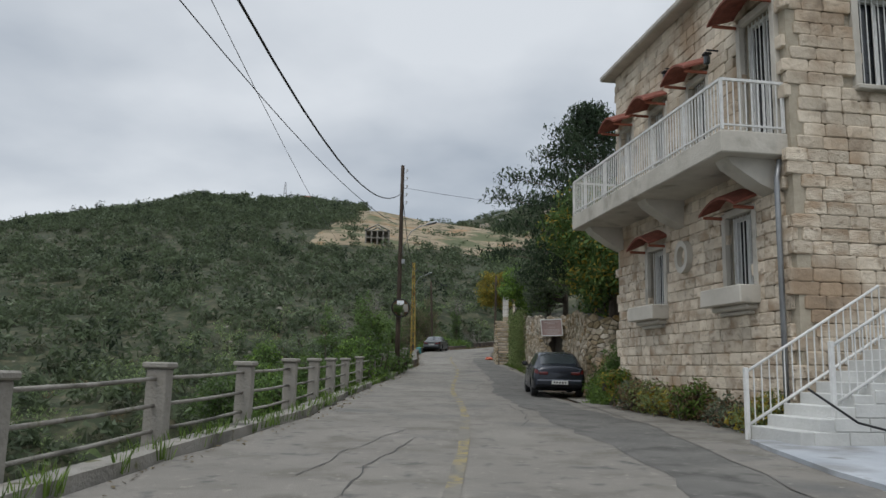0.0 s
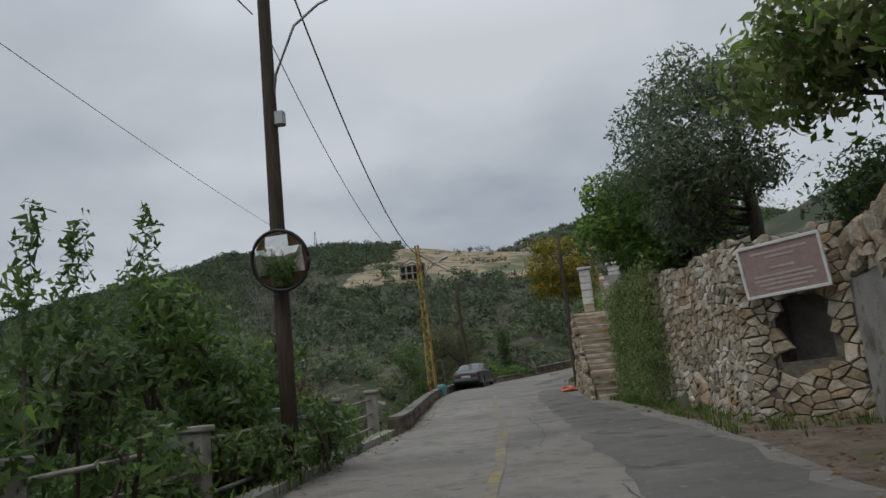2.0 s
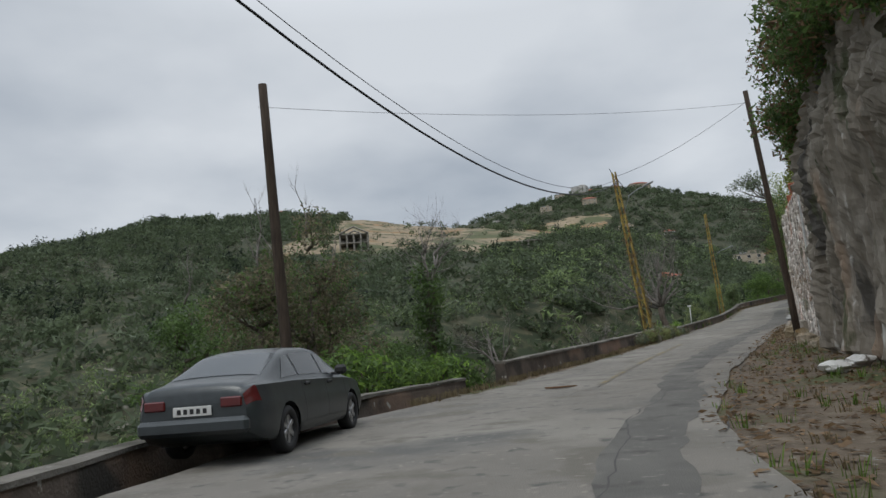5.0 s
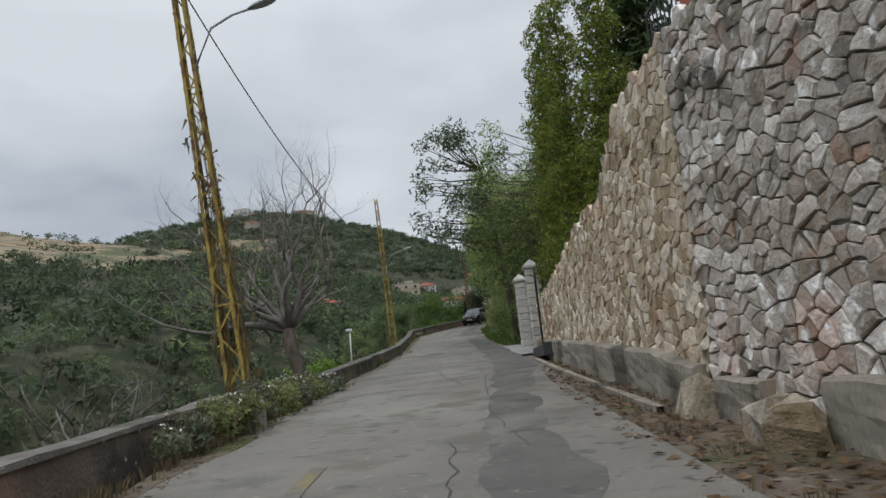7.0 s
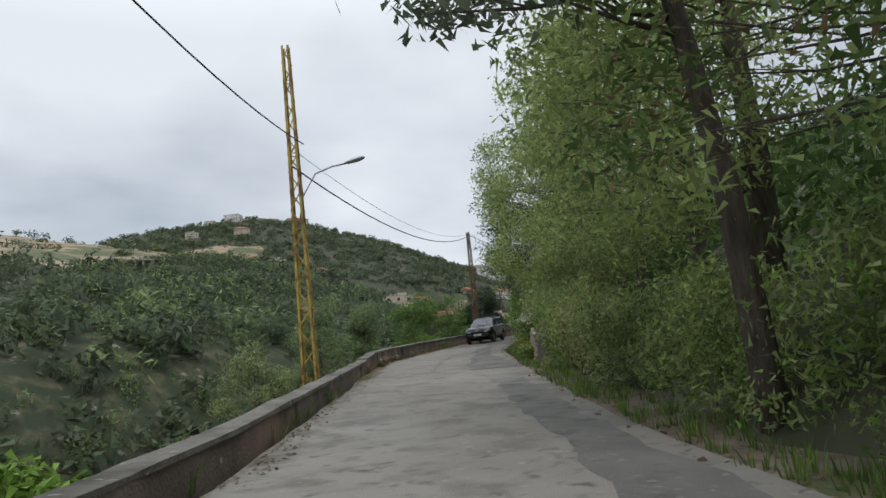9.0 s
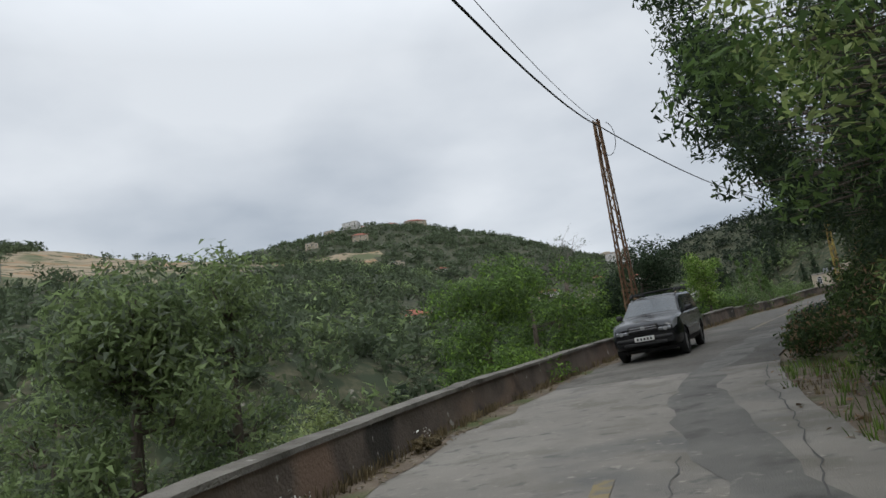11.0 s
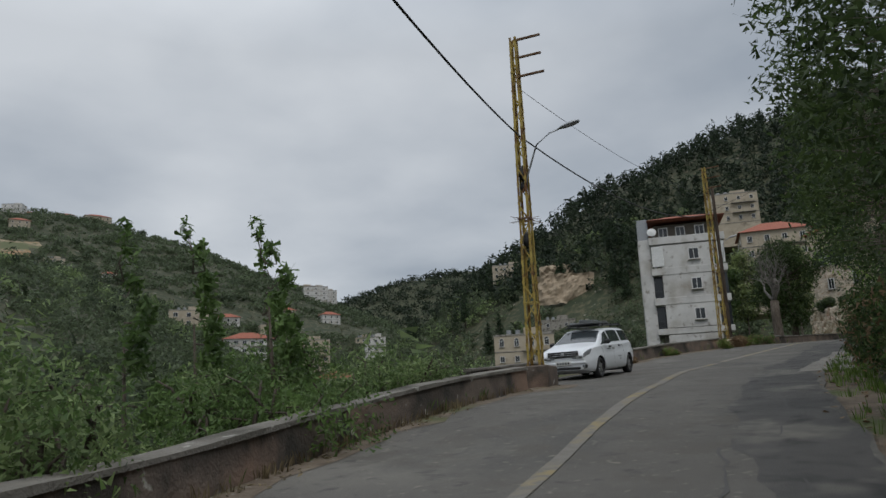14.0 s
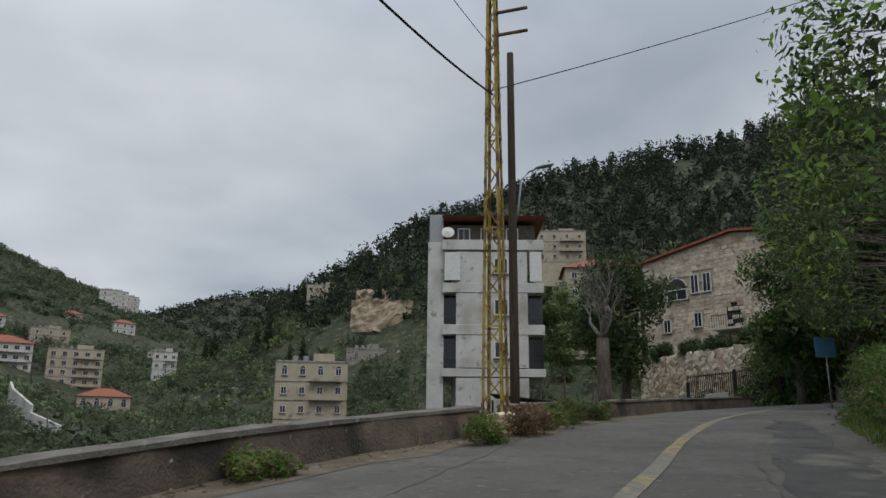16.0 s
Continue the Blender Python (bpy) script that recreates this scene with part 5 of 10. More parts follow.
def block_pillar(m, w, hgt, label, cap="pyramid"):
    p = holder("gate_pillar", m, label, "gate pillar", "stone gate pillars")
    n = max(4, int(hgt / 0.24))
    part("core", boxbm((0, 0, hgt / 2 - 0.15), (w * 0.9, w * 0.9, hgt + 0.25)), M["mortar"], p)
    r = random.Random(int(hgt * 100 + w * 10))
    for k in range(n):
        ob = new("stone", r.choice(ASHLAR_PALE))
        ob.matrix_basis = Matrix.Translation((0, 0, hgt * (k + 0.5) / n)) @ Matrix.Diagonal((w, w, hgt / n * 0.97, 1))
        ob.parent = p
    bm = bmesh.new()
    box(bm, (0, 0, hgt + 0.05), (w * 1.25, w * 1.25, 0.1), bev=0.015)
    if cap == "pyramid":
        r2 = bmesh.ops.create_cone(bm, cap_ends=True, segments=4, radius1=w * 0.86, radius2=0.02, depth=0.22)
        bmesh.ops.rotate(bm, verts=r2["verts"], cent=(0, 0, 0), matrix=Matrix.Rotation(radians(45), 3, "Z"))
        bmesh.ops.translate(bm, verts=r2["verts"], vec=(0, 0, hgt + 0.21))
    part("cap", bm, M["pale_stone"], p, "pale pointed capstone" if cap == "pyramid" else "flat pale capstone")
    return p


M["pale_stone"] = material("pale_cut_stone", [(0.3, (0.42, 0.41, 0.38)), (0.7, (0.60, 0.58, 0.545))], 2.4, 0.9, 0, 0.5, 10, 8, obj=0.1, spots=[((0.26, 0.25, 0.22), 1.7, 0.6, 0.75)])
ASHLAR_PALE = [me.copy() for me in ASHLAR]
for me in ASHLAR_PALE:
    me.materials.clear()
    me.materials.append(M["pale_stone"])
block_pillar(pose(4.95, 56.6, 5.05, 0, 0, -8), 0.42, 1.35, "short pale stone gate pillar at the head of the steps", "flat")
block_pillar(pose(6.2, 57.4, 5.2, 0, 0, -8), 0.46, 1.4, "short pale stone gate pillar at the head of the steps", "flat")


def bars(name, label, category, pts, hgt, gap, mat, r=0.012, rails=(0.08, 0.95)):
    """An upright-bar railing along (x, y, z) points."""
    f = holder(name, Matrix(), label, category)
    for a, b in zip(pts[:-1], pts[1:]):
        a, b = Vector(a), Vector(b)
        n = max(1, int((b - a).length / gap))
        for k in rails:
            tube("rail", [a + Vector((0, 0, hgt * k)), b + Vector((0, 0, hgt * k))], r * 1.5, mat, f, sides=5)
        v, fc = tube_data([(0, 0, 0), (0, 0, hgt)], [r, r], 5)
        me = None
        for k in range(n + 1):
            q = a.lerp(b, k / n)
            if me is None:
                ob = pydata("bar", v, fc, mat, f, m=Matrix.Translation(q))
                me = ob.data
            else:
                ob = new("bar", me)
                ob.matrix_basis = Matrix.Translation(q)
                ob.parent = f
    return f


bars("garden_fence", "dark iron bar fence beside the garden gate", "fence", [(6.5, 57.3, 5.6), (7.3, 53.5, 5.2), (7.0, 49.0, 4.9)], 1.2, 0.16, M["black_metal"])

# ---- rock face and the long stone wall ----
def rock_face():
    ss = np.arange(73.0, 88.6, 0.085)
    hs = np.linspace(-0.3, 1, 86)
    vs, fs = [], []
    for s in ss:
        top = float(np.interp(s, [73, 76, 80, 84, 88.6], [2.4, 5.6, 7.2, 6.8, 5.2]))
        for k in hs:
            h = k * top
            u = float(np.interp(s, [73, 78, 83, 85.9, 86.8, 88.6], [4.5, 4.15, 3.8, 3.55, 4.3, 5.2])) + 0.05 * max(0, h) - 0.35 * math.exp(-((h - 4.6) / 1.1) ** 2)
            slab = abs(noise.noise((s * 0.75 + 0.12 * h, h * 0.13, 2.2)))
            rough = min(1.0, max(0.0, 0.55 + 2.2 * noise.noise((s * 0.35, h * 0.3, 5.5)) + 0.3 * (h - 3.4)))
            cell = noise.voronoi((s * 3.0, h * 3.9, 0.7))[0]
            d = 1.0 * slab - 0.40 + 0.30 * noise.noise((s * 1.3 + 0.3 * h, h * 0.35, 8.1)) + 0.16 * abs(noise.noise((s * 3.1, h * 1.2, 1.1))) + 0.08 * noise.noise((s * 5.0, h * 2.4, 4.1)) - rough * 0.42 * min(0.35, cell[1] - cell[0]) + 0.035 * noise.noise((s * 12.0, h * 8.0, 9.1))
            vs.append(P(s, u + 0.25 + d * (1 if h > 0.1 else 0.6), h))
    n = len(hs)
    for j in range(len(ss) - 1):
        for k in range(n - 1):
            fs.append((j * n + k, (j + 1) * n + k, (j + 1) * n + k + 1, j * n + k + 1))
    ob = pydata("rock_face", vs, fs, M["rock"])
    tagged(ob, "rugged brown and grey rock outcrop rising from the roadside", "rock", kind="structure")


rock_face()
wall_u = curve_of([(80, 4.0), (86, 3.9), (92, 3.5), (97, 3.1), (113, 3.05)])
wall_t = curve_of([(80, 5.8), (86, 5.0), (92, 4.75), (99, 4.45), (100.6, 4.2), (101.2, 3.35), (105, 3.0), (107, 2.5), (110, 1.95), (113, 1.7)])
W2 = [xyz(s, wall_u(s), 0.0 if s < 96 else 0.5, wall_t(s)) for s in np.r_[85.6, np.arange(86.0, 97.1, 1.0)]]
w = poly_wall("stone_wall_4", "long high retaining wall of rough grey rubble stone", W2, 0.7, M["rubble_bed"])
lay_stones("stone", w, field_stones(W2, 0.20, 0.145, 100, 0.04, gap=0.008, drop=0.26), M["rubble"], 300)
W2 = [xyz(s, wall_u(s), 0.5, wall_t(s)) for s in np.arange(97.0, 113.1, 1.0)]
w = poly_wall("stone_wall_6", "ochre and cream rubble stone wall bedded in tan mortar", W2, 0.7, M["tan_mortar"])
lay_stones("stone", w, field_stones(W2, 0.22, 0.155, 130, 0.03, drop=0.3, gap=0.006), M["rubble_warm"], 300)
def footing(s0, s1, top, label):
    """A rough cast footing along the wall, its face and top edge uneven."""
    ss, hs = np.arange(s0, s1 + 0.01, 0.25), (-0.25, 0.12, 0.3, 0.48, 0.62, 0.8, 0.94, 1.0)
    vs, fs = [], []
    for s in ss:
        t = top(s) + 0.05 * noise.noise((s * 1.7, 3.0, 0)) + 0.03 * noise.noise((s * 5.0, 1.0, 0))
        for k in hs:
            d = 0.05 * noise.noise((s * 1.3, k * 2.0, 7.0)) + 0.03 * noise.noise((s * 4.0, k * 5.0, 2.0))
            vs.append(P(s, wall_u(s) - 0.2 + d + (0.04 if k == 1.0 else 0.0), k * t))
        vs += [P(s, wall_u(s) + 0.05, t + 0.01), P(s, wall_u(s) + 0.1, -0.4)]
    n = len(hs) + 2
    for j in range(len(ss) - 1):
        fs += [(j * n + k, (j + 1) * n + k, (j + 1) * n + k + 1, j * n + k + 1) for k in range(n - 1)]
    fs += [tuple(range(n)), tuple((len(ss) - 1) * n + k for k in range(n))[::-1]]
    tagged(pydata("concrete_plinth", vs, fs, M["footing"], smooth=False), label, "plinth", kind="structure")


M["footing"] = material("streaked_cast_footing", [(0.3, (0.22, 0.19, 0.15)), (0.7, (0.38, 0.34, 0.28))], 1.1, 0.95, 0, 0.8, 18, 10, stretch=(1.0, 1.0, 0.35), spots=[((0.12, 0.105, 0.085), 0.8, 0.53, 0.66), ((0.36, 0.24, 0.15), 0.5, 0.58, 0.68), ((0.09, 0.10, 0.05), 2.5, 0.6, 0.7)])
footing(97.2, 113, lambda s: float(np.interp(s, [97.2, 99, 104, 113], [0.5, 0.62, 0.62, 0.5])), "stained and streaked concrete footing under the stone wall")
footing(93.0, 94.6, lambda s: 0.55, "broken piece of concrete footing")
footing(95.6, 96.6, lambda s: 0.42, "broken piece of concrete footing")
ribbon("drain_edge", 97.5, 111, lambda s: wall_u(s) - 0.62, lambda s: wall_u(s) - 0.5, 0.05, M["footing"], "crumbling concrete lip of the roadside drain", "drain", across=2, wob=0.05, drop=0.2)
r = random.Random(77)
for k in range(22):
    s = r.uniform(86, 97.4)
    sz = r.choice((r.uniform(0.12, 0.3), r.uniform(0.3, 0.75)))
    m = at(s, wall_u(s) - r.uniform(0.05, 0.45), sz * 0.08, r.uniform(0, 360)) @ Matrix.Rotation(r.uniform(-0.4, 0.4), 4, "X") @ Matrix.Diagonal((sz, sz * r.uniform(0.6, 1), sz * r.uniform(0.7, 1.3), 1))
    ob = new("boulder", r.choice(RUBBLE_BROWN))
    ob.matrix_basis = m
    tagged(ob, "weathered brown-grey boulder at the foot of the wall", "boulder", "boulders below the wall")
bars("iron_fence", "black iron bar fence on top of the stone wall", "fence", [P(s, wall_u(s) + 0.5, wall_t(s) - 0.02) for s in (86, 89, 92, 96, 99)], 1.25, 0.15, M["black_metal"])
for s, h in ((94.2, 0.75), (95.4, 0.5), (96.4, 0.25)):
    pl = holder("planter", at(s, wall_u(s) + 0.28, wall_t(s) + h), "orange terracotta window-box planter hung on the fence", "planter", "terracotta planters")
    part("trough", boxbm((0, 0, 0), (0.22, 0.75, 0.24), bev=0.03), plain("terracotta", (0.42, 0.13, 0.07), 0.8), pl)
    part("rim", boxbm((0, 0, 0.13), (0.27, 0.8, 0.05), bev=0.015), plain("terracotta_rim", (0.45, 0.15, 0.08), 0.8), pl)
p = wood_pole(at(88.6, 3.60, 0.6), 4.4, "thin pale metal pipe standing against the wall", (0, 0.1), 0.03, 0.03, "white_metal", "metal_pipe")
p = wood_pole(at(111.0, 2.85, 0.0), 2.7, "slim black metal post before the wall", (0, 0), 0.035, 0.035, "black_metal", "metal_post")

# ---- driveway gate with white stone pillars ----
def gate():
    for s, hgt in ((113.7, 2.75), (118.1, 2.5)):
        for du, lbl in ((0.0, "front"), (0.62, "rear")):
            block_pillar(at(s, 3.05 + du, 0.05, 0), 0.42, hgt, "slim white stone gate pillar with a pointed cap")
    g = holder("driveway_gate", at(115.9, 3.5, 0.12), "black sheet-metal and bar driveway gate, closed", "gate")
    for y in (-1.18, 1.18):
        lf = part("leaf_panel", boxbm((0, y, 0.45), (0.03, 2.3, 0.86), bev=0.005), M["black_metal"], g, "solid lower sheet panel")
        for z in (0.9, 1.9):
            part("gate_rail", boxbm((0, y, z), (0.04, 2.3, 0.05), bev=0.004), M["black_metal"], g)
        for k in range(16):
            part("gate_bar", boxbm((0, y - 1.1 + k * 0.147, 1.45), (0.018, 0.018, 1.05)), M["black_metal"], g)
    ribbon("gate_apron", 112.6, 119.6, 2.25, 4.3, 0.07, M["concrete_pave"], "pale concrete ramp in front of the gate", "ramp", across=3, wob=0.1, drop=0.3)
    t = holder("drain_cover", at(110.6, 2.85, 0.2), "dark open steel drain channel beside the ramp", "drain")
    steel = plain("dark_steel", (0.035, 0.037, 0.042), 0.5)
    part("channel_side", boxbm((-0.2, 0, 0), (0.03, 2.8, 0.3), bev=0.005), steel, t)
    part("channel_side", boxbm((0.2, 0, 0.02), (0.03, 2.8, 0.34), bev=0.005), steel, t)
    part("channel_floor", boxbm((0, 0, -0.12), (0.37, 2.8, 0.03), bev=0.005), steel, t)
    part("channel_end", boxbm((0, -1.42, 0.02), (0.44, 0.03, 0.36), bev=0.005), steel, t)


gate()

# ---- the stone house with its balcony ----
HM = pose(6.15, 12.9, 0.0, 0, 0, 8.97)
HL, HW, HT = 7.9, 9.5, 9.35


def house():
    hs = holder("stone_house", HM, "two-storey cream limestone house with a long balcony and red awnings", "house")
    # openings on the road side: (y0, y1, z0, z1)
    op = [(1.2, 2.15, 2.82, 4.25), (4.95, 5.85, 2.75, 4.1), (0.35, 1.35, 5.42, 7.95), (2.75, 3.5, 6.1, 7.5), (4.75, 5.5, 6.1, 7.5), (6.7, 7.4, 6.1, 7.6)]

    def slab(nm, x0, x1, y0, y1, z0, z1):
        if x1 - x0 > 0.01 and y1 - y0 > 0.01 and z1 - z0 > 0.01:
            part(nm, boxbm(((x0 + x1) / 2, (y0 + y1) / 2, (z0 + z1) / 2), (x1 - x0, y1 - y0, z1 - z0)), M["mortar"], hs)

    ys = sorted({0.0, HL, *[v for o in op for v in o[:2]]})
    for a, b in zip(ys[:-1], ys[1:]):
        z = -0.3
        for o in sorted((o for o in op if o[0] <= a and b <= o[1]), key=lambda o: o[2]):
            slab("wall", 0.05, 0.4, a, b, z, o[2])
            z = o[3]
        slab("wall", 0.05, 0.4, a, b, z, HT)
    # side walls, with one window on the near side
    sw = (1.5, 2.5, 6.35, 8.15)
    slab("wall", 0.4, sw[0], 0.05, 0.4, -0.3, HT)
    slab("wall", sw[1], HW, 0.05, 0.4, -0.3, HT)
    slab("wall", sw[0], sw[1], 0.05, 0.4, -0.3, sw[2])
    slab("wall", sw[0], sw[1], 0.05, 0.4, sw[3], HT)
    slab("wall", 0.4, HW, HL - 0.4, HL - 0.05, -0.3, HT)
    slab("wall", HW - 0.35, HW, 0.4, HL - 0.4, -0.3, HT)
    slab("floor_slab", 0.4, HW - 0.35, 0.4, HL - 0.4, 5.0, 5.3)
    # rock-faced blocks
    r = random.Random(3)
    cells = []
    hh = 0.235
    for k in range(int((HT + 0.1) / hh)):
        z = -0.05 + k * hh
        a = -r.uniform(0, 0.4)
        while a < HL:
            ln = r.uniform(0.26, 0.50)
            c = a + ln / 2
            if 0.1 < c < HL - 0.1 and not any(o[0] - 0.1 < c < o[1] + 0.1 and o[2] - 0.12 < z + hh / 2 < o[3] + 0.12 for o in op):
                cells.append((Matrix.Translation((0.03, c, z + hh / 2)) @ Matrix.Diagonal((0.12 * r.uniform(0.85, 1.25), ln * 0.985, hh * 0.978, 1)), abs(z - 2.5) + 0.1 * c))
            a += ln
        a = -r.uniform(0, 0.4)
        while a < 4.2:
            ln = r.uniform(0.30, 0.58)
            c = a + ln / 2
            if 0.1 < c and not (sw[0] - 0.15 < c < sw[1] + 0.15 and sw[2] - 0.1 < z + hh / 2 < sw[3] + 0.1):
                cells.append((Matrix.Translation((c, 0.03, z + hh / 2)) @ Matrix.Diagonal((ln * 0.985, 0.12 * r.uniform(0.85, 1.3), hh * 0.978, 1)), abs(z - 4) + 0.1 * c + 1))
            a += ln
    set_stones("stone_block", hs, cells, ASHLAR, M["ashlar"], 300, None, 8)
    # cornice and roof
    part("cornice", boxbm((HW / 2 - 0.1, HL / 2, HT + 0.08), (HW + 0.5, HL + 0.5, 0.16), bev=0.04), M["cream_plaster"], hs, "plain plastered cornice")
    bm = bmesh.new()
    v = [bm.verts.new(c) for c in ((1.5, 1.2, HT + 0.16), (HW, 1.2, HT + 0.16), (HW, HL - 0.6, HT + 0.16), (1.5, HL - 0.6, HT + 0.16), (3.5, HL / 2, HT + 1.5), (HW - 2, HL / 2, HT + 1.5))]
    for f in ((0, 1, 5, 4), (1, 2, 5), (2, 3, 4, 5), (3, 0, 4), (3, 2, 1, 0)):
        bm.faces.new([v[i] for i in f])
    part("roof", bm, M["roof_tile"], hs, "red tiled roof set back behind the cornice")

    def window(y0, y1, z0, z1, sill=True, awn=0.5, grille=True, side=False):
        w = new("window")
        w.parent = hs
        tr = Matrix.Rotation(radians(90), 4, "Z") if side else Matrix()
        if side:
            tr = Matrix(((0, 1, 0, 0), (1, 0, 0, 0), (0, 0, 1, 0), (0, 0, 0, 1)))
        w.matrix_basis = tr
        ym, zm = (y0 + y1) / 2, (z0 + z1) / 2
        part("pane", boxbm((0.27, ym, zm), (0.02, y1 - y0, z1 - z0)), M["glass"], w)
        fr = M["white_metal"]
        for c, s in (((0.2, y0 + 0.04, zm), (0.08, 0.08, z1 - z0)), ((0.2, y1 - 0.04, zm), (0.08, 0.08, z1 - z0)), ((0.2, ym, z0 + 0.04), (0.08, y1 - y0 - 0.16, 0.08)), ((0.2, ym, z1 - 0.04), (0.08, y1 - y0 - 0.16, 0.08)), ((0.2, ym, zm), (0.06, 0.06, z1 - z0 - 0.16))):
            part("window_frame", boxbm(c, s, bev=0.006), fr, w)
        # plastered surround
        for c, s in (((0.03, y0 - 0.07, zm), (0.16, 0.14, z1 - z0 + 0.2)), ((0.03, y1 + 0.07, zm), (0.16, 0.14, z1 - z0 + 0.2)), ((0.03, ym, z1 + 0.07), (0.17, y1 - y0, 0.14))):
            part("surround", boxbm(c, s, bev=0.012), M["cream_plaster"], w)
        if grille:
            for k in range(1, 8):
                part("grille_bar", boxbm((0.08, y0 + (y1 - y0) * k / 8, zm), (0.016, 0.016, z1 - z0)), M["white_metal"], w)
        if sill:
            part("window_sill", boxbm((-0.18, ym + 0.1, z0 - 0.17), (0.5, y1 - y0 + 0.55, 0.34), bev=0.02), M["cream_plaster"], w, "boxy pale stone flower sill")
            part("sill_moulding", boxbm((-0.08, ym + 0.1, z0 - 0.39), (0.34, y1 - y0 + 0.35, 0.1), bev=0.03), M["cream_plaster"], w)
            part("sill_moulding", boxbm((-0.03, ym + 0.1, z0 - 0.48), (0.22, y1 - y0 + 0.15, 0.08), bev=0.03), M["cream_plaster"], w)
        if awn:
            bm = bmesh.new()
            n = 9
            rows = []
            for k in range(n):
                t = k / (n - 1)
                y = y0 - 0.2 + (y1 - y0 + 0.4) * t
                arch = 0.22 * math.sin(math.pi * t)
                rows.append([bm.verts.new(q) for q in ((-0.02, y, z1 + 0.28 + arch), (-awn, y, z1 + 0.08 + arch), (-awn, y, z1 + 0.03 + arch), (-0.02, y, z1 + 0.23 + arch))])
            for p, q in zip(rows[:-1], rows[1:]):
                for i in range(4):
                    bm.faces.new((p[i], p[(i + 1) % 4], q[(i + 1) % 4], q[i]))
            bm.faces.new(rows[0][::-1])
            bm.faces.new(rows[-1])
            part("awning", bm, M["awning"], w, "small arched red tiled awning")
            for y in (y0 - 0.1, y1 + 0.1):
                part("awning_bracket", boxbm((-awn * 0.45, y, z1 + 0.02), (awn * 0.9, 0.05, 0.06), bev=0.01), M["roof_tile"], w)

    window(*op[0])
    window(*op[1])
    for o in op[2:]:
        window(*o, sill=False, awn=0.62)
    window(*sw, sill=False, awn=0, side=True)
    part("window_sill", boxbm((2.0, -0.04, 6.3), (1.35, 0.26, 0.1), bev=0.02), M["cream_plaster"], hs)
    # round ornament
    bm = bmesh.new()
    for k in range(24):
        a, b = 2 * math.pi * k / 24, 2 * math.pi * (k + 1) / 24
        for r0, r1 in ((0.23, 0.36),):
            v = [bm.verts.new((x, 3.85 + rr * math.cos(q) * 0.85, 3.72 + rr * math.sin(q))) for x, rr, q in ((-0.16, r0, a), (-0.16, r1, a), (-0.16, r1, b), (-0.16, r0, b), (0.06, r1, a), (0.06, r1, b), (0.06, r0, a), (0.06, r0, b))]
            bm.faces.new((v[0], v[1], v[2], v[3]))
            bm.faces.new((v[1], v[4], v[5], v[2]))
            bm.faces.new((v[0], v[3], v[7], v[6]))
    bmesh.ops.remove_doubles(bm, verts=bm.verts, dist=0.0005)
    bmesh.ops.recalc_face_normals(bm, faces=bm.faces)
    part("roundel", bm, M["cream_plaster"], hs, "round pale plaster ornament on the wall")
    # balcony
    b = new("balcony")
    b.parent = hs
    b["label"] = "long plastered balcony with white railings"
    part("balcony_slab", boxbm((-0.57, 4.08, 5.2), (1.28, 7.96, 0.40), bev=0.02), M["cream_plaster"], b)
    for y in (0.6, 4.1, 7.6):
        bm = bmesh.new()
        prof = [(0.06, 5.0), (-0.95, 5.0), (-0.85, 4.86), (-0.35, 4.55), (0.06, 4.38)]
        f = [[bm.verts.new((x, y + dy, z)) for x, z in prof] for dy in (-0.22, 0.22)]
        bm.faces.new(f[0])
        bm.faces.new(f[1][::-1])
        for k in range(5):
            bm.faces.new((f[0][k], f[1][k], f[1][(k + 1) % 5], f[0][(k + 1) % 5]))
        bmesh.ops.recalc_face_normals(bm, faces=bm.faces)
        part("corbel", bm, M["cream_plaster"], b)
    pts = [(0.0, 0.13), (-1.17, 0.13), (-1.17, 8.03), (0.0, 8.03)]
    bar = []
    for (x0, y0), (x1, y1) in zip(pts[:-1], pts[1:]):
        ln = math.hypot(x1 - x0, y1 - y0)
        for z, hgt in ((6.33, 0.05), (5.5, 0.03)):
            bar.append(boxbm(((x0 + x1) / 2, (y0 + y1) / 2, z), (max(0.04, abs(x1 - x0) + 0.04), max(0.04, abs(y1 - y0) + 0.04), hgt)))
        n = int(ln / 0.115)
        for k in range(n + 1):
            x, y = x0 + (x1 - x0) * k / n, y0 + (y1 - y0) * k / n
            wd = 0.05 if k % 12 == 0 else 0.018
            bar.append(boxbm((x, y, 5.87), (wd, wd, 0.92)))
    for bm in bar:
        part("balcony_bar", bm, M["white_metal"], b)
    # drain pipe, wall lanterns
    tube("drain_pipe", [(-0.12, 0.22, 0.2), (-0.12, 0.22, 4.6), (-0.05, 0.22, 4.95)], 0.05, M["grey_metal"], hs, "grey vertical drain pipe", sides=8)
    for y, z in ((4.1, 7.95), (2.2, 7.6)):
        ln = new("wall_lantern")
        ln.parent = hs
        part("lantern_body", boxbm((-0.28, y, z), (0.12, 0.12, 0.20), bev=0.03), M["glass"], ln)
        part("lantern_cap", boxbm((-0.28, y, z + 0.13), (0.17, 0.17, 0.06), bev=0.025), M["black_metal"], ln)
        part("lantern_arm", boxbm((-0.12, y, z + 0.22), (0.32, 0.03, 0.03)), M["black_metal"], ln)


house()


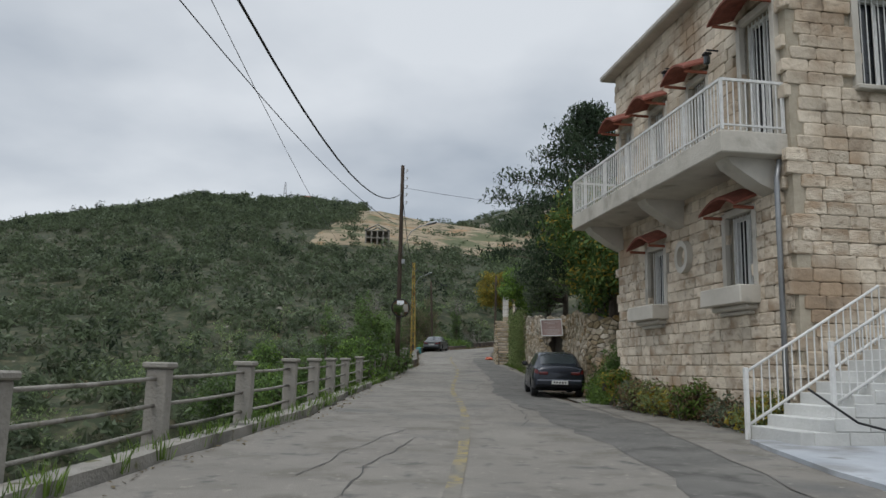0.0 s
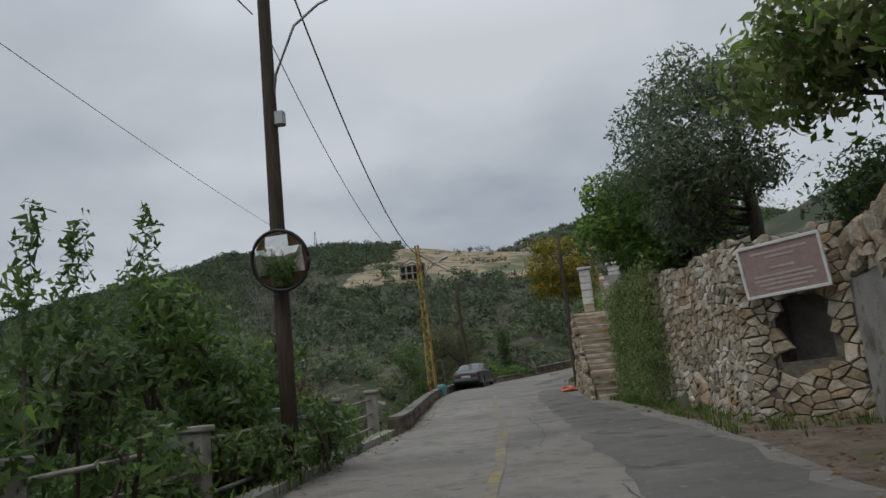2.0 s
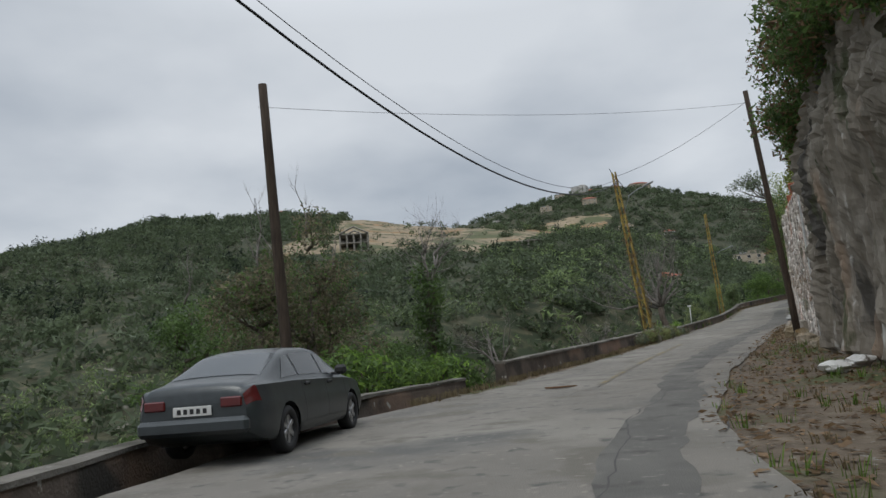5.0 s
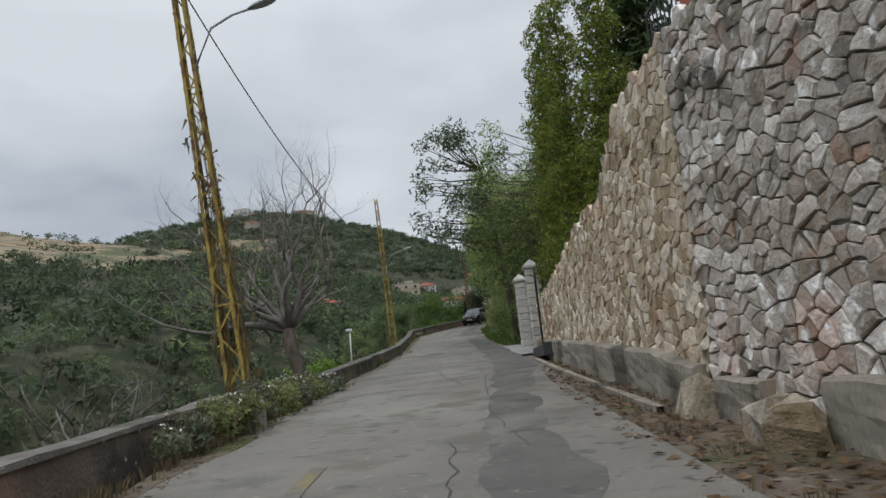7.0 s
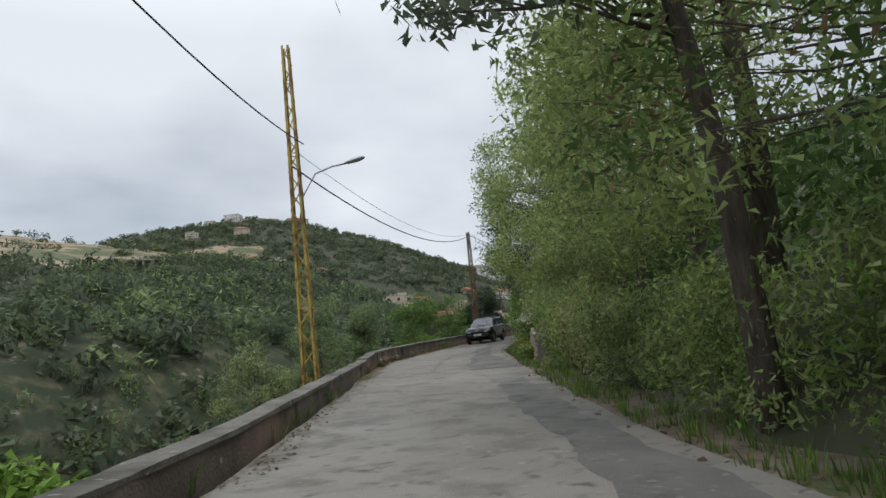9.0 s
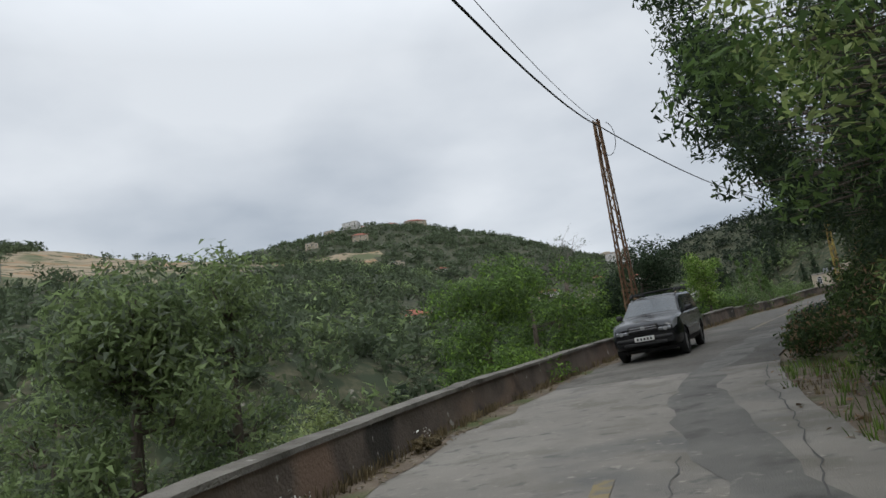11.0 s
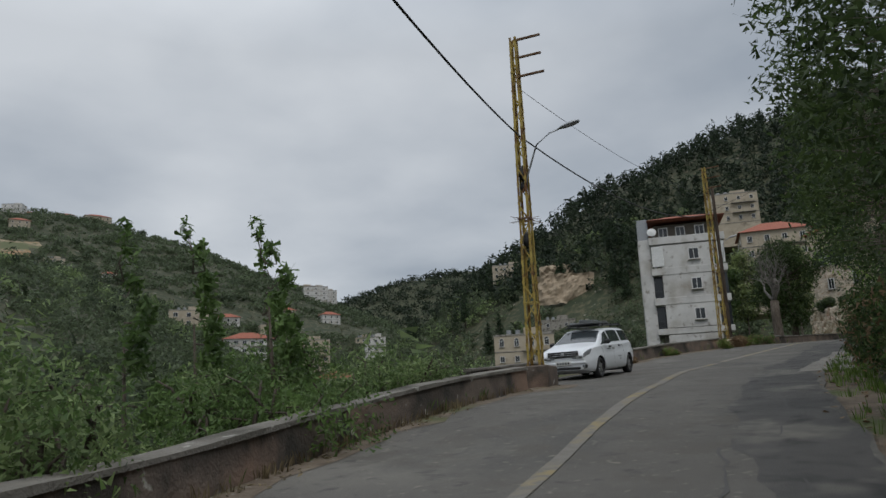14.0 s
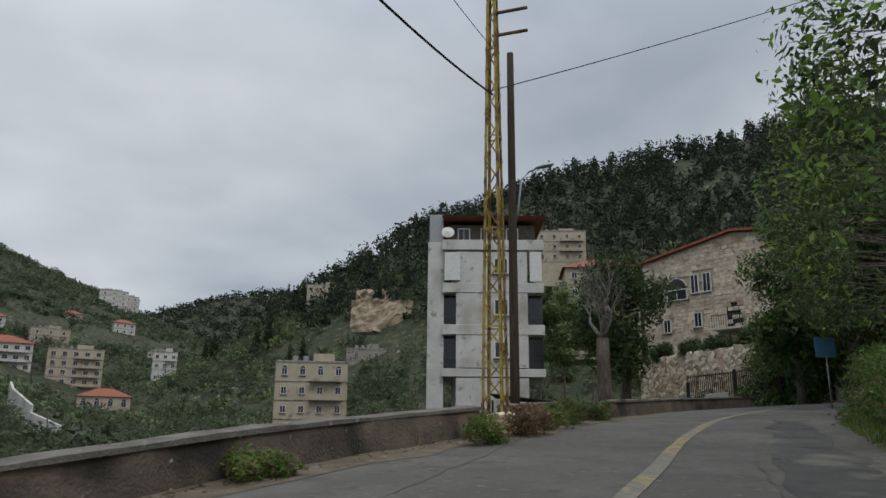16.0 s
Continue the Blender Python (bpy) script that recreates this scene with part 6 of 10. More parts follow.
def entry_stairs():
    st = holder("entrance_stairs", HM, "white block entrance stairs with white metal railings", "stairs")
    blk = material("white_painted_blocks", [(0.3, (0.46, 0.46, 0.44)), (0.7, (0.60, 0.60, 0.575))], 1.5, 0.85, 0, 0.2, 18, 7, obj=0.06)
    n, y0, y1, x0 = 11, -1.75, -0.45, -1.2
    for k in range(n):
        top = 0.28 + 0.175 * k + 0.12
        part("step", boxbm((x0 + 0.29 * k + 0.15, (y0 + y1) / 2 + 0.01, top / 2), (0.31, y1 - y0 - 0.02, top), bev=0.012), blk, st)
    # side wall of coursed blocks
    for k in range(10):
        z = 0.2 + 0.2 * k
        a = x0 + 0.29 * (k + 0.6) / 0.875 * 1.0
        x = a
        while x < 2.4:
            ln = min(0.55, 2.4 - x)
            if ln > 0.08:
                part("block", boxbm((x + ln / 2, y0 + 0.1, z + 0.1), (ln - 0.012, 0.2, 0.188), bev=0.008), blk, st)
            x += 0.55
    for y, xa, xb in ((y0 + 0.1, x0 + 0.6, 2.4), (y1, x0 - 0.05, 1.2)):
        pa, pb = Vector((xa, y, 0.3 + (xa - x0) * 0.6)), Vector((xb, y, 0.3 + (xb - x0) * 0.6))
        rl = new("railing")
        rl.parent = st
        for h in (0.95, 0.12):
            tube("hand_rail", [pa + Vector((0, 0, h)), pb + Vector((0, 0, h))], 0.026, M["white_metal"], rl)
        m = int((xb - xa) / 0.13)
        for k in range(m + 1):
            q = pa.lerp(pb, k / m)
            part("baluster", boxbm((q.x, q.y, q.z + 0.5), (0.016, 0.016, 0.9)), M["white_metal"], rl)
        part("newel_post", boxbm((pa.x, pa.y, pa.z + 0.35), (0.07, 0.07, 1.35), bev=0.01), M["white_metal"], rl)
    tube("black_hose", [(x0 + 0.1, y0 - 0.05, 1.0), (x0 + 0.7, y0 - 0.25, 0.55), (x0 + 1.6, y0 - 0.5, 0.32), (x0 + 3.0, y0 - 0.8, 0.24)], 0.018, M["cable"], st, "black cable trailing over the paving")


entry_stairs()
ribbon("house_apron", 4, 25, 3.0, 5.2, 0.012, M["asphalt"], "worn grey-brown strip of paving before the house", "paving", across=4, wob=0.18)
ribbon("painted_apron", 3, 12.4, lambda s: 3.9 + 0.02 * (s - 8) ** 2 - 0.05 * s + 0.3, 16, 0.07, M["white_pave"], "pale blue-white painted concrete forecourt", "paving", across=10, wob=0.1, drop=0.2)

# ---- cars: one skin lofted through cross-sections; windows, lamps and seams are patches lying on that skin ----
def car(m, label, spec, paint, category="car", name="car", rack=False, trim=None):
    """x to the right, y forwards, z up; spec gives the lines of the body along its length."""
    c = holder(name, m, label, category)
    L, W = spec["length"], spec["width"]
    tail, nose, ra = -L / 2, L / 2, spec["wheel"]
    trim = trim or M["tyre"]

    def soft(table, y):
        """Table value with its corners rounded off, but firm at both ends of the car."""
        k = min(0.09, 0.5 * (y - tail) + 0.004, 0.5 * (nose - y) + 0.004)
        xs, zs = zip(*table)
        return float(np.mean([np.interp(y + d * k, xs, zs) for d in (-1, -0.5, 0, 0.5, 1)]))

    def section(y):
        """Half cross-section from the sill round to the roof's middle."""
        w, zb, zt = soft(spec["wide"], y) * W / 2, soft(spec["belt"], y), soft(spec["top"], y)
        wt, zs = soft(spec["roof"], y) * W / 2, soft(spec["sill"], y)
        low = [(0.72 * w, zs), (0.93 * w, zs + 0.015), (0.975 * w, zs + 0.07)]
        for k in range(1, 11):
            t = k / 10
            low.append((w * (0.985 + 0.03 * math.sin(math.pi * min(1, t * 1.25)) - 0.045 * t ** 3), zs + 0.07 + (zb - zs - 0.07) * t))
        e = low[-1]
        up = [(e[0] - 0.018, zb + 0.014)]
        for k in range(1, 7):
            t = k / 6
            up.append((e[0] - 0.018 + (wt - e[0] + 0.018) * (t + 0.10 * t * (t - 1)), zb + 0.014 + (zt - 0.05 - zb - 0.014) * t))
        crown = [(0.94 * wt, zt - 0.022), (0.82 * wt, zt - 0.006), (0.5 * wt, zt + 0.008), (0.0, zt + 0.014)]
        return low + up + crown

    def on(y, i):
        """Point of the skin at length y and section place i (a real number)."""
        sec = section(y)
        k = min(int(i), len(sec) - 2)
        f = i - k
        return Vector((sec[k][0] + (sec[k + 1][0] - sec[k][0]) * f, y, sec[k][1] + (sec[k + 1][1] - sec[k][1]) * f))

    BELT, EAVE, MID = 13, 19, 23
    ys = sorted({round(v, 3) for v in list(np.arange(tail, nose + 0.001, 0.055)) + [tail + 0.015, tail + 0.035, nose - 0.035, nose - 0.015, nose]})
    bm = bmesh.new()
    rows = []
    for y in ys:
        h = section(y)
        rows.append([bm.verts.new((x, y, z)) for x, z in h] + [bm.verts.new((-x, y, z)) for x, z in h[-2::-1]])
    n = len(rows[0])
    for a, b in zip(rows[:-1], rows[1:]):
        for k in range(n - 1):
            bm.faces.new((a[k], b[k], b[k + 1], a[k + 1]))
        bm.faces.new((a[n - 1], b[n - 1], b[0], a[0]))
    bm.faces.new(rows[0])
    bm.faces.new(rows[-1][::-1])
    # wheel openings
    R = ra + 0.055
    for ya in spec["axles"]:
        gone = [f for f in bm.faces if (lambda q: math.hypot(q.y - ya, q.z - ra) < R and abs(q.x) > 0.6 * W / 2)(f.calc_center_median())]
        bmesh.ops.delete(bm, geom=gone, context="FACES")
        for v in bm.verts:
            d = math.hypot(v.co.y - ya, v.co.z - ra)
            if v.is_boundary and abs(v.co.x) > 0.5 * W / 2 and 0.4 * R < d < 1.3 * R and v.co.z > ra * 0.7:
                v.co.y, v.co.z = ya + (v.co.y - ya) * R / d, ra + (v.co.z - ra) * R / d
    bmesh.ops.recalc_face_normals(bm, faces=bm.faces)
    body = part("body", bm, paint, c, smooth=True)
    body.data.set_sharp_from_angle(angle=radians(40))

    def patch(nm, side, ya, yb, ia, ib, mat, label="", lift=0.006, ny=8, ni=6, under=None):
        """A thin shell on the skin between two lengths (which may shift from bottom to top) and two section places."""
        grid = []
        for j in range(ni + 1):
            f = j / ni
            i = ia + (ib - ia) * f
            y0, y1 = ya[0] + (ya[1] - ya[0]) * f, yb[0] + (yb[1] - yb[0]) * f
            row = []
            for k in range(ny + 1):
                y = y0 + (y1 - y0) * k / ny
                p = on(y, i)
                nn = (on(min(y + 0.02, nose), i) - on(max(y - 0.02, tail), i)).cross(on(y, min(i + 0.15, MID)) - on(y, max(i - 0.15, 0)))
                nn = nn.normalized() if nn.length > 1e-9 else Vector((1, 0, 0))
                if nn.dot(p - Vector((0, y, 0.7))) < 0:
                    nn = -nn
                p = p + nn * lift
                row.append(Vector((side * p.x, p.y, p.z)))
            grid.append(row)
        bm = bmesh.new()
        vv = [[bm.verts.new(p) for p in row] for row in grid]
        for j in range(ni):
            for k in range(ny):
                bm.faces.new((vv[j][k], vv[j][k + 1], vv[j + 1][k + 1], vv[j + 1][k]))
        bmesh.ops.recalc_face_normals(bm, faces=bm.faces)
        ob = part(nm, bm, mat, under or c, label, smooth=True)
        return ob

    def screen(nm, y0, y1, label=""):
        """Glass across the car between two lengths."""
        bm = bmesh.new()
        vv = []
        for k in range(9):
            y = y0 + (y1 - y0) * k / 8
            sec = section(y)
            half = [Vector((x, y, z)) for x, z in (sec[EAVE + 1], sec[EAVE + 2], sec[EAVE + 3], sec[EAVE + 4 if EAVE + 4 < len(sec) else -1])]
            dy = 0.01
            nrm = (on(y + dy, MID) - on(y - dy, MID)).cross(Vector((1, 0, 0)))
            nrm = nrm.normalized() * (1 if nrm.z < 0 else -1)
            row = [p - nrm * 0.007 for p in half]
            full = [Vector((-p.x, p.y, p.z)) for p in row[:-1]] + row[::-1]
            full = [Vector((p.x * 0.97, p.y, p.z)) for p in full]
            vv.append([bm.verts.new(p) for p in full])
        for a, b in zip(vv[:-1], vv[1:]):
            for k in range(len(a) - 1):
                bm.faces.new((a[k], a[k + 1], b[k + 1], b[k]))
        bmesh.ops.recalc_face_normals(bm, faces=bm.faces)
        part(nm, bm, M["car_glass"], c, label, smooth=True)

    screen("windscreen", *spec["screen"])
    screen("rear_window", *spec["back"])
    for side in (-1, 1):
        for ya, yb in spec["windows"]:
            patch("side_window", side, ya, yb, BELT + 0.9, EAVE - 0.55, M["car_glass"])
        for y in spec["seams"]:
            patch("door_seam", side, (y - 0.005, y - 0.005), (y + 0.005, y + 0.005), 2.6, BELT - 0.1, M["tyre"], lift=0.002, ny=1, ni=10)
        for y in spec["handles"]:
            p = on(y, 11.2)
            part("door_handle", boxbm((side * (p.x + 0.012), y, p.z), (0.035, 0.19, 0.05), None, 0.015), trim, c)
        patch("sill_trim", side, (spec["axles"][0] + R + 0.05,) * 2, (spec["axles"][1] - R - 0.05,) * 2, 1.5, 3.2, spec.get("low", paint), lift=0.008, ni=3)
        p = on(spec["screen"][0] - 0.42, BELT + 0.8)
        mr = part("wing_mirror", boxbm((side * (p.x + 0.13), p.y, p.z + 0.07), (0.19, 0.11, 0.15), None, 0.045), trim, c, "black door mirror" if trim == M["tyre"] else "")
        part("mirror_arm", boxbm((side * (p.x + 0.03), p.y, p.z + 0.02), (0.10, 0.06, 0.04), None, 0.01), trim, mr)
        # lamps wrap round the corners
        ha, hb = spec["head"]
        hl = patch("headlight", side, (nose - 0.20, nose - 0.46), (nose - 0.012, nose - 0.03), ha, hb, M["lamp_glass"], "clear headlight", 0.008)
        zn = on(nose, ha).z, on(nose, hb).z
        xs = on(nose, (ha + hb) / 2).x
        part("headlight_front", boxbm((side * (xs - 0.17), nose + 0.006, (zn[0] + zn[1]) / 2 + 0.005), (0.33, 0.045, abs(zn[1] - zn[0]) * 0.92), None, 0.018), M["lamp_glass"], hl)
        bm = bmesh.new()
        bmesh.ops.create_cone(bm, cap_ends=True, segments=16, radius1=0.052, radius2=0.045, depth=0.012)
        part("lamp_bowl", bm, M["rim"], hl, "", pose(side * (xs - 0.15), nose + 0.031, (zn[0] + zn[1]) / 2 + 0.005, 90, 0, 0))
        ta, tb = spec["rear_lamp"]
        tl = patch("tail_light", side, (tail + 0.012,) * 2, (tail + 0.22, tail + 0.16), ta, tb, M["tail_red"], "red tail light", 0.008)
        zr = on(tail, ta).z, on(tail, min(tb, BELT)).z
        xr = on(tail, (ta + tb) / 2).x
        part("tail_light_back", boxbm((side * (xr - 0.15), tail - 0.004, (zr[0] + zr[1]) / 2), (0.28, 0.04, abs(zr[1] - zr[0])), None, 0.016), M["tail_red"], tl)
        if "fog" in spec:
            fg = part("fog_lamp_bezel", boxbm((side * W * 0.37, nose - 0.035, spec["fog"]), (0.17, 0.08, 0.11), pose(0, 0, 0), 0.03), M["tyre"], c, "black fog lamp bezel")
            bm = bmesh.new()
            bmesh.ops.create_cone(bm, cap_ends=True, segments=14, radius1=0.036, radius2=0.03, depth=0.02)
            part("fog_lamp", bm, M["lamp_glass"], fg, "", pose(side * W * 0.37, nose + 0.01, spec["fog"], 90, 0, 0))
        # wheels in their wells
        for ya in spec["axles"]:
            bm = bmesh.new()
            x0, x1 = W / 2 - 0.34, W / 2 - 0.03
            k = 22
            ring = [[bm.verts.new((side * x, ya + R * math.cos(math.pi * (i / (k - 1) * 1.2 - 0.1)), ra + R * math.sin(math.pi * (i / (k - 1) * 1.2 - 0.1)))) for x in (x0, x1)] for i in range(k)]
            for a, b in zip(ring[:-1], ring[1:]):
                bm.faces.new((a[0], a[1], b[1], b[0]))
            bm.faces.new([q[0] for q in ring])
            part("wheel_well", bm, M["tyre"], c)
            wh = new("wheel")
            wh.parent = c
            wh.matrix_basis = pose(side * (W / 2 - 0.12), ya, ra, 0, 90, 0)
            bm = bmesh.new()
            prof = [(ra - 0.115, -0.09), (ra - 0.06, -0.105), (ra - 0.02, -0.095), (ra, -0.07), (ra, 0.07), (ra - 0.02, 0.095), (ra - 0.06, 0.105), (ra - 0.115, 0.09)]
            k, nn = 28, len(prof)
            ring = [[bm.verts.new((r * math.cos(2 * math.pi * i / k), r * math.sin(2 * math.pi * i / k), z)) for r, z in prof] for i in range(k)]
            for i in range(k):
                a, b = ring[i], ring[(i + 1) % k]
                for j in range(nn):
                    bm.faces.new((a[j], a[(j + 1) % nn], b[(j + 1) % nn], b[j]))
            bmesh.ops.recalc_face_normals(bm, faces=bm.faces)
            part("tyre", bm, M["tyre"], wh, smooth=True)
            bm = bmesh.new()
            bmesh.ops.create_cone(bm, cap_ends=True, segments=24, radius1=ra - 0.112, radius2=ra - 0.112, depth=0.11)
            for q in range(6):
                a = 2 * math.pi * q / 6
                box(bm, (0, 0, 0), (ra - 0.13, 0.07, 0.03), pose(0.5 * (ra - 0.1) * math.cos(a), 0.5 * (ra - 0.1) * math.sin(a), side * 0.062, 0, 0, math.degrees(a)), 0.008)
            bmesh.ops.create_cone(bm, cap_ends=True, segments=14, radius1=0.06, radius2=0.05, depth=0.03, matrix=pose(0, 0, side * 0.075))
            part("rim", bm, M["rim"], wh, spec.get("rim_label", ""))
    # nose and tail
    gz_, gh = spec["grille"]
    gr = part("grille", boxbm((0, nose + 0.004, gz_), (W * spec.get("grille_w", 0.42), 0.05, gh), None, 0.02), M["tyre"], c, "black grille")
    for k in (-1, 1):
        part("grille_bar", boxbm((0, nose + 0.03, gz_ + k * gh * 0.17), (W * spec.get("grille_w", 0.42) * 0.92, 0.014, 0.016), None, 0.004), M["rim"], gr, "bright bar")
    bm = boxbm((0, nose + 0.034, gz_ + 0.005), (0.11, 0.03, 0.09), None, 0.014)
    part("badge", bm, M["rim"], gr, "plain bright badge")
    part("lower_intake", boxbm((0, nose - 0.012, spec["intake"]), (W * 0.62, 0.06, 0.10), None, 0.03), M["tyre"], c, "black lower intake")
    bp = spec.get("low", paint)
    part("bumper", boxbm((0, tail - 0.015, spec["rear_bumper"]), (W * 0.86, 0.13, 0.20), None, 0.05), bp, c)
    part("front_bumper", boxbm((0, nose - 0.02, spec["front_bumper"]), (W * 0.80, 0.10, 0.11), None, 0.04), bp, c)
    for y, z in ((nose + 0.04, spec["front_bumper"]), (tail - 0.085 if spec["plate_z"] < spec["rear_bumper"] + 0.1 else tail - 0.02, spec["plate_z"])):
        pl = part("number_plate", boxbm((0, y, z), (0.5, 0.02, 0.115), None, 0.004), M["plate"], c, "white number plate")
        sgn = 1 if y > 0 else -1
        for k in range(5):
            part("plate_bar", boxbm((-0.17 + 0.085 * k, y + sgn * 0.012, z), (0.05, 0.004, 0.06)), M["tyre"], pl)
    if rack:
        rk = new("roof_rack")
        rk.parent = c
        y0, y1 = spec["rack"]
        zr = max(z for _, z in spec["top"]) + 0.01
        xr = 0.92 * W / 2 * min(r for y, r in spec["roof"] if y0 <= y <= y1)
        for sx in (-1, 1):
            tube("rack_rail", [(sx * xr, y0, zr + 0.02), (sx * xr, y0 + 0.1, zr + 0.07), (sx * xr, y1 - 0.1, zr + 0.07), (sx * xr, y1, zr + 0.02)], 0.022, M["tyre"], rk)
        for k in range(3):
            y = y0 + 0.3 + (y1 - y0 - 0.6) * k / 2
            part("rack_bar", boxbm((0, y, zr + 0.11), (2 * xr + 0.1, 0.05, 0.035), None, 0.008), M["tyre"], rk)
            for sx in (-1, 1):
                part("rack_foot", boxbm((sx * xr, y, zr + 0.07), (0.06, 0.09, 0.10), None, 0.015), M["tyre"], rk)
    return c


M["car_glass"] = plain("car_glass", (0.035, 0.042, 0.046), 0.06, 0, 0.7, 0.1)
M["tyre"] = plain("black_rubber", (0.018, 0.018, 0.019), 0.7)
M["rim"] = plain("alloy_rim", (0.38, 0.38, 0.39), 0.35, 0.8)
M["lamp_glass"] = plain("headlight_glass", (0.24, 0.25, 0.26), 0.12, 0.3, 0.7)
M["tail_red"] = plain("tail_light_red", (0.10, 0.012, 0.012), 0.2, 0, 0.6)
M["plate"] = plain("plate_white", (0.60, 0.60, 0.58), 0.5)
M["paint_dark"] = plain("dark_blue_paint", (0.022, 0.026, 0.036), 0.22, 0.3, 0.6)
M["paint_grey"] = plain("grey_green_paint", (0.045, 0.052, 0.055), 0.28, 0.3, 0.6)
M["paint_white"] = plain("white_paint", (0.66, 0.68, 0.70), 0.3, 0, 0.5, 0.04)
M["paint_black"] = plain("black_paint", (0.012, 0.013, 0.015), 0.15, 0.2, 0.6)

HATCH = dict(length=3.95, width=1.68, wheel=0.29, axles=(-1.2, 1.27), handles=(-0.65, 0.32), seams=(-0.85, 0.12, 1.0), head=(9.5, 12.6), rear_lamp=(9.2, 11.6), grille=(0.66, 0.10), intake=0.36, rear_bumper=0.46, front_bumper=0.45, plate_z=0.47,
             top=[(-1.975, 0.84), (-1.93, 0.95), (-1.80, 1.00), (-1.28, 1.34), (-0.9, 1.39), (0.1, 1.39), (0.40, 1.34), (1.12, 0.95), (1.7, 0.84), (1.92, 0.74), (1.975, 0.64)],
             belt=[(-1.975, 0.80), (-1.90, 0.90), (-1.0, 0.92), (1.0, 0.87), (1.7, 0.79), (1.92, 0.69), (1.975, 0.60)],
             wide=[(-1.975, 0.80), (-1.90, 0.93), (-1.6, 0.99), (0, 1.0), (1.3, 0.99), (1.75, 0.93), (1.93, 0.84), (1.975, 0.76)],
             roof=[(-1.975, 0.72), (-1.80, 0.76), (-1.2, 0.68), (0.2, 0.69), (0.6, 0.72), (1.15, 0.86), (1.7, 0.82), (1.975, 0.66)],
             sill=[(-1.975, 0.38), (-1.8, 0.26), (-1.5, 0.20), (1.5, 0.20), (1.8, 0.24), (1.975, 0.34)],
             screen=(1.06, 0.42), back=(-1.76, -1.30), windows=[((-1.50, -1.28), (-0.90, -0.90)), ((-0.82, -0.82), (0.08, 0.08)), ((0.16, 0.16), (0.98, 0.45))])
SEDAN = dict(length=4.5, width=1.70, wheel=0.30, axles=(-1.28, 1.36), handles=(-0.55, 0.35), seams=(-0.72, 0.18, 1.05), head=(9.5, 12.6), rear_lamp=(8.6, 12.2), grille=(0.66, 0.11), intake=0.36, rear_bumper=0.47, front_bumper=0.45, plate_z=0.66,
             top=[(-2.25, 0.84), (-2.2, 0.96), (-1.75, 1.01), (-0.95, 1.32), (-0.6, 1.37), (0.1, 1.37), (0.42, 1.32), (1.18, 0.94), (1.9, 0.82), (2.18, 0.72), (2.25, 0.62)],
             belt=[(-2.25, 0.80), (-2.15, 0.91), (-1.0, 0.91), (1.1, 0.86), (1.9, 0.77), (2.18, 0.67), (2.25, 0.58)],
             wide=[(-2.25, 0.80), (-2.15, 0.92), (-1.8, 0.98), (0, 1.0), (1.4, 0.99), (2.0, 0.92), (2.2, 0.83), (2.25, 0.76)],
             roof=[(-2.25, 0.74), (-1.75, 0.82), (-1.3, 0.74), (-0.7, 0.67), (0.2, 0.68), (0.6, 0.72), (1.2, 0.86), (1.9, 0.82), (2.25, 0.66)],
             sill=[(-2.25, 0.38), (-2.0, 0.26), (-1.7, 0.20), (1.7, 0.20), (2.0, 0.24), (2.25, 0.34)],
             screen=(1.12, 0.44), back=(-1.68, -0.97), windows=[((-1.35, -1.0), (-0.78, -0.78)), ((-0.70, -0.70), (0.14, 0.14)), ((0.22, 0.22), (1.02, 0.48))])
WAGON = dict(length=4.5, width=1.74, wheel=0.315, axles=(-1.50, 1.38), handles=(-0.62, 0.32), seams=(-0.95, 0.10, 1.05), head=(9.8, 12.7), rear_lamp=(9.5, 14.0), grille=(0.79, 0.18), grille_w=0.56, intake=0.37, rear_bumper=0.48, front_bumper=0.53, plate_z=0.82, fog=0.42, rack=(-1.9, 0.35), rim_label="grey steel wheel trim",
             top=[(-2.25, 1.02), (-2.22, 1.15), (-1.98, 1.44), (-1.8, 1.505), (-0.6, 1.535), (0.05, 1.53), (0.35, 1.47), (1.22, 1.07), (1.6, 1.02), (2.0, 0.94), (2.17, 0.88), (2.25, 0.78)],
             belt=[(-2.25, 0.94), (-2.1, 1.01), (-1.0, 1.00), (1.1, 0.97), (1.7, 0.93), (2.05, 0.87), (2.18, 0.82), (2.25, 0.72)],
             wide=[(-2.25, 0.82), (-2.15, 0.93), (-1.7, 0.99), (0, 1.0), (1.4, 1.0), (1.85, 0.95), (2.12, 0.86), (2.25, 0.74)],
             roof=[(-2.25, 0.72), (-1.9, 0.70), (-1.2, 0.71), (0.1, 0.71), (0.6, 0.74), (1.25, 0.88), (1.9, 0.83), (2.25, 0.62)],
             sill=[(-2.25, 0.40), (-2.0, 0.27), (-1.7, 0.22), (1.7, 0.22), (2.0, 0.24), (2.25, 0.32)],
             screen=(1.16, 0.38), back=(-2.20, -1.97), windows=[((-1.98, -1.84), (-1.05, -1.05)), ((-0.93, -0.93), (0.06, 0.06)), ((0.14, 0.14), (1.10, 0.46))])
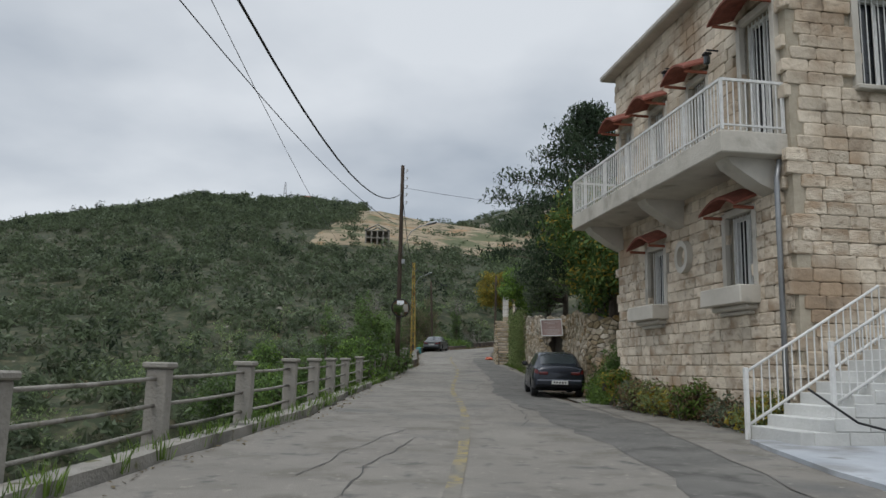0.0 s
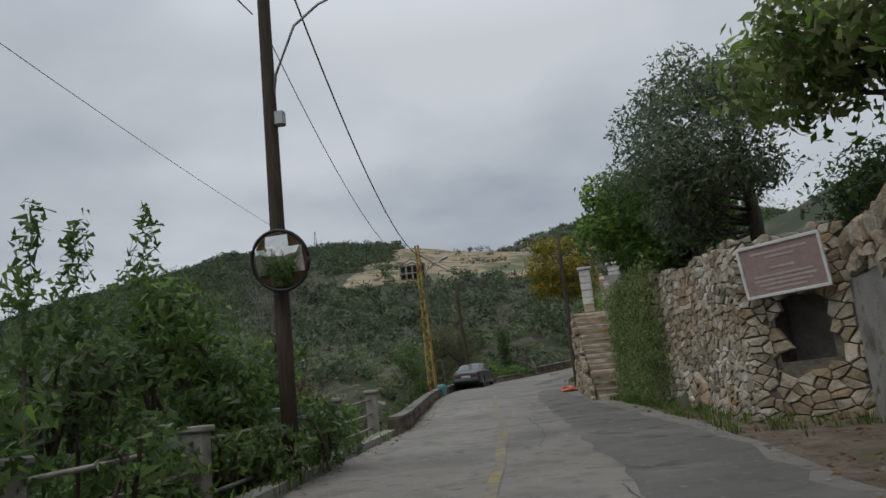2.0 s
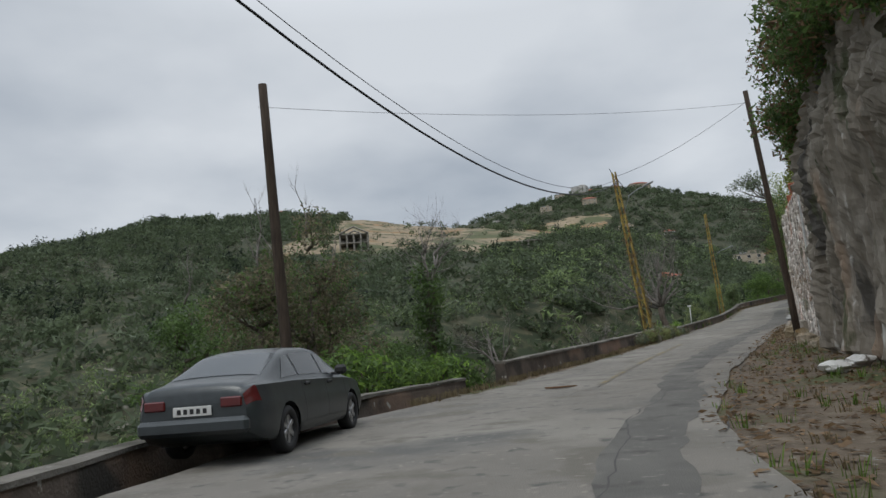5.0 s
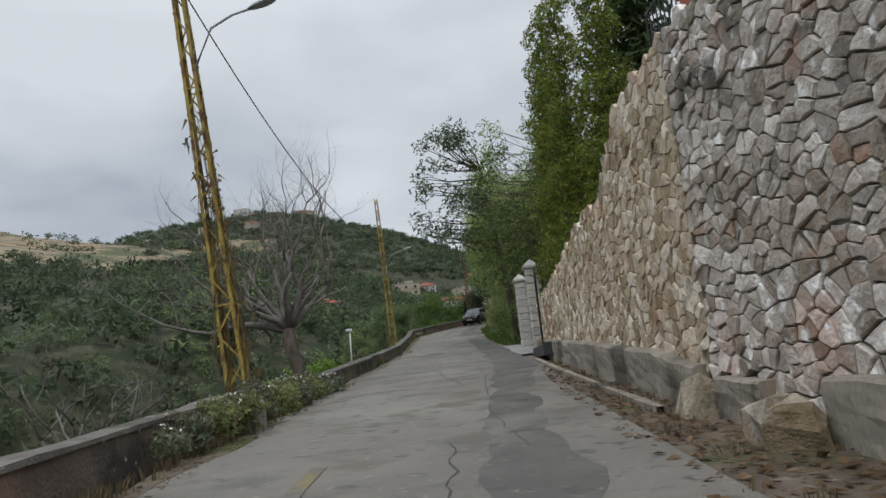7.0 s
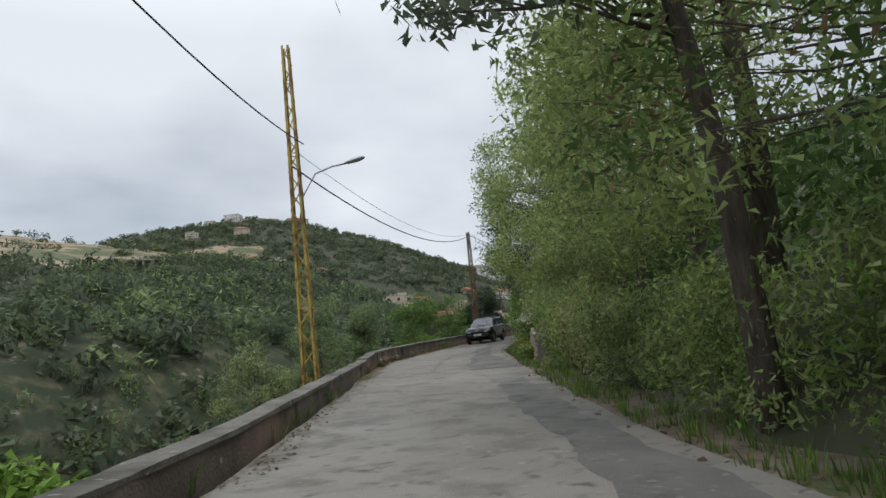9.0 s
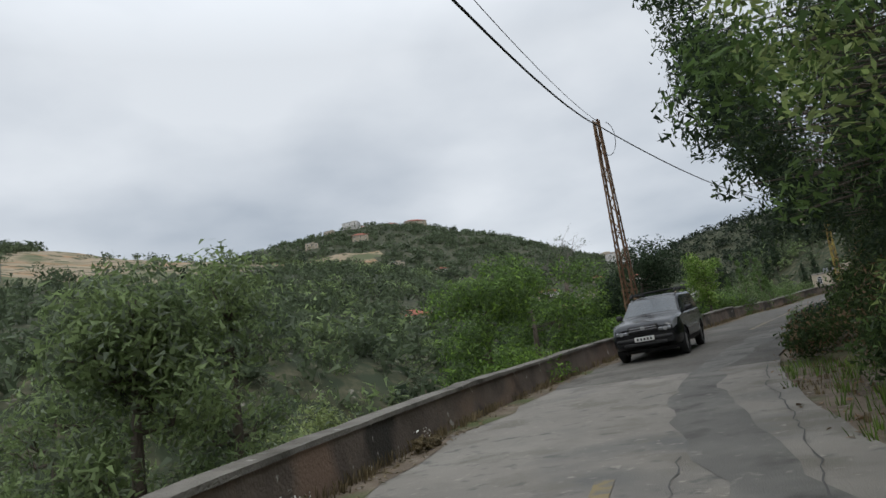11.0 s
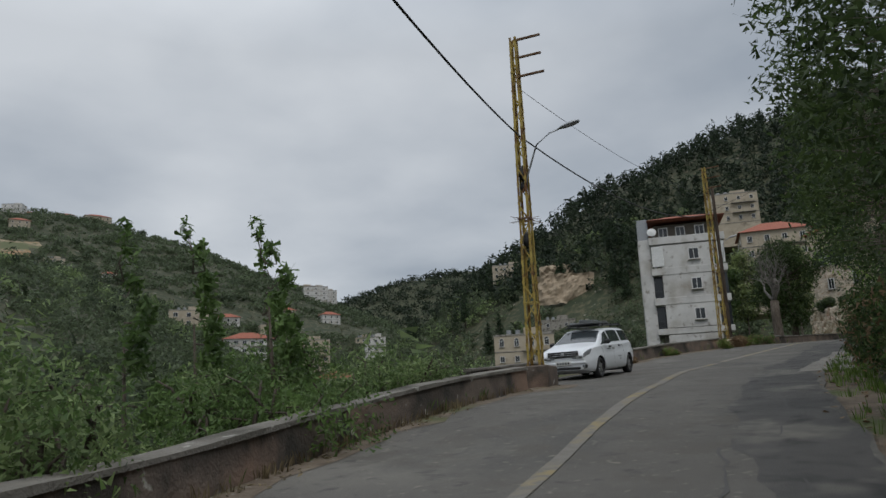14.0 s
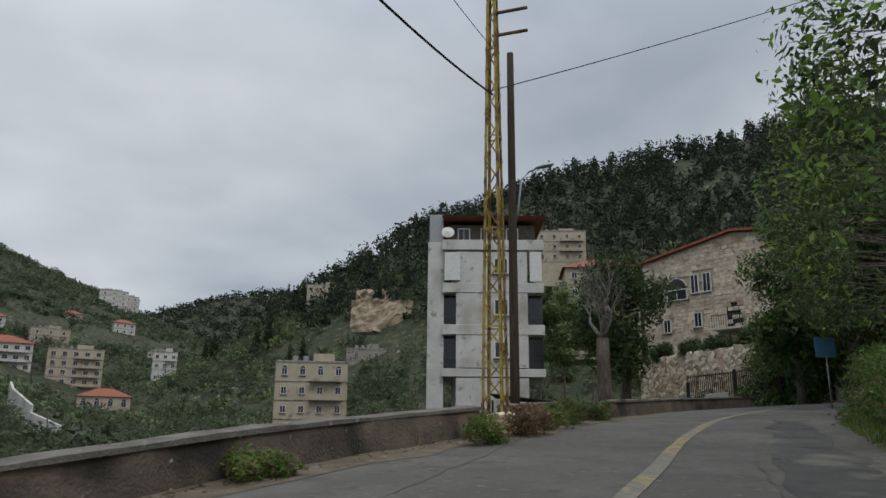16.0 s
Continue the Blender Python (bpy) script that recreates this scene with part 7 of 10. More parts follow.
SUV = dict(length=4.5, width=1.82, wheel=0.35, axles=(-1.34, 1.36), handles=(-0.85, 0.15), seams=(-1.05, -0.05, 0.95), head=(9.4, 12.5), rear_lamp=(9.0, 13.0), grille=(0.84, 0.17), intake=0.46, rear_bumper=0.58, front_bumper=0.58, plate_z=0.95, rack=(-1.9, 0.2), low=M["tyre"],
           top=[(-2.25, 1.05), (-2.22, 1.2), (-2.05, 1.56), (-1.8, 1.61), (0.0, 1.62), (0.26, 1.56), (1.0, 1.12), (1.7, 1.05), (2.15, 0.98), (2.25, 0.86)],
           belt=[(-2.25, 0.98), (-2.1, 1.06), (1.0, 1.03), (1.8, 0.98), (2.15, 0.92), (2.25, 0.80)],
           wide=[(-2.25, 0.88), (-2.15, 0.95), (-1.7, 0.99), (0, 1.0), (1.6, 0.99), (2.05, 0.93), (2.2, 0.87), (2.25, 0.82)],
           roof=[(-2.25, 0.78), (-1.9, 0.74), (0.1, 0.73), (0.5, 0.77), (1.05, 0.88), (1.9, 0.86), (2.25, 0.74)],
           sill=[(-2.25, 0.46), (-2.0, 0.34), (-1.7, 0.28), (1.7, 0.28), (2.0, 0.32), (2.25, 0.42)],
           screen=(0.95, 0.28), back=(-2.20, -2.06), windows=[((-2.05, -1.92), (-1.15, -1.15)), ((-1.02, -1.02), (-0.10, -0.10)), ((0.0, 0.0), (0.85, 0.34))])
car(pose(3.95, 26.15, 0.42, 1.5, 0, -2), "dark blue hatchback parked by the stone wall, seen dusty", HATCH, M["paint_dark"])
car(pose(-0.18, 73.55, 2.86, 2.5, 0, -11), "dark grey saloon car parked at the valley edge", SEDAN, M["paint_grey"])
wc = car(on_slope(209.3, -4.25, -0.02, 177) @ Matrix.Scale(0.93, 4), "white estate car with a loaded roof rack parked by the parapet", WAGON, M["paint_white"], rack=True)
for y, z, w in ((0.55, 0.86, 0.3), (0.12, 0.86, 0.2), (-0.45, 0.60, 0.34), (-0.45, 0.52, 0.26)):
    for sx in (-1, 1):
        part("lettering_bar", boxbm((sx * 0.874, y, z), (0.008, w, 0.04)), M["grey_metal"], wc, "faded grey lettering")
part("roof_tray", boxbm((0, -0.25, 1.685), (0.95, 1.5, 0.04), None, 0.015), M["tyre"], wc, "black tray on the roof rack")
lad = holder("ladder", on_slope(209.3, -4.25, 1.565, 177) @ pose(0, -0.2, 0) @ Matrix.Scale(0.93, 4), "bundle of pale ladders lying on the car's roof rack", "ladder")
for x in (-0.36, -0.05, 0.05, 0.38):
    part("ladder_rail", boxbm((x, 0, 0.03 + 0.06 * (abs(x) < 0.1)), (0.04, 1.45, 0.08), None, 0.006), M["grey_metal"], lad)
for k in range(6):
    part("rung", boxbm((-0.2, -0.62 + 0.25 * k, 0.03), (0.3, 0.03, 0.03)), M["grey_metal"], lad)
    part("rung", boxbm((0.21, -0.62 + 0.25 * k, 0.03), (0.3, 0.03, 0.03)), M["grey_metal"], lad)
car(on_slope(167.1, -2.45, 0.0, 184), "black off-road car with a roof rack on the road", SUV, M["paint_black"], rack=True)
car(on_slope(226.8, 4.9, 0.0, 186), "dark parked car half hidden by roadside trees", SEDAN, M["paint_dark"])

# ---- trees and bushes near the road ----
def gz(s, u):
    p = P(s, u)
    return height(p.x, p.y) - p.z


def on_ground(s, u, turn=0.0, dz=0.0):
    p = P(s, u)
    return pose(p.x, p.y, height(p.x, p.y) + dz, 0, 0, turn)


# dark conifer and yellow-tipped evergreen beyond the house
r = random.Random(8)
con = []
for k in range(15):
    z = 3.6 + 6.6 * k / 14
    reach = 1.5 + 3.0 * math.sin(math.pi * min(1.0, (k + 3.0) / 17)) - 0.10 * k
    for j in range(4):
        a = 2.4 * k + 1.571 * j + r.uniform(-0.3, 0.3)
        q = reach * r.uniform(0.6, 1.0)
        for f in (0.55, 1.0):
            con.append((q * f * math.cos(a), q * f * math.sin(a), z - 0.35 * f, 0.85, 0.85, 0.42))
con = [(x - 0.3, y, z, a, b, c) for x, y, z, a, b, c in con]
tree(pose(6.3, 30.0, 1.6), "tall dark conifer with drooping ragged branches", 10.6, con, M["leaf_dark"], 44000, 0.066, 11, 0.2, droop=0.5, shell=0.75, limb=0.3)
tree(pose(6.2, 27.0, 1.6), "dense evergreen tree with yellowing tips", 5.6, ball_blobs(3, 22, 2.2, 2.3, 1.9, 4.0, 0.6, 1.1), M["leaf_mid"], 22000, 0.08, 12, 0.2, extra=(M["leaf_yellow"], 3000, 0.075), tri=False)
tree(pose(7.6, 34.4, 3.0), "dark broadleaf tree above the wall", 6.0, ball_blobs(4, 24, 2.5, 3.0, 2.3, 4.4, 0.8, 1.3), M["leaf_sage"], 15000, 0.11, 13, 0.2, extra=(M["leaf_bright"], 3000, 0.11), tri=False)
tree(pose(8.4, 39.0, 3.6), "broad green tree leaning over the wall", 5.5, ball_blobs(5, 24, 2.6, 3.0, 2.0, 4.2, 0.8, 1.3), M["leaf_sage"], 15000, 0.11, 14, 0.22, extra=(M["leaf_bright"], 3000, 0.11), tri=False)
tree(pose(7.4, 44.8, 4.0), "grey-green olive tree above the wall", 5.0, [(b[0] - 0.9, b[1], b[2], b[3], b[4], b[5]) for b in ball_blobs(6, 30, 1.8, 2.4, 2.2, 2.9, 0.5, 0.95)], M["leaf_olive"], 22000, 0.07, 15, 0.16, extra=(M["leaf_mid"], 3000, 0.07))
tree(pose(6.9, 48.2, 4.2), "glossy dark green citrus tree over the ivy wall", 3.0, [(b[0] - 1.0, b[1] - 0.2, b[2] - 0.1, b[3], b[4], b[5]) for b in ball_blobs(7, 26, 2.0, 2.2, 1.1, 2.1, 0.5, 0.85)], M["leaf_bright"], 19000, 0.075, 16, 0.14, extra=(M["leaf_mid"], 7000, 0.08), tri=False)
tree(pose(7.4, 52.0, 4.4), "olive tree behind the garden gate", 4.0, ball_blobs(8, 18, 1.8, 2.0, 1.5, 3.0, 0.6, 1.0), M["leaf_olive"], 9000, 0.11, 17, 0.15, tri=False)
tree(at(64.5, 3.6, 1.0), "yellowing autumn tree beside the pole", 5.6, [(b[0] - 1.2, b[1], b[2], b[3], b[4], b[5]) for b in ball_blobs(9, 26, 1.7, 1.9, 1.6, 4.3, 0.35, 0.7) + ball_blobs(19, 10, 0.8, 0.9, 0.8, 4.2, 0.3, 0.6)], M["leaf_yellow"], 9500, 0.085, 18, 0.12, extra=(M["leaf_mid"], 2600, 0.08))
# the dark leaves also stand for the shaded wall under the plants
for i, (x, y, rr, hh, mat) in enumerate([(6.4, 23.2, 0.9, 3.0, "leaf_dark"), (6.8, 24.8, 0.9, 3.2, "leaf_dark"), (5.9, 24.4, 0.6, 2.2, "leaf_mid"), (5.3, 22.6, 0.6, 0.8, "grass"), (5.4, 23.8, 0.6, 0.9, "grass"), (4.9, 21.6, 0.5, 0.6, "grass")]):
    bush(pose(x, y, 0.15), "overgrown weeds and shade-coloured dark hedge by the house corner", ball_blobs(260 + i, 14, rr * 0.7, rr, hh * 0.4, hh * 0.5, 0.3, 0.55), M[mat], 6000, 0.055, 261 + i, stems=False, extra=(M["leaf_mid"], 1500, 0.05))
for i, (s, u) in enumerate([(34.5, 8.0), (37.0, 8.4), (39.2, 7.6), (41.8, 6.8), (32.0, 8.2)]):
    bush(on_ground(s, u), "tangled bushes growing above the roadside wall", ball_blobs(280 + i, 14, 1.2, 1.5, 0.8, 0.9, 0.4, 0.8), M["leaf_mid"], 6000, 0.075, 281 + i, extra=(M["leaf_olive"], 2000, 0.07))
# ivy over the wall beside the steps
iv = [(0.0, y, 0.5 + 2.6 * k / 5, 0.42, 0.75, 0.55) for k in range(6) for y in (0.0, 0.9, 1.8, 2.7, 3.6, 4.4)]
bush(at(46.3, 2.85, -0.1), "thick curtain of dark ivy hanging over the stone wall", iv, M["leaf_sage"], 44000, 0.034, 21, "ivy", "ivy", droop=0.4, extra=(M["leaf_mid"], 14000, 0.034), stems=False)

# hedge and shrubs along the fence on the valley side
for i, (s, u, top, mat, ex) in enumerate([(25, -5.6, 0.7, "leaf_mid", "leaf_bright"), (29, -5.4, 1.2, "leaf_mid", "grass"), (32.3, -4.9, 1.7, "leaf_mid", "leaf_bright"), (34.6, -4.7, 2.7, "leaf_mid", "leaf_olive"), (36.8, -4.8, 3.2, "leaf_mid", "grass"), (39.0, -4.6, 3.0, "leaf_mid", "leaf_olive"), (41.0, -5.2, 2.2, "leaf_mid", "leaf_bright"), (43.4, -6.4, 0.7, "leaf_mid", "leaf_dry"), (31, -8.0, 1.8, "leaf_mid", "leaf_bright"), (36, -8.0, 2.9, "leaf_olive", "leaf_mid"), (40, -8.0, 2.6, "leaf_mid", "leaf_olive"), (27, -8.2, 0.6, "leaf_mid", "leaf_olive")]):
    lo = max(-1.6, gz(s, u))
    bush(at(s, u, 0.0), "tangled green shrub growing up from the slope behind the fence", [(b[0], b[1], b[2], b[3], b[4], b[5]) for b in ball_blobs(30 + i, 18, 1.1, 1.5, (top - lo) * 0.42, (top + lo) * 0.5, 0.4, 0.75)], M[mat], 7500, 0.075, 40 + i, extra=(M[ex], 2200, 0.075))
for i, (s, u, top) in enumerate([(34.0, -5.0, 3.4), (35.4, -5.4, 3.6), (33.2, -6.4, 3.0), (36.6, -5.2, 3.9)]):
    tree(at(s, u, 0.0), "slender leafy sapling standing out of the hedge", top, [(0.1 * math.sin(2 * k), 0.1 * math.cos(3 * k), top - 0.28 * k, 0.16 + 0.03 * k, 0.16 + 0.03 * k, 0.2) for k in range(6)], M["leaf_mid"], 420, 0.07, 240 + i, 0.025)
for i, (s, u, hh) in enumerate([(4, -5.6, 0.2), (9, -5.8, 0.2), (14, -6.0, 0.3), (19, -6.2, 0.4), (46, -8.0, 0.8), (12, -8.5, 0.3), (5, -8.0, 0.2)]):
    bush(at(s, u, gz(s, u)), "low leafy weeds on the slope below the road", ball_blobs(60 + i, 9, 1.4, 2.2, 0.5, hh + 0.3, 0.4, 0.8), M["leaf_mid"], 3200, 0.085, 70 + i, extra=(M["leaf_dry"], 700, 0.11), stems=False)
bush(at(55, -6.6, gz(55, -6.6)), "bright green round shrub beyond the parapet", ball_blobs(80, 12, 1.0, 1.2, 0.9, 1.9, 0.4, 0.7), M["leaf_bright"], 4500, 0.11, 81)
for i, (s, u) in enumerate([(50, -10), (56, -13), (62, -11)]):
    ch, tips = branches((0, 0, -0.5), 1.6, 0.07, 90 + i, 4, 0.8, 0.3)
    t = holder("dry_shrub", at(s, u, gz(s, u)), "brown leafless shrub on the slope", "bush")
    pydata("crown", *merge(ch), M["bark_pale"], t, smooth=True)
    leaf_mesh("foliage", leaves([(p.x, p.y, p.z, 0.25, 0.25, 0.2) for p in tips], 1500, 0.09, 95 + i), M["leaf_dry"], t)

# ---- valley side between the saloon car and the lattice pole ----
for i, (s, u, top, rr) in enumerate([(80.4, -7.2, 1.5, 1.5), (82.2, -6.4, 1.3, 1.3), (79.2, -8.2, 1.2, 1.4)]):
    lo = gz(s, u)
    bush(at(s, u, 0.0), "broad bright green bush behind the low wall", ball_blobs(100 + i, 18, rr, rr * 1.2, (top - lo) * 0.4, (top + lo) * 0.5, 0.5, 0.85), M["leaf_mid"], 9000, 0.085, 101 + i, extra=(M["leaf_bright"], 4000, 0.085))
for i, (s, u, top, sz, mat) in enumerate([(82.6, -10.0, 5.9, 2.0, "leaf_creeper"), (81.0, -10.6, 5.0, 2.1, "leaf_creeper"), (84.6, -10.6, 4.6, 1.6, "leaf_creeper"), (85.4, -13.0, 5.6, 2.4, "leaf_creeper"), (82.5, -14.5, 4.4, 2.2, "leaf_mid"), (87.0, -9.6, 1.6, 1.4, "leaf_mid"), (90.0, -10.5, 0.8, 1.6, "leaf_mid")]):
    lo = gz(s, u)
    t = tree(at(s, u, lo), "tall shaggy tree smothered in dark brown creeper", top - lo, ball_blobs(110 + i, 24, sz * 0.8, sz * 0.8, (top - lo) * 0.42, (top - lo) * 0.52, 0.5, 0.95), M[mat], 15000, 0.062, 115 + i, 0.2, extra=(M["leaf_mid"], 5500, 0.065))
    if top > 3:
        ch, tips = branches((0, 0, top - lo - 1.2), 1.0, 0.04, 120 + i, 3, 0.8, 0.4)
        pydata("bare_twig", *merge(ch), M["bark_pale"], t, "pale leafless twigs above the creeper", smooth=True)


def spreading_tree(m, label, trunk, fork, limbs, seed, twig=4, mat="bark_pale", leafn=0):
    """A leafless tree: one trunk to a low fork, then limbs given as (compass, rise, length, radius)."""
    t = holder("bare_tree", m, label, "tree")
    f = Vector(fork)
    pydata("trunk", *tube_data([(0, 0, -0.6), f * 0.3 + Vector((0.05, 0.02, 0)), f * 0.7 + Vector((-0.06, 0, 0)), f], [trunk * 1.3, trunk, trunk * 0.9, trunk * 0.85], 9), M["bark"], t, smooth=True)
    ends = []
    for i, (az, el, ln, rad) in enumerate(limbs):
        a, e = math.radians(az), math.radians(el)
        ch, tips = branches(f, ln, rad, seed + i, twig, 0.95, 0.06, (2, 4), first=(math.cos(a) * math.cos(e), math.sin(a) * math.cos(e), math.sin(e)))
        pydata("limb", *merge(ch), M[mat], t, smooth=True)
        ends += tips
    if leafn:
        leaf_mesh("foliage", leaves([(p.x, p.y, p.z, 0.22, 0.22, 0.2) for p in ends[::4]], leafn, 0.06, seed), M["leaf_olive"], t)
    return t


spreading_tree(at(88.6, -9.0, gz(88.6, -9.0)), "dead tree with a creeper-clad trunk on the slope", 0.2, (0.1, 0.1, 3.2 - gz(88.6, -9.0)), [(20, 70, 1.35, 0.07), (100, 60, 1.3, 0.06), (180, 65, 1.35, 0.07), (270, 50, 1.3, 0.06), (60, 85, 1.4, 0.06)], 131, 4)
gz0 = gz(88.6, -9.0)
tree(at(88.6, -9.0, gz0), "mass of green creeper clinging to a dead trunk", 3.6 - gz0, [(0.15 * math.sin(2.1 * k), 0.15 * math.cos(1.7 * k), 0.8 + (3.4 - gz0) * k / 12, 0.6, 0.6, 0.5) for k in range(12)], M["leaf_mid"], 7000, 0.085, 135, 0.2, extra=(M["leaf_olive"], 2500, 0.08))
spreading_tree(at(92.5, -8.0, gz(92.5, -8.0)), "leafless grey tree with spreading twigs", 0.11, (0, 0, 3.4), [(a, 50, 1.2, 0.06) for a in (0, 80, 150, 230, 300)], 145, 4)
spreading_tree(at(107.2, -3.55, -0.15), "large leafless pale-barked tree overhanging the parapet", 0.19, (-0.35, 0.35, 1.75), [(10, 40, 1.5, 0.09), (60, 62, 1.9, 0.11), (125, 45, 1.7, 0.10), (175, 10, 2.2, 0.13), (195, 42, 1.9, 0.10), (245, 22, 1.7, 0.10), (300, 48, 1.7, 0.09), (90, 82, 2.0, 0.11), (330, 65, 1.9, 0.10), (210, 66, 1.9, 0.09), (150, 75, 1.9, 0.10), (270, 70, 1.8, 0.09)], 160, 5, "bark_grey")
spreading_tree(at(103.2, -6.4, gz(103.2, -6.4)), "tangle of pale dead branches below the parapet", 0.12, (-0.2, -0.3, 1.6), [(200, 15, 1.5, 0.07), (240, 35, 1.5, 0.07), (160, 30, 1.5, 0.07), (280, 20, 1.4, 0.07), (100, 45, 1.3, 0.06)], 190, 4, "bark_grey")
for i, (s, u, rr) in enumerate([(113, -6.0, 1.1), (118.5, -5.4, 1.0), (123, -6.0, 1.2), (127, -5.8, 1.2)]):
    bush(at(s, u, gz(s, u)), "bright green young bush beyond the parapet", ball_blobs(140 + i, 12, rr, rr * 1.2, rr * 0.7, 1.7, 0.45, 0.75), M["leaf_bright"], 5000, 0.11, 141 + i)
# pale leaf materials: the haze over these trees is put into their colour
for i, (s, u, rr, top, mat) in enumerate([(141, -6.6, 1.3, 1.6, "leaf_sage"), (145.4, -5.4, 0.9, 3.3, "leaf_slope"), (147.4, -6.6, 1.1, 2.2, "leaf_slope"), (149.4, -6.0, 1.0, 1.6, "leaf_sage"), (151.2, -4.9, 0.6, 3.1, "leaf_slope"), (153.2, -5.2, 0.7, 3.4, "leaf_slope"), (152.4, -7.2, 1.0, 2.2, "leaf_slope"), (156.4, -6.4, 0.9, 0.9, "leaf_sage")]):
    lo = gz(s, u)
    tree(at(s, u, lo), "slender small-leaved tree rising from the slope", top - lo - 0.3, ball_blobs(150 + i, 22, rr, rr, (top - lo) * 0.43, (top - lo) * 0.5, 0.35, 0.6), M[mat], 10000, 0.048, 151 + i, 0.08, extra=(M["leaf_olive"], 3000, 0.05))
for i, (s, u, rr, top, mat, ex) in enumerate([(163.0, -5.2, 1.0, 1.0, "leaf_bright", "leaf_mid"), (164.6, -6.6, 1.7, 3.4, "leaf_mid", "leaf_bright"), (168.6, -7.0, 1.9, 4.0, "leaf_mid", "leaf_bright"), (171.5, -7.4, 1.9, 4.3, "leaf_mid", "leaf_bright"), (174.4, -5.0, 1.6, 3.9, "leaf_dark", "leaf_dark"), (174.9, -5.5, 1.7, 3.3, "leaf_dark", "leaf_mid"), (178.6, -8.0, 1.6, 3.2, "leaf_dark", "leaf_mid"), (171.6, -4.9, 1.1, 1.0, "leaf_bright", "leaf_mid"), (172.8, -5.0, 1.1, 0.8, "leaf_mid", "leaf_bright"), (186.6, -5.6, 1.2, 1.3, "leaf_mid", "leaf_bright")]):
    lo = gz(s, u)
    tree(at(s, u, lo), "dense broadleaf tree rising above the parapet", top - lo - 0.3, ball_blobs(170 + i, 24 if rr < 2.2 else 44, rr * 0.85, rr * 0.95, (top - lo) * (0.42 if rr < 2.2 else 0.36), (top - lo) * 0.54, 0.5, 0.9) + ([(0.0, 0.0, (top - lo) * f, 1.0, 1.0, 0.8) for f in (0.55, 0.66, 0.76, 0.85)] if rr > 2.2 else []), M[mat], 15000, 0.058, 171 + i, 0.12, extra=(M[ex], 4500, 0.07), limb=0.35)
g = gz(182.9, -4.8)
tree(at(182.9, -4.8, g), "small open-crowned tree with a forked trunk behind the parapet", 3.4 - g, [(0.8 * math.cos(1.9 * k) * (0.35 + 0.65 * (k % 3) / 2) - 0.3, 1.05 * math.sin(1.9 * k) * (0.35 + 0.65 * (k % 3) / 2), 1.1 + 0.11 * k - g, 0.42, 0.46, 0.26) for k in range(20)], M["leaf_bright"], 6500, 0.06, 184, 0.07, extra=(M["leaf_canopy"], 1500, 0.06), limb=0.8)
for i, (s, u, top) in enumerate([(180.8, -5.6, 1.0), (183.0, -6.8, 1.3), (187.6, -5.0, 1.2), (189.4, -6.0, 1.7)]):
    lo = gz(s, u)
    bush(at(s, u, 0.0), "leafy scrub behind the parapet", ball_blobs(760 + i, 14, 0.9, 1.2, (top - lo) * 0.4, (top + lo) * 0.5, 0.35, 0.65), M["leaf_sage" if i % 2 else "leaf_mid"], 5000, 0.06, 761 + i, extra=(M["leaf_olive"], 1500, 0.06))
spreading_tree(at(175.6, -8.6, gz(175.6, -8.6)), "leafless upper branches of a dying tree", 0.12, (0.1, 0.1, 3.0 - gz(175.6, -8.6)), [(20, 55, 0.95, 0.06), (110, 60, 1.0, 0.06), (200, 50, 0.95, 0.06), (290, 60, 1.0, 0.06)], 181, 3, leafn=160)
for i in range(12):
    s = 187 + 1.45 * i
    u = -5.7 - 0.8 * (i % 3)
    top = (1.55 if s < 201 else 0.6) + 0.35 * (i % 3)
    bush(at(s, u, 0.0), "leafy green shrubs below the parapet", ball_blobs(200 + i, 14, 1.3, 1.5, (top - gz(s, u)) * 0.38, (top + gz(s, u)) * 0.5, 0.5, 0.85), M["leaf_slope" if i % 2 else "leaf_mid"], 10000, 0.045, 201 + i, extra=(M["leaf_mid"], 3500, 0.045))
for i, (s, u) in enumerate(((196.4, -8.5), (197.1, -7.7), (197.8, -6.7), (199.0, -7.6))):
    hh = -gz(s, u)
    tree(at(s, u, gz(s, u)), "thin upright sapling standing against the sky", hh + 3.8, [(0.35 - 0.10 * k + 0.16 * math.sin(2.2 * k + i), 0.2 * math.sin(1.7 * k), hh + 0.4 + 0.45 * k, 0.30 - 0.025 * k, 0.30 - 0.025 * k, 0.24) for k in range(8)], M["leaf_mid"], 950, 0.085, 220 + i, 0.05, lean=(-0.45, 0.0))

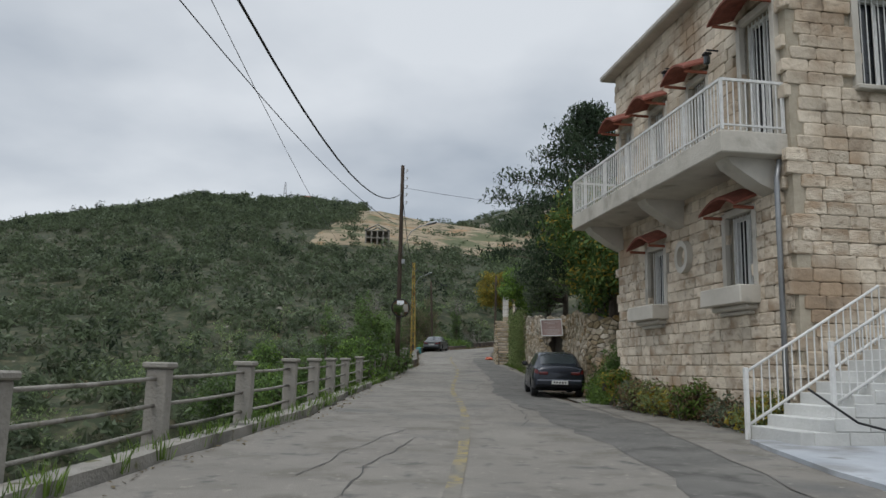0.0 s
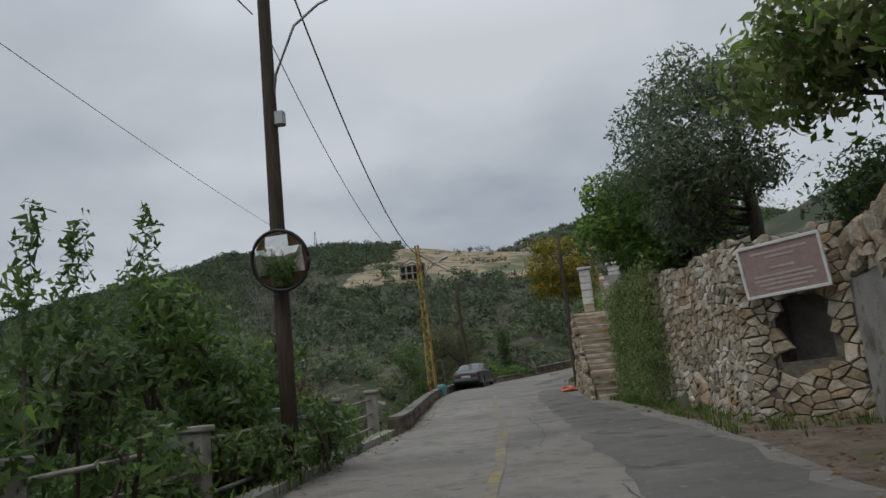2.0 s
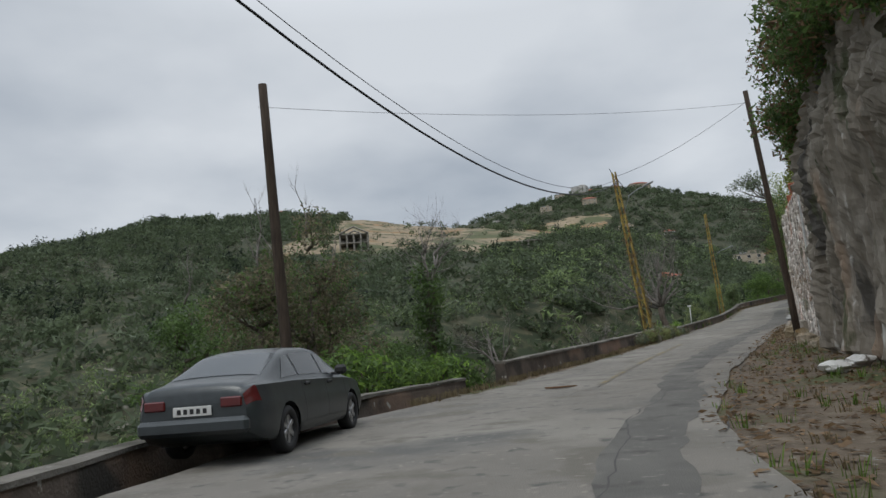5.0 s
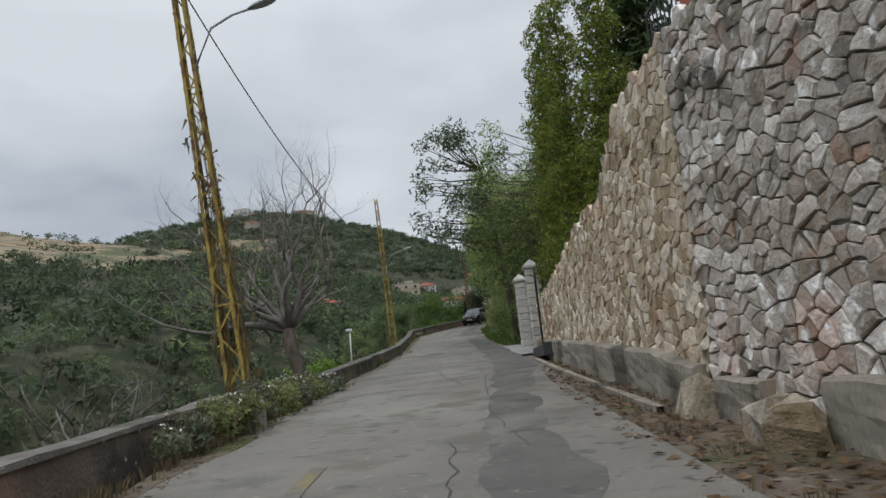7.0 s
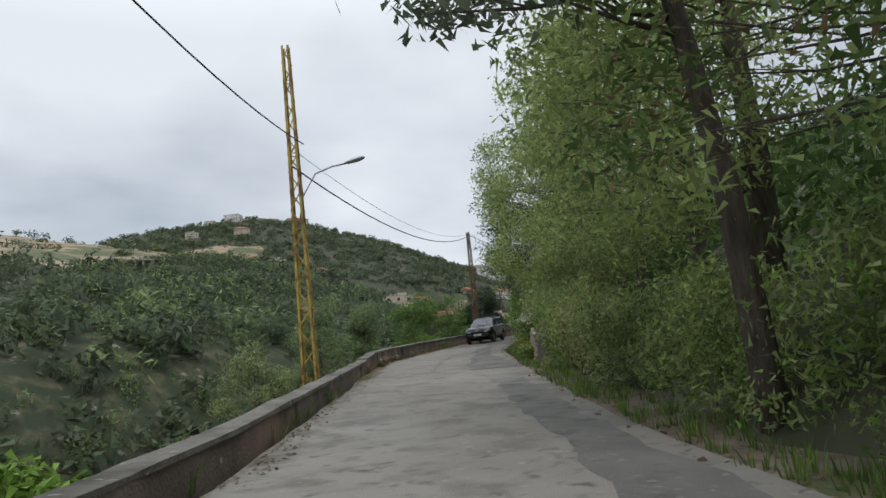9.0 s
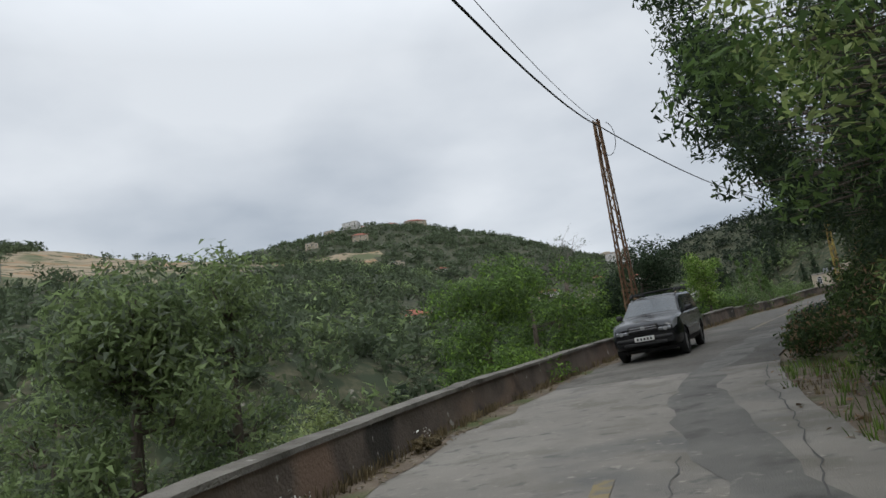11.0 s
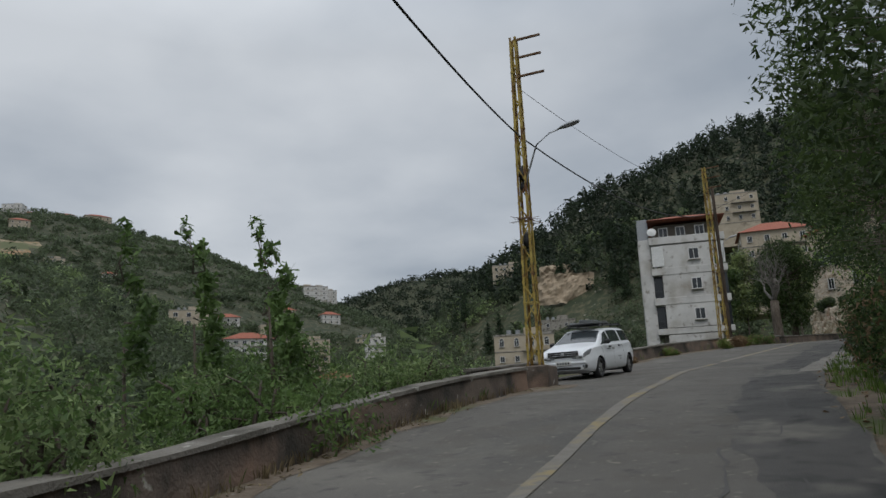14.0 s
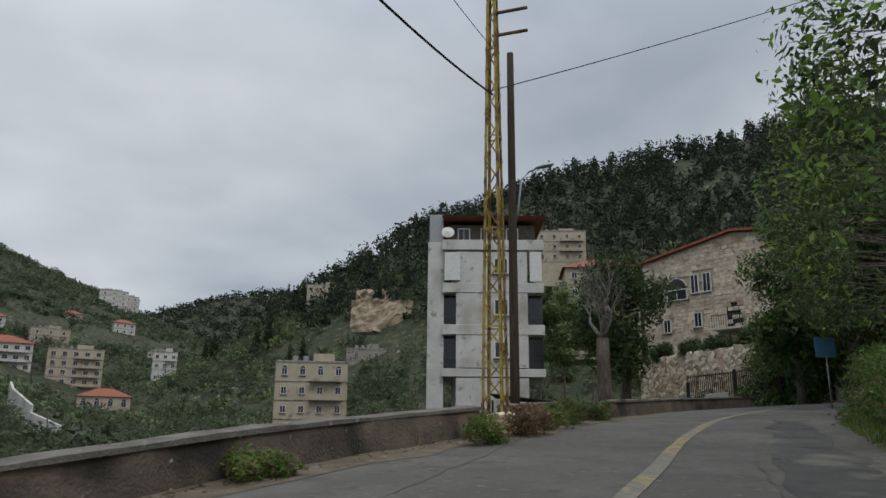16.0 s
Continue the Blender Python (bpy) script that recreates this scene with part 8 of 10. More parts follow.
# ---- hillside trees over the road on the right ----
right = [(120.5, 5.2, 7.5, 2.2, "leaf_mid", "leaf_dry"), (123.5, 6.2, 9.0, 2.8, "leaf_mid", "leaf_dark"), (127.5, 5.0, 8.0, 2.6, "leaf_mid", "leaf_dark"), (132, 5.4, 8.5, 2.8, "leaf_mid", "leaf_mid"), (137, 5.4, 9.0, 2.8, "leaf_bright", "leaf_olive"), (141.5, 5.8, 9.5, 3.0, "leaf_bright", "leaf_bright"), (146, 5.2, 10.0, 2.9, "leaf_bright", "leaf_mid"), (150.5, 5.0, 9.0, 2.6, "leaf_bright", "leaf_olive"), (155, 5.4, 8.0, 2.6, "leaf_mid", "leaf_mid"), (160, 5.2, 8.5, 2.6, "leaf_dark", "leaf_olive"), (165, 4.8, 8.5, 2.6, "leaf_dark", "leaf_mid"), (170.5, 4.7, 8.5, 2.7, "leaf_dark", "leaf_mid"), (176, 4.8, 8.0, 2.6, "leaf_dark", "leaf_mid"), (182, 5.2, 7.5, 2.5, "leaf_dark", "leaf_olive"), (188, 5.4, 7.0, 2.4, "leaf_mid", "leaf_dark"), (194, 5.4, 6.5, 2.2, "leaf_mid", "leaf_dark"), (200, 5.6, 6.5, 2.4, "leaf_mid", "leaf_dark"), (206, 5.8, 6.5, 2.4, "leaf_mid", "leaf_dark"), (212, 6.2, 6.5, 2.5, "leaf_mid", "leaf_dark"), (218, 6.8, 7.0, 2.6, "leaf_mid", "leaf_dark"), (224, 7.4, 7.5, 2.6, "leaf_mid", "leaf_bright"), (230, 8.0, 6.5, 2.4, "leaf_mid", "leaf_bright"), (236, 8.0, 6.0, 2.2, "leaf_mid", "leaf_olive"), (242, 8.0, 5.0, 2.0, "leaf_mid", "leaf_olive"), (248, 8.5, 4.5, 2.0, "leaf_mid", "leaf_bright")]
crown_edge = curve_of([(110, 2.6), (119, 1.3), (123, 0.7), (128, 0.9), (136, 2.5), (142, 1.8), (148, 0.7), (153, 0.0), (158, 0.0), (164, -0.4), (172, -0.7), (177, -0.6), (182, 0.5), (186, 1.2), (200, 1.0), (210, 1.3), (220, 1.3), (232, 1.5), (245, 2.0), (260, 3.0)])
# leaf colour carries the light: lit tone at 122-152, shaded tones past 156
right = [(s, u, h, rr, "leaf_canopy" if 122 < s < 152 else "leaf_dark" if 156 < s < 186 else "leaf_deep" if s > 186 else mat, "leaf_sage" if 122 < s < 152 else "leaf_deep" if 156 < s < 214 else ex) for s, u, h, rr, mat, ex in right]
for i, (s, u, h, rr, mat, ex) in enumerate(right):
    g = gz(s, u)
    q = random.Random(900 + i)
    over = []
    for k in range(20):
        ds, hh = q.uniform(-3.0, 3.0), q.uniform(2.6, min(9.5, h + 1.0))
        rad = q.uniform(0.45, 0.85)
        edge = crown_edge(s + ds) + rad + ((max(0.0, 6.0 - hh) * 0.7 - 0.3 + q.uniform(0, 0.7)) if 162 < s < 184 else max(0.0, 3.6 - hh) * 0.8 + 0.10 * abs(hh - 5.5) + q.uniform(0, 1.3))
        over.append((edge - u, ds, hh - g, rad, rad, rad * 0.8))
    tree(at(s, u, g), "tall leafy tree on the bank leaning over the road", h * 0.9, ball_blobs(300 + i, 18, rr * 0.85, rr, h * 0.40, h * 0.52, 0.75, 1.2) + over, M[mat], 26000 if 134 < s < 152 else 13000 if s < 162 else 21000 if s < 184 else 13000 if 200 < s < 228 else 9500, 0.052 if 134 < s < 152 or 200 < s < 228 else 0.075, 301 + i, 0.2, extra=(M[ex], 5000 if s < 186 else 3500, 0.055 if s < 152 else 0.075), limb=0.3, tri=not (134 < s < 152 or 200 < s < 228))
tree(on_ground(109.4, 6.5), "tall dark narrow conifer behind the fence", 15.5, [(0.25 * math.cos(2.3 * k), 0.25 * math.sin(2.3 * k), 1.2 + 0.8 * k, 1.5 * (1 - k / 20) + 0.25, 1.5 * (1 - k / 20) + 0.25, 0.6) for k in range(18)], M["leaf_deep"], 15000, 0.15, 340, 0.16, shell=0.8)
for i, (s, u, hh) in enumerate([(106.4, 4.6, 7.6), (108.8, 4.1, 8.6), (111.2, 4.0, 9.2), (113.4, 4.2, 9.0), (115.6, 4.9, 8.6)]):
    tree(at(s, u, wall_t(s) - 0.4), "column of bright yellow-green thuja above the wall", hh, [(0.2 * math.cos(2.4 * k), 0.2 * math.sin(2.4 * k), 0.6 + (hh - 0.6) * k / 13, 0.95 - 0.045 * k, 0.95 - 0.045 * k, 0.5) for k in range(14)], M["leaf_thuja"], 19000, 0.056, 350 + i, 0.1, extra=(M["leaf_mid"], 5000, 0.06), shell=0.35)
for i, (s, u, hh) in enumerate([(75, 5.4, 6.2), (78, 5.2, 7.2), (81, 5.0, 7.4), (84, 5.0, 7.2), (86.4, 5.1, 5.9), (88.4, 5.6, 5.8)]):
    tree(at(s, u, hh - 1.0), "bushy dark tree overhanging the rock face", 3.6, [(b[0] - 0.5, b[1], b[2], b[3], b[4], b[5]) for b in ball_blobs(360 + i, 20, 1.5, 1.9, 1.3, 1.5, 0.5, 0.9)], M["leaf_mid"], 9000, 0.08, 361 + i, 0.12, extra=(M["leaf_dry"], 3500, 0.075))
tree(at(123.5, 3.2, 0.1), "pale sparse-leaved tree reaching over the road", 9.6, [(b[0] - 2.4, b[1], b[2], b[3], b[4], b[5]) for b in ball_blobs(380, 30, 1.7, 2.2, 3.6, 7.2, 0.4, 0.75)], M["leaf_olive"], 4200, 0.10, 381, 0.14, lean=(-1.0, 0))
# curtain of shrubs in front of the trunks
for i, s in enumerate(np.r_[np.arange(60.5, 73, 1.9), np.arange(139, 183, 3.1)]):
    u = near_wall(s) + (1.5 if s > 80 else 0.9) + 0.5 * math.sin(2.1 * i)
    # light put into the leaf colour: paler before 158, darker after
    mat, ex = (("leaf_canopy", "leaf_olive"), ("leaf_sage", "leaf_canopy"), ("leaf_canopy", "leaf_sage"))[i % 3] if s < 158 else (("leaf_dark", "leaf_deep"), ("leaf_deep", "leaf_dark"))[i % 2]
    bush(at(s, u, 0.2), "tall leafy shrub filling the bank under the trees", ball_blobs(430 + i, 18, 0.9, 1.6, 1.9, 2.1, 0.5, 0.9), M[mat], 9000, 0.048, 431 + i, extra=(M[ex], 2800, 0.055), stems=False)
# bank undergrowth on the right
for i, s in enumerate(np.r_[np.arange(122, 246, 3.4), np.arange(59.5, 72, 1.7)]):
    u = near_wall(s) + (1.0 if 137 < s < 150 else 0.35)
    # painted light here too: pale leaves before 156, deep ones up to 214
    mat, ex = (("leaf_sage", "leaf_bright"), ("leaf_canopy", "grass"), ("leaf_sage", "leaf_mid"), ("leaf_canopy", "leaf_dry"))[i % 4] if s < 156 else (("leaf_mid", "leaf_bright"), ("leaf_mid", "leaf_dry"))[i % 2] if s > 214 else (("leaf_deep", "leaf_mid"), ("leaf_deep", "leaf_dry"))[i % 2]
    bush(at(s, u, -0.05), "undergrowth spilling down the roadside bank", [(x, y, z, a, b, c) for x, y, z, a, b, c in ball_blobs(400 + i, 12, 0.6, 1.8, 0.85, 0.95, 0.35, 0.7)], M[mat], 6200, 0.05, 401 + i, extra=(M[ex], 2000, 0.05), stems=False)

for i, s in enumerate(np.arange(161, 189, 1.9)):
    bush(at(s, right_edge(s) + 0.75 + 0.2 * math.sin(3 * i), -0.05), "dark low undergrowth creeping onto the verge", ball_blobs(830 + i, 10, 0.45, 1.1, 0.3, 0.35, 0.2, 0.42), M[("leaf_deep", "leaf_dark", "leaf_mid")[i % 3]], 3200, 0.045, 831 + i, extra=(M["leaf_dry"], 600, 0.045), stems=False)

# weeds with white flowers over the parapet's foot by the climber-clad pole
for i, (s, du, up) in enumerate([(97.6, -0.1, 0.5), (99.2, 0.05, 0.6), (100.8, 0.0, 0.65), (102.2, 0.05, 0.6), (103.6, 0.0, 0.5), (105.0, -0.05, 0.45), (106.4, 0.1, 0.35)]):
    wf = bush(at(s, left_edge(s) - 0.15 + du, 0.0), "tangled weeds with small white flowers smothering the parapet", ball_blobs(850 + i, 10, 0.3, 0.75, up * 0.45, up * 0.5, 0.16, 0.3), M["leaf_sage" if i % 2 else "leaf_olive"], 2600, 0.04, 851 + i, extra=(M["grass_dry"], 900, 0.04), stems=False)
    leaf_mesh("blossom", leaves([(0.05, 0, up * 0.95, 0.25, 0.7, 0.14)], 40, 0.026, 860 + i, tri=False), M["petal_white"], wf, "small white flower heads")


# ---- grass tufts and weeds ----
def tufts(name, label, mat, places, blades, length, seed):
    r = np.random.RandomState(seed)
    vs = []
    for p in places:
        k = blades
        a = r.rand(k) * 6.283
        ln = length * (0.5 + r.rand(k))
        out = np.stack([np.cos(a), np.sin(a), np.zeros(k)], 1)
        base = np.array(p) + out * (r.rand(k) * 0.16)[:, None]
        tip = base + out * (ln * 0.5 * r.rand(k))[:, None] + np.array([0, 0, 1]) * ln[:, None]
        sd = np.stack([-np.sin(a), np.cos(a), np.zeros(k)], 1) * 0.008
        mid = (base + tip) / 2 + np.array([0, 0, 0.15]) * ln[:, None]
        vs.append(np.stack([base - sd, base + sd, mid + sd * 0.7, tip], 1).reshape(-1, 3))
    v = np.concatenate(vs)
    ob = leaf_mesh(name, (v, np.arange(len(v)).reshape(-1, 4)), mat)
    return tagged(ob, label, "grass", kind="stuff")


rr = np.random.RandomState(5)
tufts("dry_grass", "dry straw-coloured grass along the parapet", M["grass_dry"], [P(s, left_edge(s) - 0.02 - 0.15 * rr.rand(), 0.0) for s in np.r_[rr.uniform(78, 105, 260), rr.uniform(140, 203, 420), rr.uniform(46, 66, 50)]], 16, 0.13, 1)
tufts("weeds", "green weeds at the foot of the parapet and fence", M["grass"], [P(s, left_edge(s) - 0.1 - 0.3 * rr.rand(), 0.02) for s in np.r_[rr.uniform(0, 45, 200), rr.uniform(100, 140, 90), rr.uniform(190, 240, 80)]], 14, 0.2, 2)
tufts("roadside_grass", "grass and weeds on the right-hand verge", M["grass"], [P(s, right_edge(s) + (near_wall(s) - right_edge(s)) * rr.rand(), -0.03) for s in np.r_[rr.uniform(39, 57, 380), rr.uniform(66, 92, 60), rr.uniform(120, 160, 340), rr.uniform(186, 245, 380)]], 14, 0.14, 3)
tufts("dry_weeds", "dry weeds on the right-hand verge", M["grass_dry"], [P(s, right_edge(s) + (near_wall(s) - right_edge(s)) * rr.rand(), -0.03) for s in np.r_[rr.uniform(38, 62, 90), rr.uniform(66, 112, 150), rr.uniform(138, 165, 160)]], 12, 0.09, 4)
# plants against the house wall
for i, (y, hh) in enumerate([(0.7, 0.55), (1.9, 0.35), (3.1, 0.75), (4.1, 0.5), (5.3, 0.8), (6.3, 0.7), (7.3, 1.1)]):
    bush(HM @ pose(-0.35, y, 0.25), "green and yellowing plants growing against the house wall", ball_blobs(500 + i, 8, 0.3, 0.5, hh * 0.4, hh * 0.5, 0.2, 0.4), M[("leaf_sage", "leaf_olive", "grass", "leaf_sage")[i % 4]], 1700, 0.05, 501 + i, extra=(M["leaf_yellow"] if i % 3 == 0 else M["leaf_dry"], 900, 0.05))

# weeds round the pole and along the far parapet
for i, (s, du, hh, mat) in enumerate([(225.9, 0.75, 0.35, "grass"), (227.6, 0.7, 0.5, "leaf_dry"), (229.4, 0.6, 0.55, "grass"), (231.6, 0.4, 0.7, "leaf_mid"), (234.0, 0.3, 0.6, "leaf_mid"), (221.4, 0.2, 0.25, "grass"), (217.0, 0.15, 0.2, "leaf_dry")]):
    bush(at(s, left_edge(s) + du, 0.0), "straggling weeds at the foot of the parapet", ball_blobs(520 + i, 10, 0.3, 0.7, hh * 0.4, hh * 0.5, 0.14, 0.28), M[mat], 2600, 0.035, 521 + i, extra=(M["leaf_dry"], 700, 0.035), stems=False)
bush(at(214.2, left_edge(214.2) - 0.15, 0.1), "ivy spilling over the parapet", ball_blobs(545, 16, 0.28, 1.5, 0.25, 0.28, 0.2, 0.36), M["leaf_sage"], 6500, 0.045, 546, "ivy", "ivy", extra=(M["leaf_mid"], 1800, 0.045), stems=False)

# twiggy dry shrubs on the slope beside the fence's end
for i, (s, u, up) in enumerate([(43.6, -5.9, 2.7), (45.8, -6.0, 3.1), (48.4, -7.6, 2.0), (53.4, -8.2, 1.0), (57.5, -7.6, 0.4)]):
    g = gz(s, u)
    spreading_tree(at(s, u, g), "bare twiggy shrub with a few brown leaves on the slope", 0.05, (0.05, 0.05, max(0.4, up - g - 0.4)), [(25, 62, 0.75, 0.026), (110, 70, 0.8, 0.026), (185, 60, 0.75, 0.026), (250, 72, 0.8, 0.026), (320, 58, 0.75, 0.026), (80, 86, 0.9, 0.028)], 560 + 10 * i, 3, "bark_pale")
    bush(at(s, u, g), "dry brown brush on the slope below the fence", ball_blobs(590 + i, 10, 0.9, 1.1, (up - g) * 0.3, (up - g) * 0.35, 0.35, 0.6), M["leaf_dry"], 2600, 0.06, 591 + i, extra=(M["leaf_olive"], 900, 0.06))

# ---- buildings ----
def simple_window(parent, c, w, h, ax="y", frame="white_metal", arch=False, plain_one=False):
    """A framed window set in a wall whose face looks along -y (ax y) or -x (ax x); c is the centre on the face."""
    o = new("window")
    o.parent = parent
    o.matrix_basis = pose(*c, 0, 0, 0 if ax == "y" else -90)
    part("pane", boxbm((0, 0.0, 0), (w, 0.10, h)), M["glass"], o)
    if plain_one:
        bm = bmesh.new()
        for q, s in (((-w / 2, -0.03, 0), (0.1, 0.12, h + 0.1)), ((w / 2, -0.03, 0), (0.1, 0.12, h + 0.1)), ((0, -0.03, h / 2), (w - 0.1, 0.12, 0.1)), ((0, -0.05, -h / 2), (w + 0.1, 0.2, 0.1))):
            box(bm, q, s)
        part("window_frame", bm, M[frame], o)
        return o
    for q, s in (((-w / 2, -0.03, 0), (0.08, 0.12, h + 0.08)), ((w / 2, -0.03, 0), (0.08, 0.12, h + 0.08)), ((0, -0.03, h / 2), (w - 0.08, 0.12, 0.08)), ((0, -0.03, -h / 2), (w - 0.08, 0.12, 0.08)), ((0, -0.025, 0), (0.05, 0.11, h - 0.08))):
        part("window_frame", boxbm(q, s), M[frame], o)
    part("window_sill", boxbm((0, -0.12, -h / 2 - 0.09), (w + 0.25, 0.3, 0.09), bev=0.01), M["concrete"], o)
    if arch:
        bm = bmesh.new()
        n = 10
        a = [bm.verts.new((w / 2 * math.cos(math.pi * k / n), -0.051, h / 2 + w / 2 * math.sin(math.pi * k / n))) for k in range(n + 1)]
        bm.faces.new(a)
        r = bmesh.ops.extrude_face_region(bm, geom=list(bm.faces))
        bmesh.ops.translate(bm, vec=(0, 0.1, 0), verts=[v for v in r["geom"] if isinstance(v, bmesh.types.BMVert)])
        bmesh.ops.recalc_face_normals(bm, faces=bm.faces)
        part("arch_pane", bm, M["glass"], o)
        pts = [(w / 2 * 1.06 * math.cos(math.pi * k / n), -0.06, h / 2 + w / 2 * 1.06 * math.sin(math.pi * k / n)) for k in range(n + 1)]
        tube("arch_trim", pts, 0.07, M["pale_stone"], o, sides=5)
    return o


def block_house(m, w, d, floors, fh, wall, label, roof="flat", cols=3, side_cols=2, arch=False, balcony=True, name="house", cat="house", deep=8.0, fw=1.0, hw=1.3, plain_one=False):
    """A house with its front on the x axis facing -y."""
    h = holder(name, m, label, cat)
    ht = floors * fh
    part("wall", boxbm((w / 2, d / 2, ht / 2 - deep / 2), (w, d, ht + deep), bev=0.03), M[wall], h)
    for k in range(floors):
        part("floor_band", boxbm((w / 2, d / 2 - 0.05, k * fh), (w + 0.14, d + 0.14, 0.2), bev=0.02), M["concrete"], h)
        for c in range(cols):
            simple_window(h, (w * (c + 0.5) / cols, 0.0, k * fh + fh * 0.52), fw, hw, arch=arch and k == floors - 1, plain_one=plain_one)
        for c in range(side_cols):
            simple_window(h, (0.0, d * (c + 0.5) / side_cols, k * fh + fh * 0.52), fw * 0.9, hw, "x", plain_one=plain_one)
        if balcony and k:
            b = new("balcony")
            b.parent = h
            part("balcony_slab", boxbm((w * 0.7, -0.6, k * fh), (w * 0.45, 1.2, 0.16), bev=0.02), M["concrete"], b)
            part("balcony_front", boxbm((w * 0.7, -1.17, k * fh + 0.5), (w * 0.45, 0.08, 0.9), bev=0.01), M[wall], b)
    if roof == "flat":
        part("roof_parapet", boxbm((w / 2, d / 2, ht + 0.2), (w + 0.2, d + 0.2, 0.4), bev=0.03), M["concrete"], h)
        part("roof_hut", boxbm((w * 0.65, d * 0.55, ht + 1.2), (w * 0.3, d * 0.35, 2.0), bev=0.03), M[wall], h)
        for x in (0.25, 0.4):
            bm = bmesh.new()
            bmesh.ops.create_cone(bm, cap_ends=True, segments=12, radius1=0.6, radius2=0.55, depth=1.2)
            part("water_tank", bm, M["grey_metal"], h, "grey roof water tank", pose(w * x, d * 0.3, ht + 1.0))
    else:
        bm = bmesh.new()
        o = 0.6
        v = [bm.verts.new(c) for c in ((-o, -o, ht), (w + o, -o, ht), (w + o, d + o, ht), (-o, d + o, ht), (w * 0.35, d / 2, ht + min(w, d) * 0.26), (w * 0.65, d / 2, ht + min(w, d) * 0.26))]
        for f in ((0, 1, 5, 4), (1, 2, 5), (2, 3, 4, 5), (3, 0, 4), (3, 2, 1, 0)):
            bm.faces.new([v[i] for i in f])
        part("roof", bm, M["roof_tile"], h, "red tiled hipped roof")
    return h


# the white apartment house below the road
def white_block():
    m = pose(129.9, 217.2, 19.3, 0, 0, -51.0)
    h = holder("apartment_house", m, "white rendered four-storey house with recessed balconies and a tiled roof", "house")
    W_, D, fh = 7.6, 9.0, 3.2
    part("wall", boxbm((W_ / 2 - 0.3, D / 2 + 1.2, 4.0), (W_ - 1.9, D - 1.2, 16.2)), M["white_wall"], h)
    for k in range(4):
        z = k * fh
        if k < 3:
            part("floor_band", boxbm((W_ / 2, D / 2, z + fh - 0.35), (W_ + 0.1, D, 0.75 if k else 0.6), bev=0.02), M["white_wall"], h)
        part("front_wall", boxbm((W_ / 2 - 0.1, 0.7, z + 1.25), (W_ - 2.2, 1.3, 2.45)), M["white_wall"], h)
        if 0 < k < 4:
            simple_window(h, (W_ / 2 + 0.6, 0.05, z + 1.35), 1.0, 1.15)
        if k in (1, 2):
            for x in (0.5, W_ - 0.5):
                b = new("balcony")
                b.parent = h
                part("balcony_back", boxbm((x, 1.25, z + 1.25), (1.1, 0.1, 2.4)), M["glass"], b)
                part("balcony_rail", boxbm((x, 0.06, z + 0.75), (0.9, 0.05, 0.05)), M["black_metal"], b)
                for q in range(6):
                    part("balcony_bar", boxbm((x - 0.4 + 0.16 * q, 0.06, z + 0.4), (0.025, 0.025, 0.7)), M["black_metal"], b)
    # closed-in top floor with shutters
    part("shutter", boxbm((0.7, -0.02, 3 * fh + 1.3), (1.2, 0.08, 2.2), bev=0.01), M["white_metal"], h, "white louvred shutter")
    part("shutter", boxbm((W_ - 0.55, -0.02, 3 * fh + 1.3), (0.9, 0.08, 2.3), bev=0.01), M["white_metal"], h, "white louvred shutter")
    part("roof_parapet", boxbm((W_ / 2, D / 2, 4 * fh - 0.2), (W_ + 0.15, D + 0.1, 0.8), bev=0.02), M["white_wall"], h)
    part("attic", boxbm((W_ / 2 + 0.1, D / 2 + 0.6, 4 * fh + 0.9), (W_ - 1.0, D - 1.8, 1.8)), M["rubble_bed"], h, "dark recessed attic storey")
    for x in (1.6, 3.4, 5.4):
        simple_window(h, (x, 1.4, 4 * fh + 0.95), 0.9, 1.0)
    bm = bmesh.new()
    v = [bm.verts.new(c) for c in ((-0.1, 0.1, 15.0), (W_ + 0.4, 0.1, 15.0), (W_ + 0.4, D, 15.0), (-0.1, D, 15.0), (2.6, D / 2, 16.2), (W_ - 2.4, D / 2, 16.2))]
    for f in ((0, 1, 5, 4), (1, 2, 5), (2, 3, 4, 5), (3, 0, 4), (3, 2, 1, 0)):
        bm.faces.new([v[i] for i in f])
    part("roof", bm, M["roof_tile"], h, "low red-brown tiled roof")
    part("stair_tower", boxbm((-0.55, 2.2, 4.4), (1.25, 3.6, 17.0), bev=0.02), M["white_wall"], h, "plain white stair tower")
    part("lift_hut", boxbm((-0.55, 2.2, 14.0), (1.1, 2.4, 2.6), bev=0.02), M["grey_metal"], h, "grey metal-clad tank housing")
    bm = bmesh.new()
    bmesh.ops.create_cone(bm, cap_ends=True, segments=16, radius1=0.5, radius2=0.05, depth=0.16)
    part("satellite_dish", bm, M["white_metal"], h, "white satellite dish", pose(0.35, 0.2, 13.7, 70, 0, 0))


white_block()


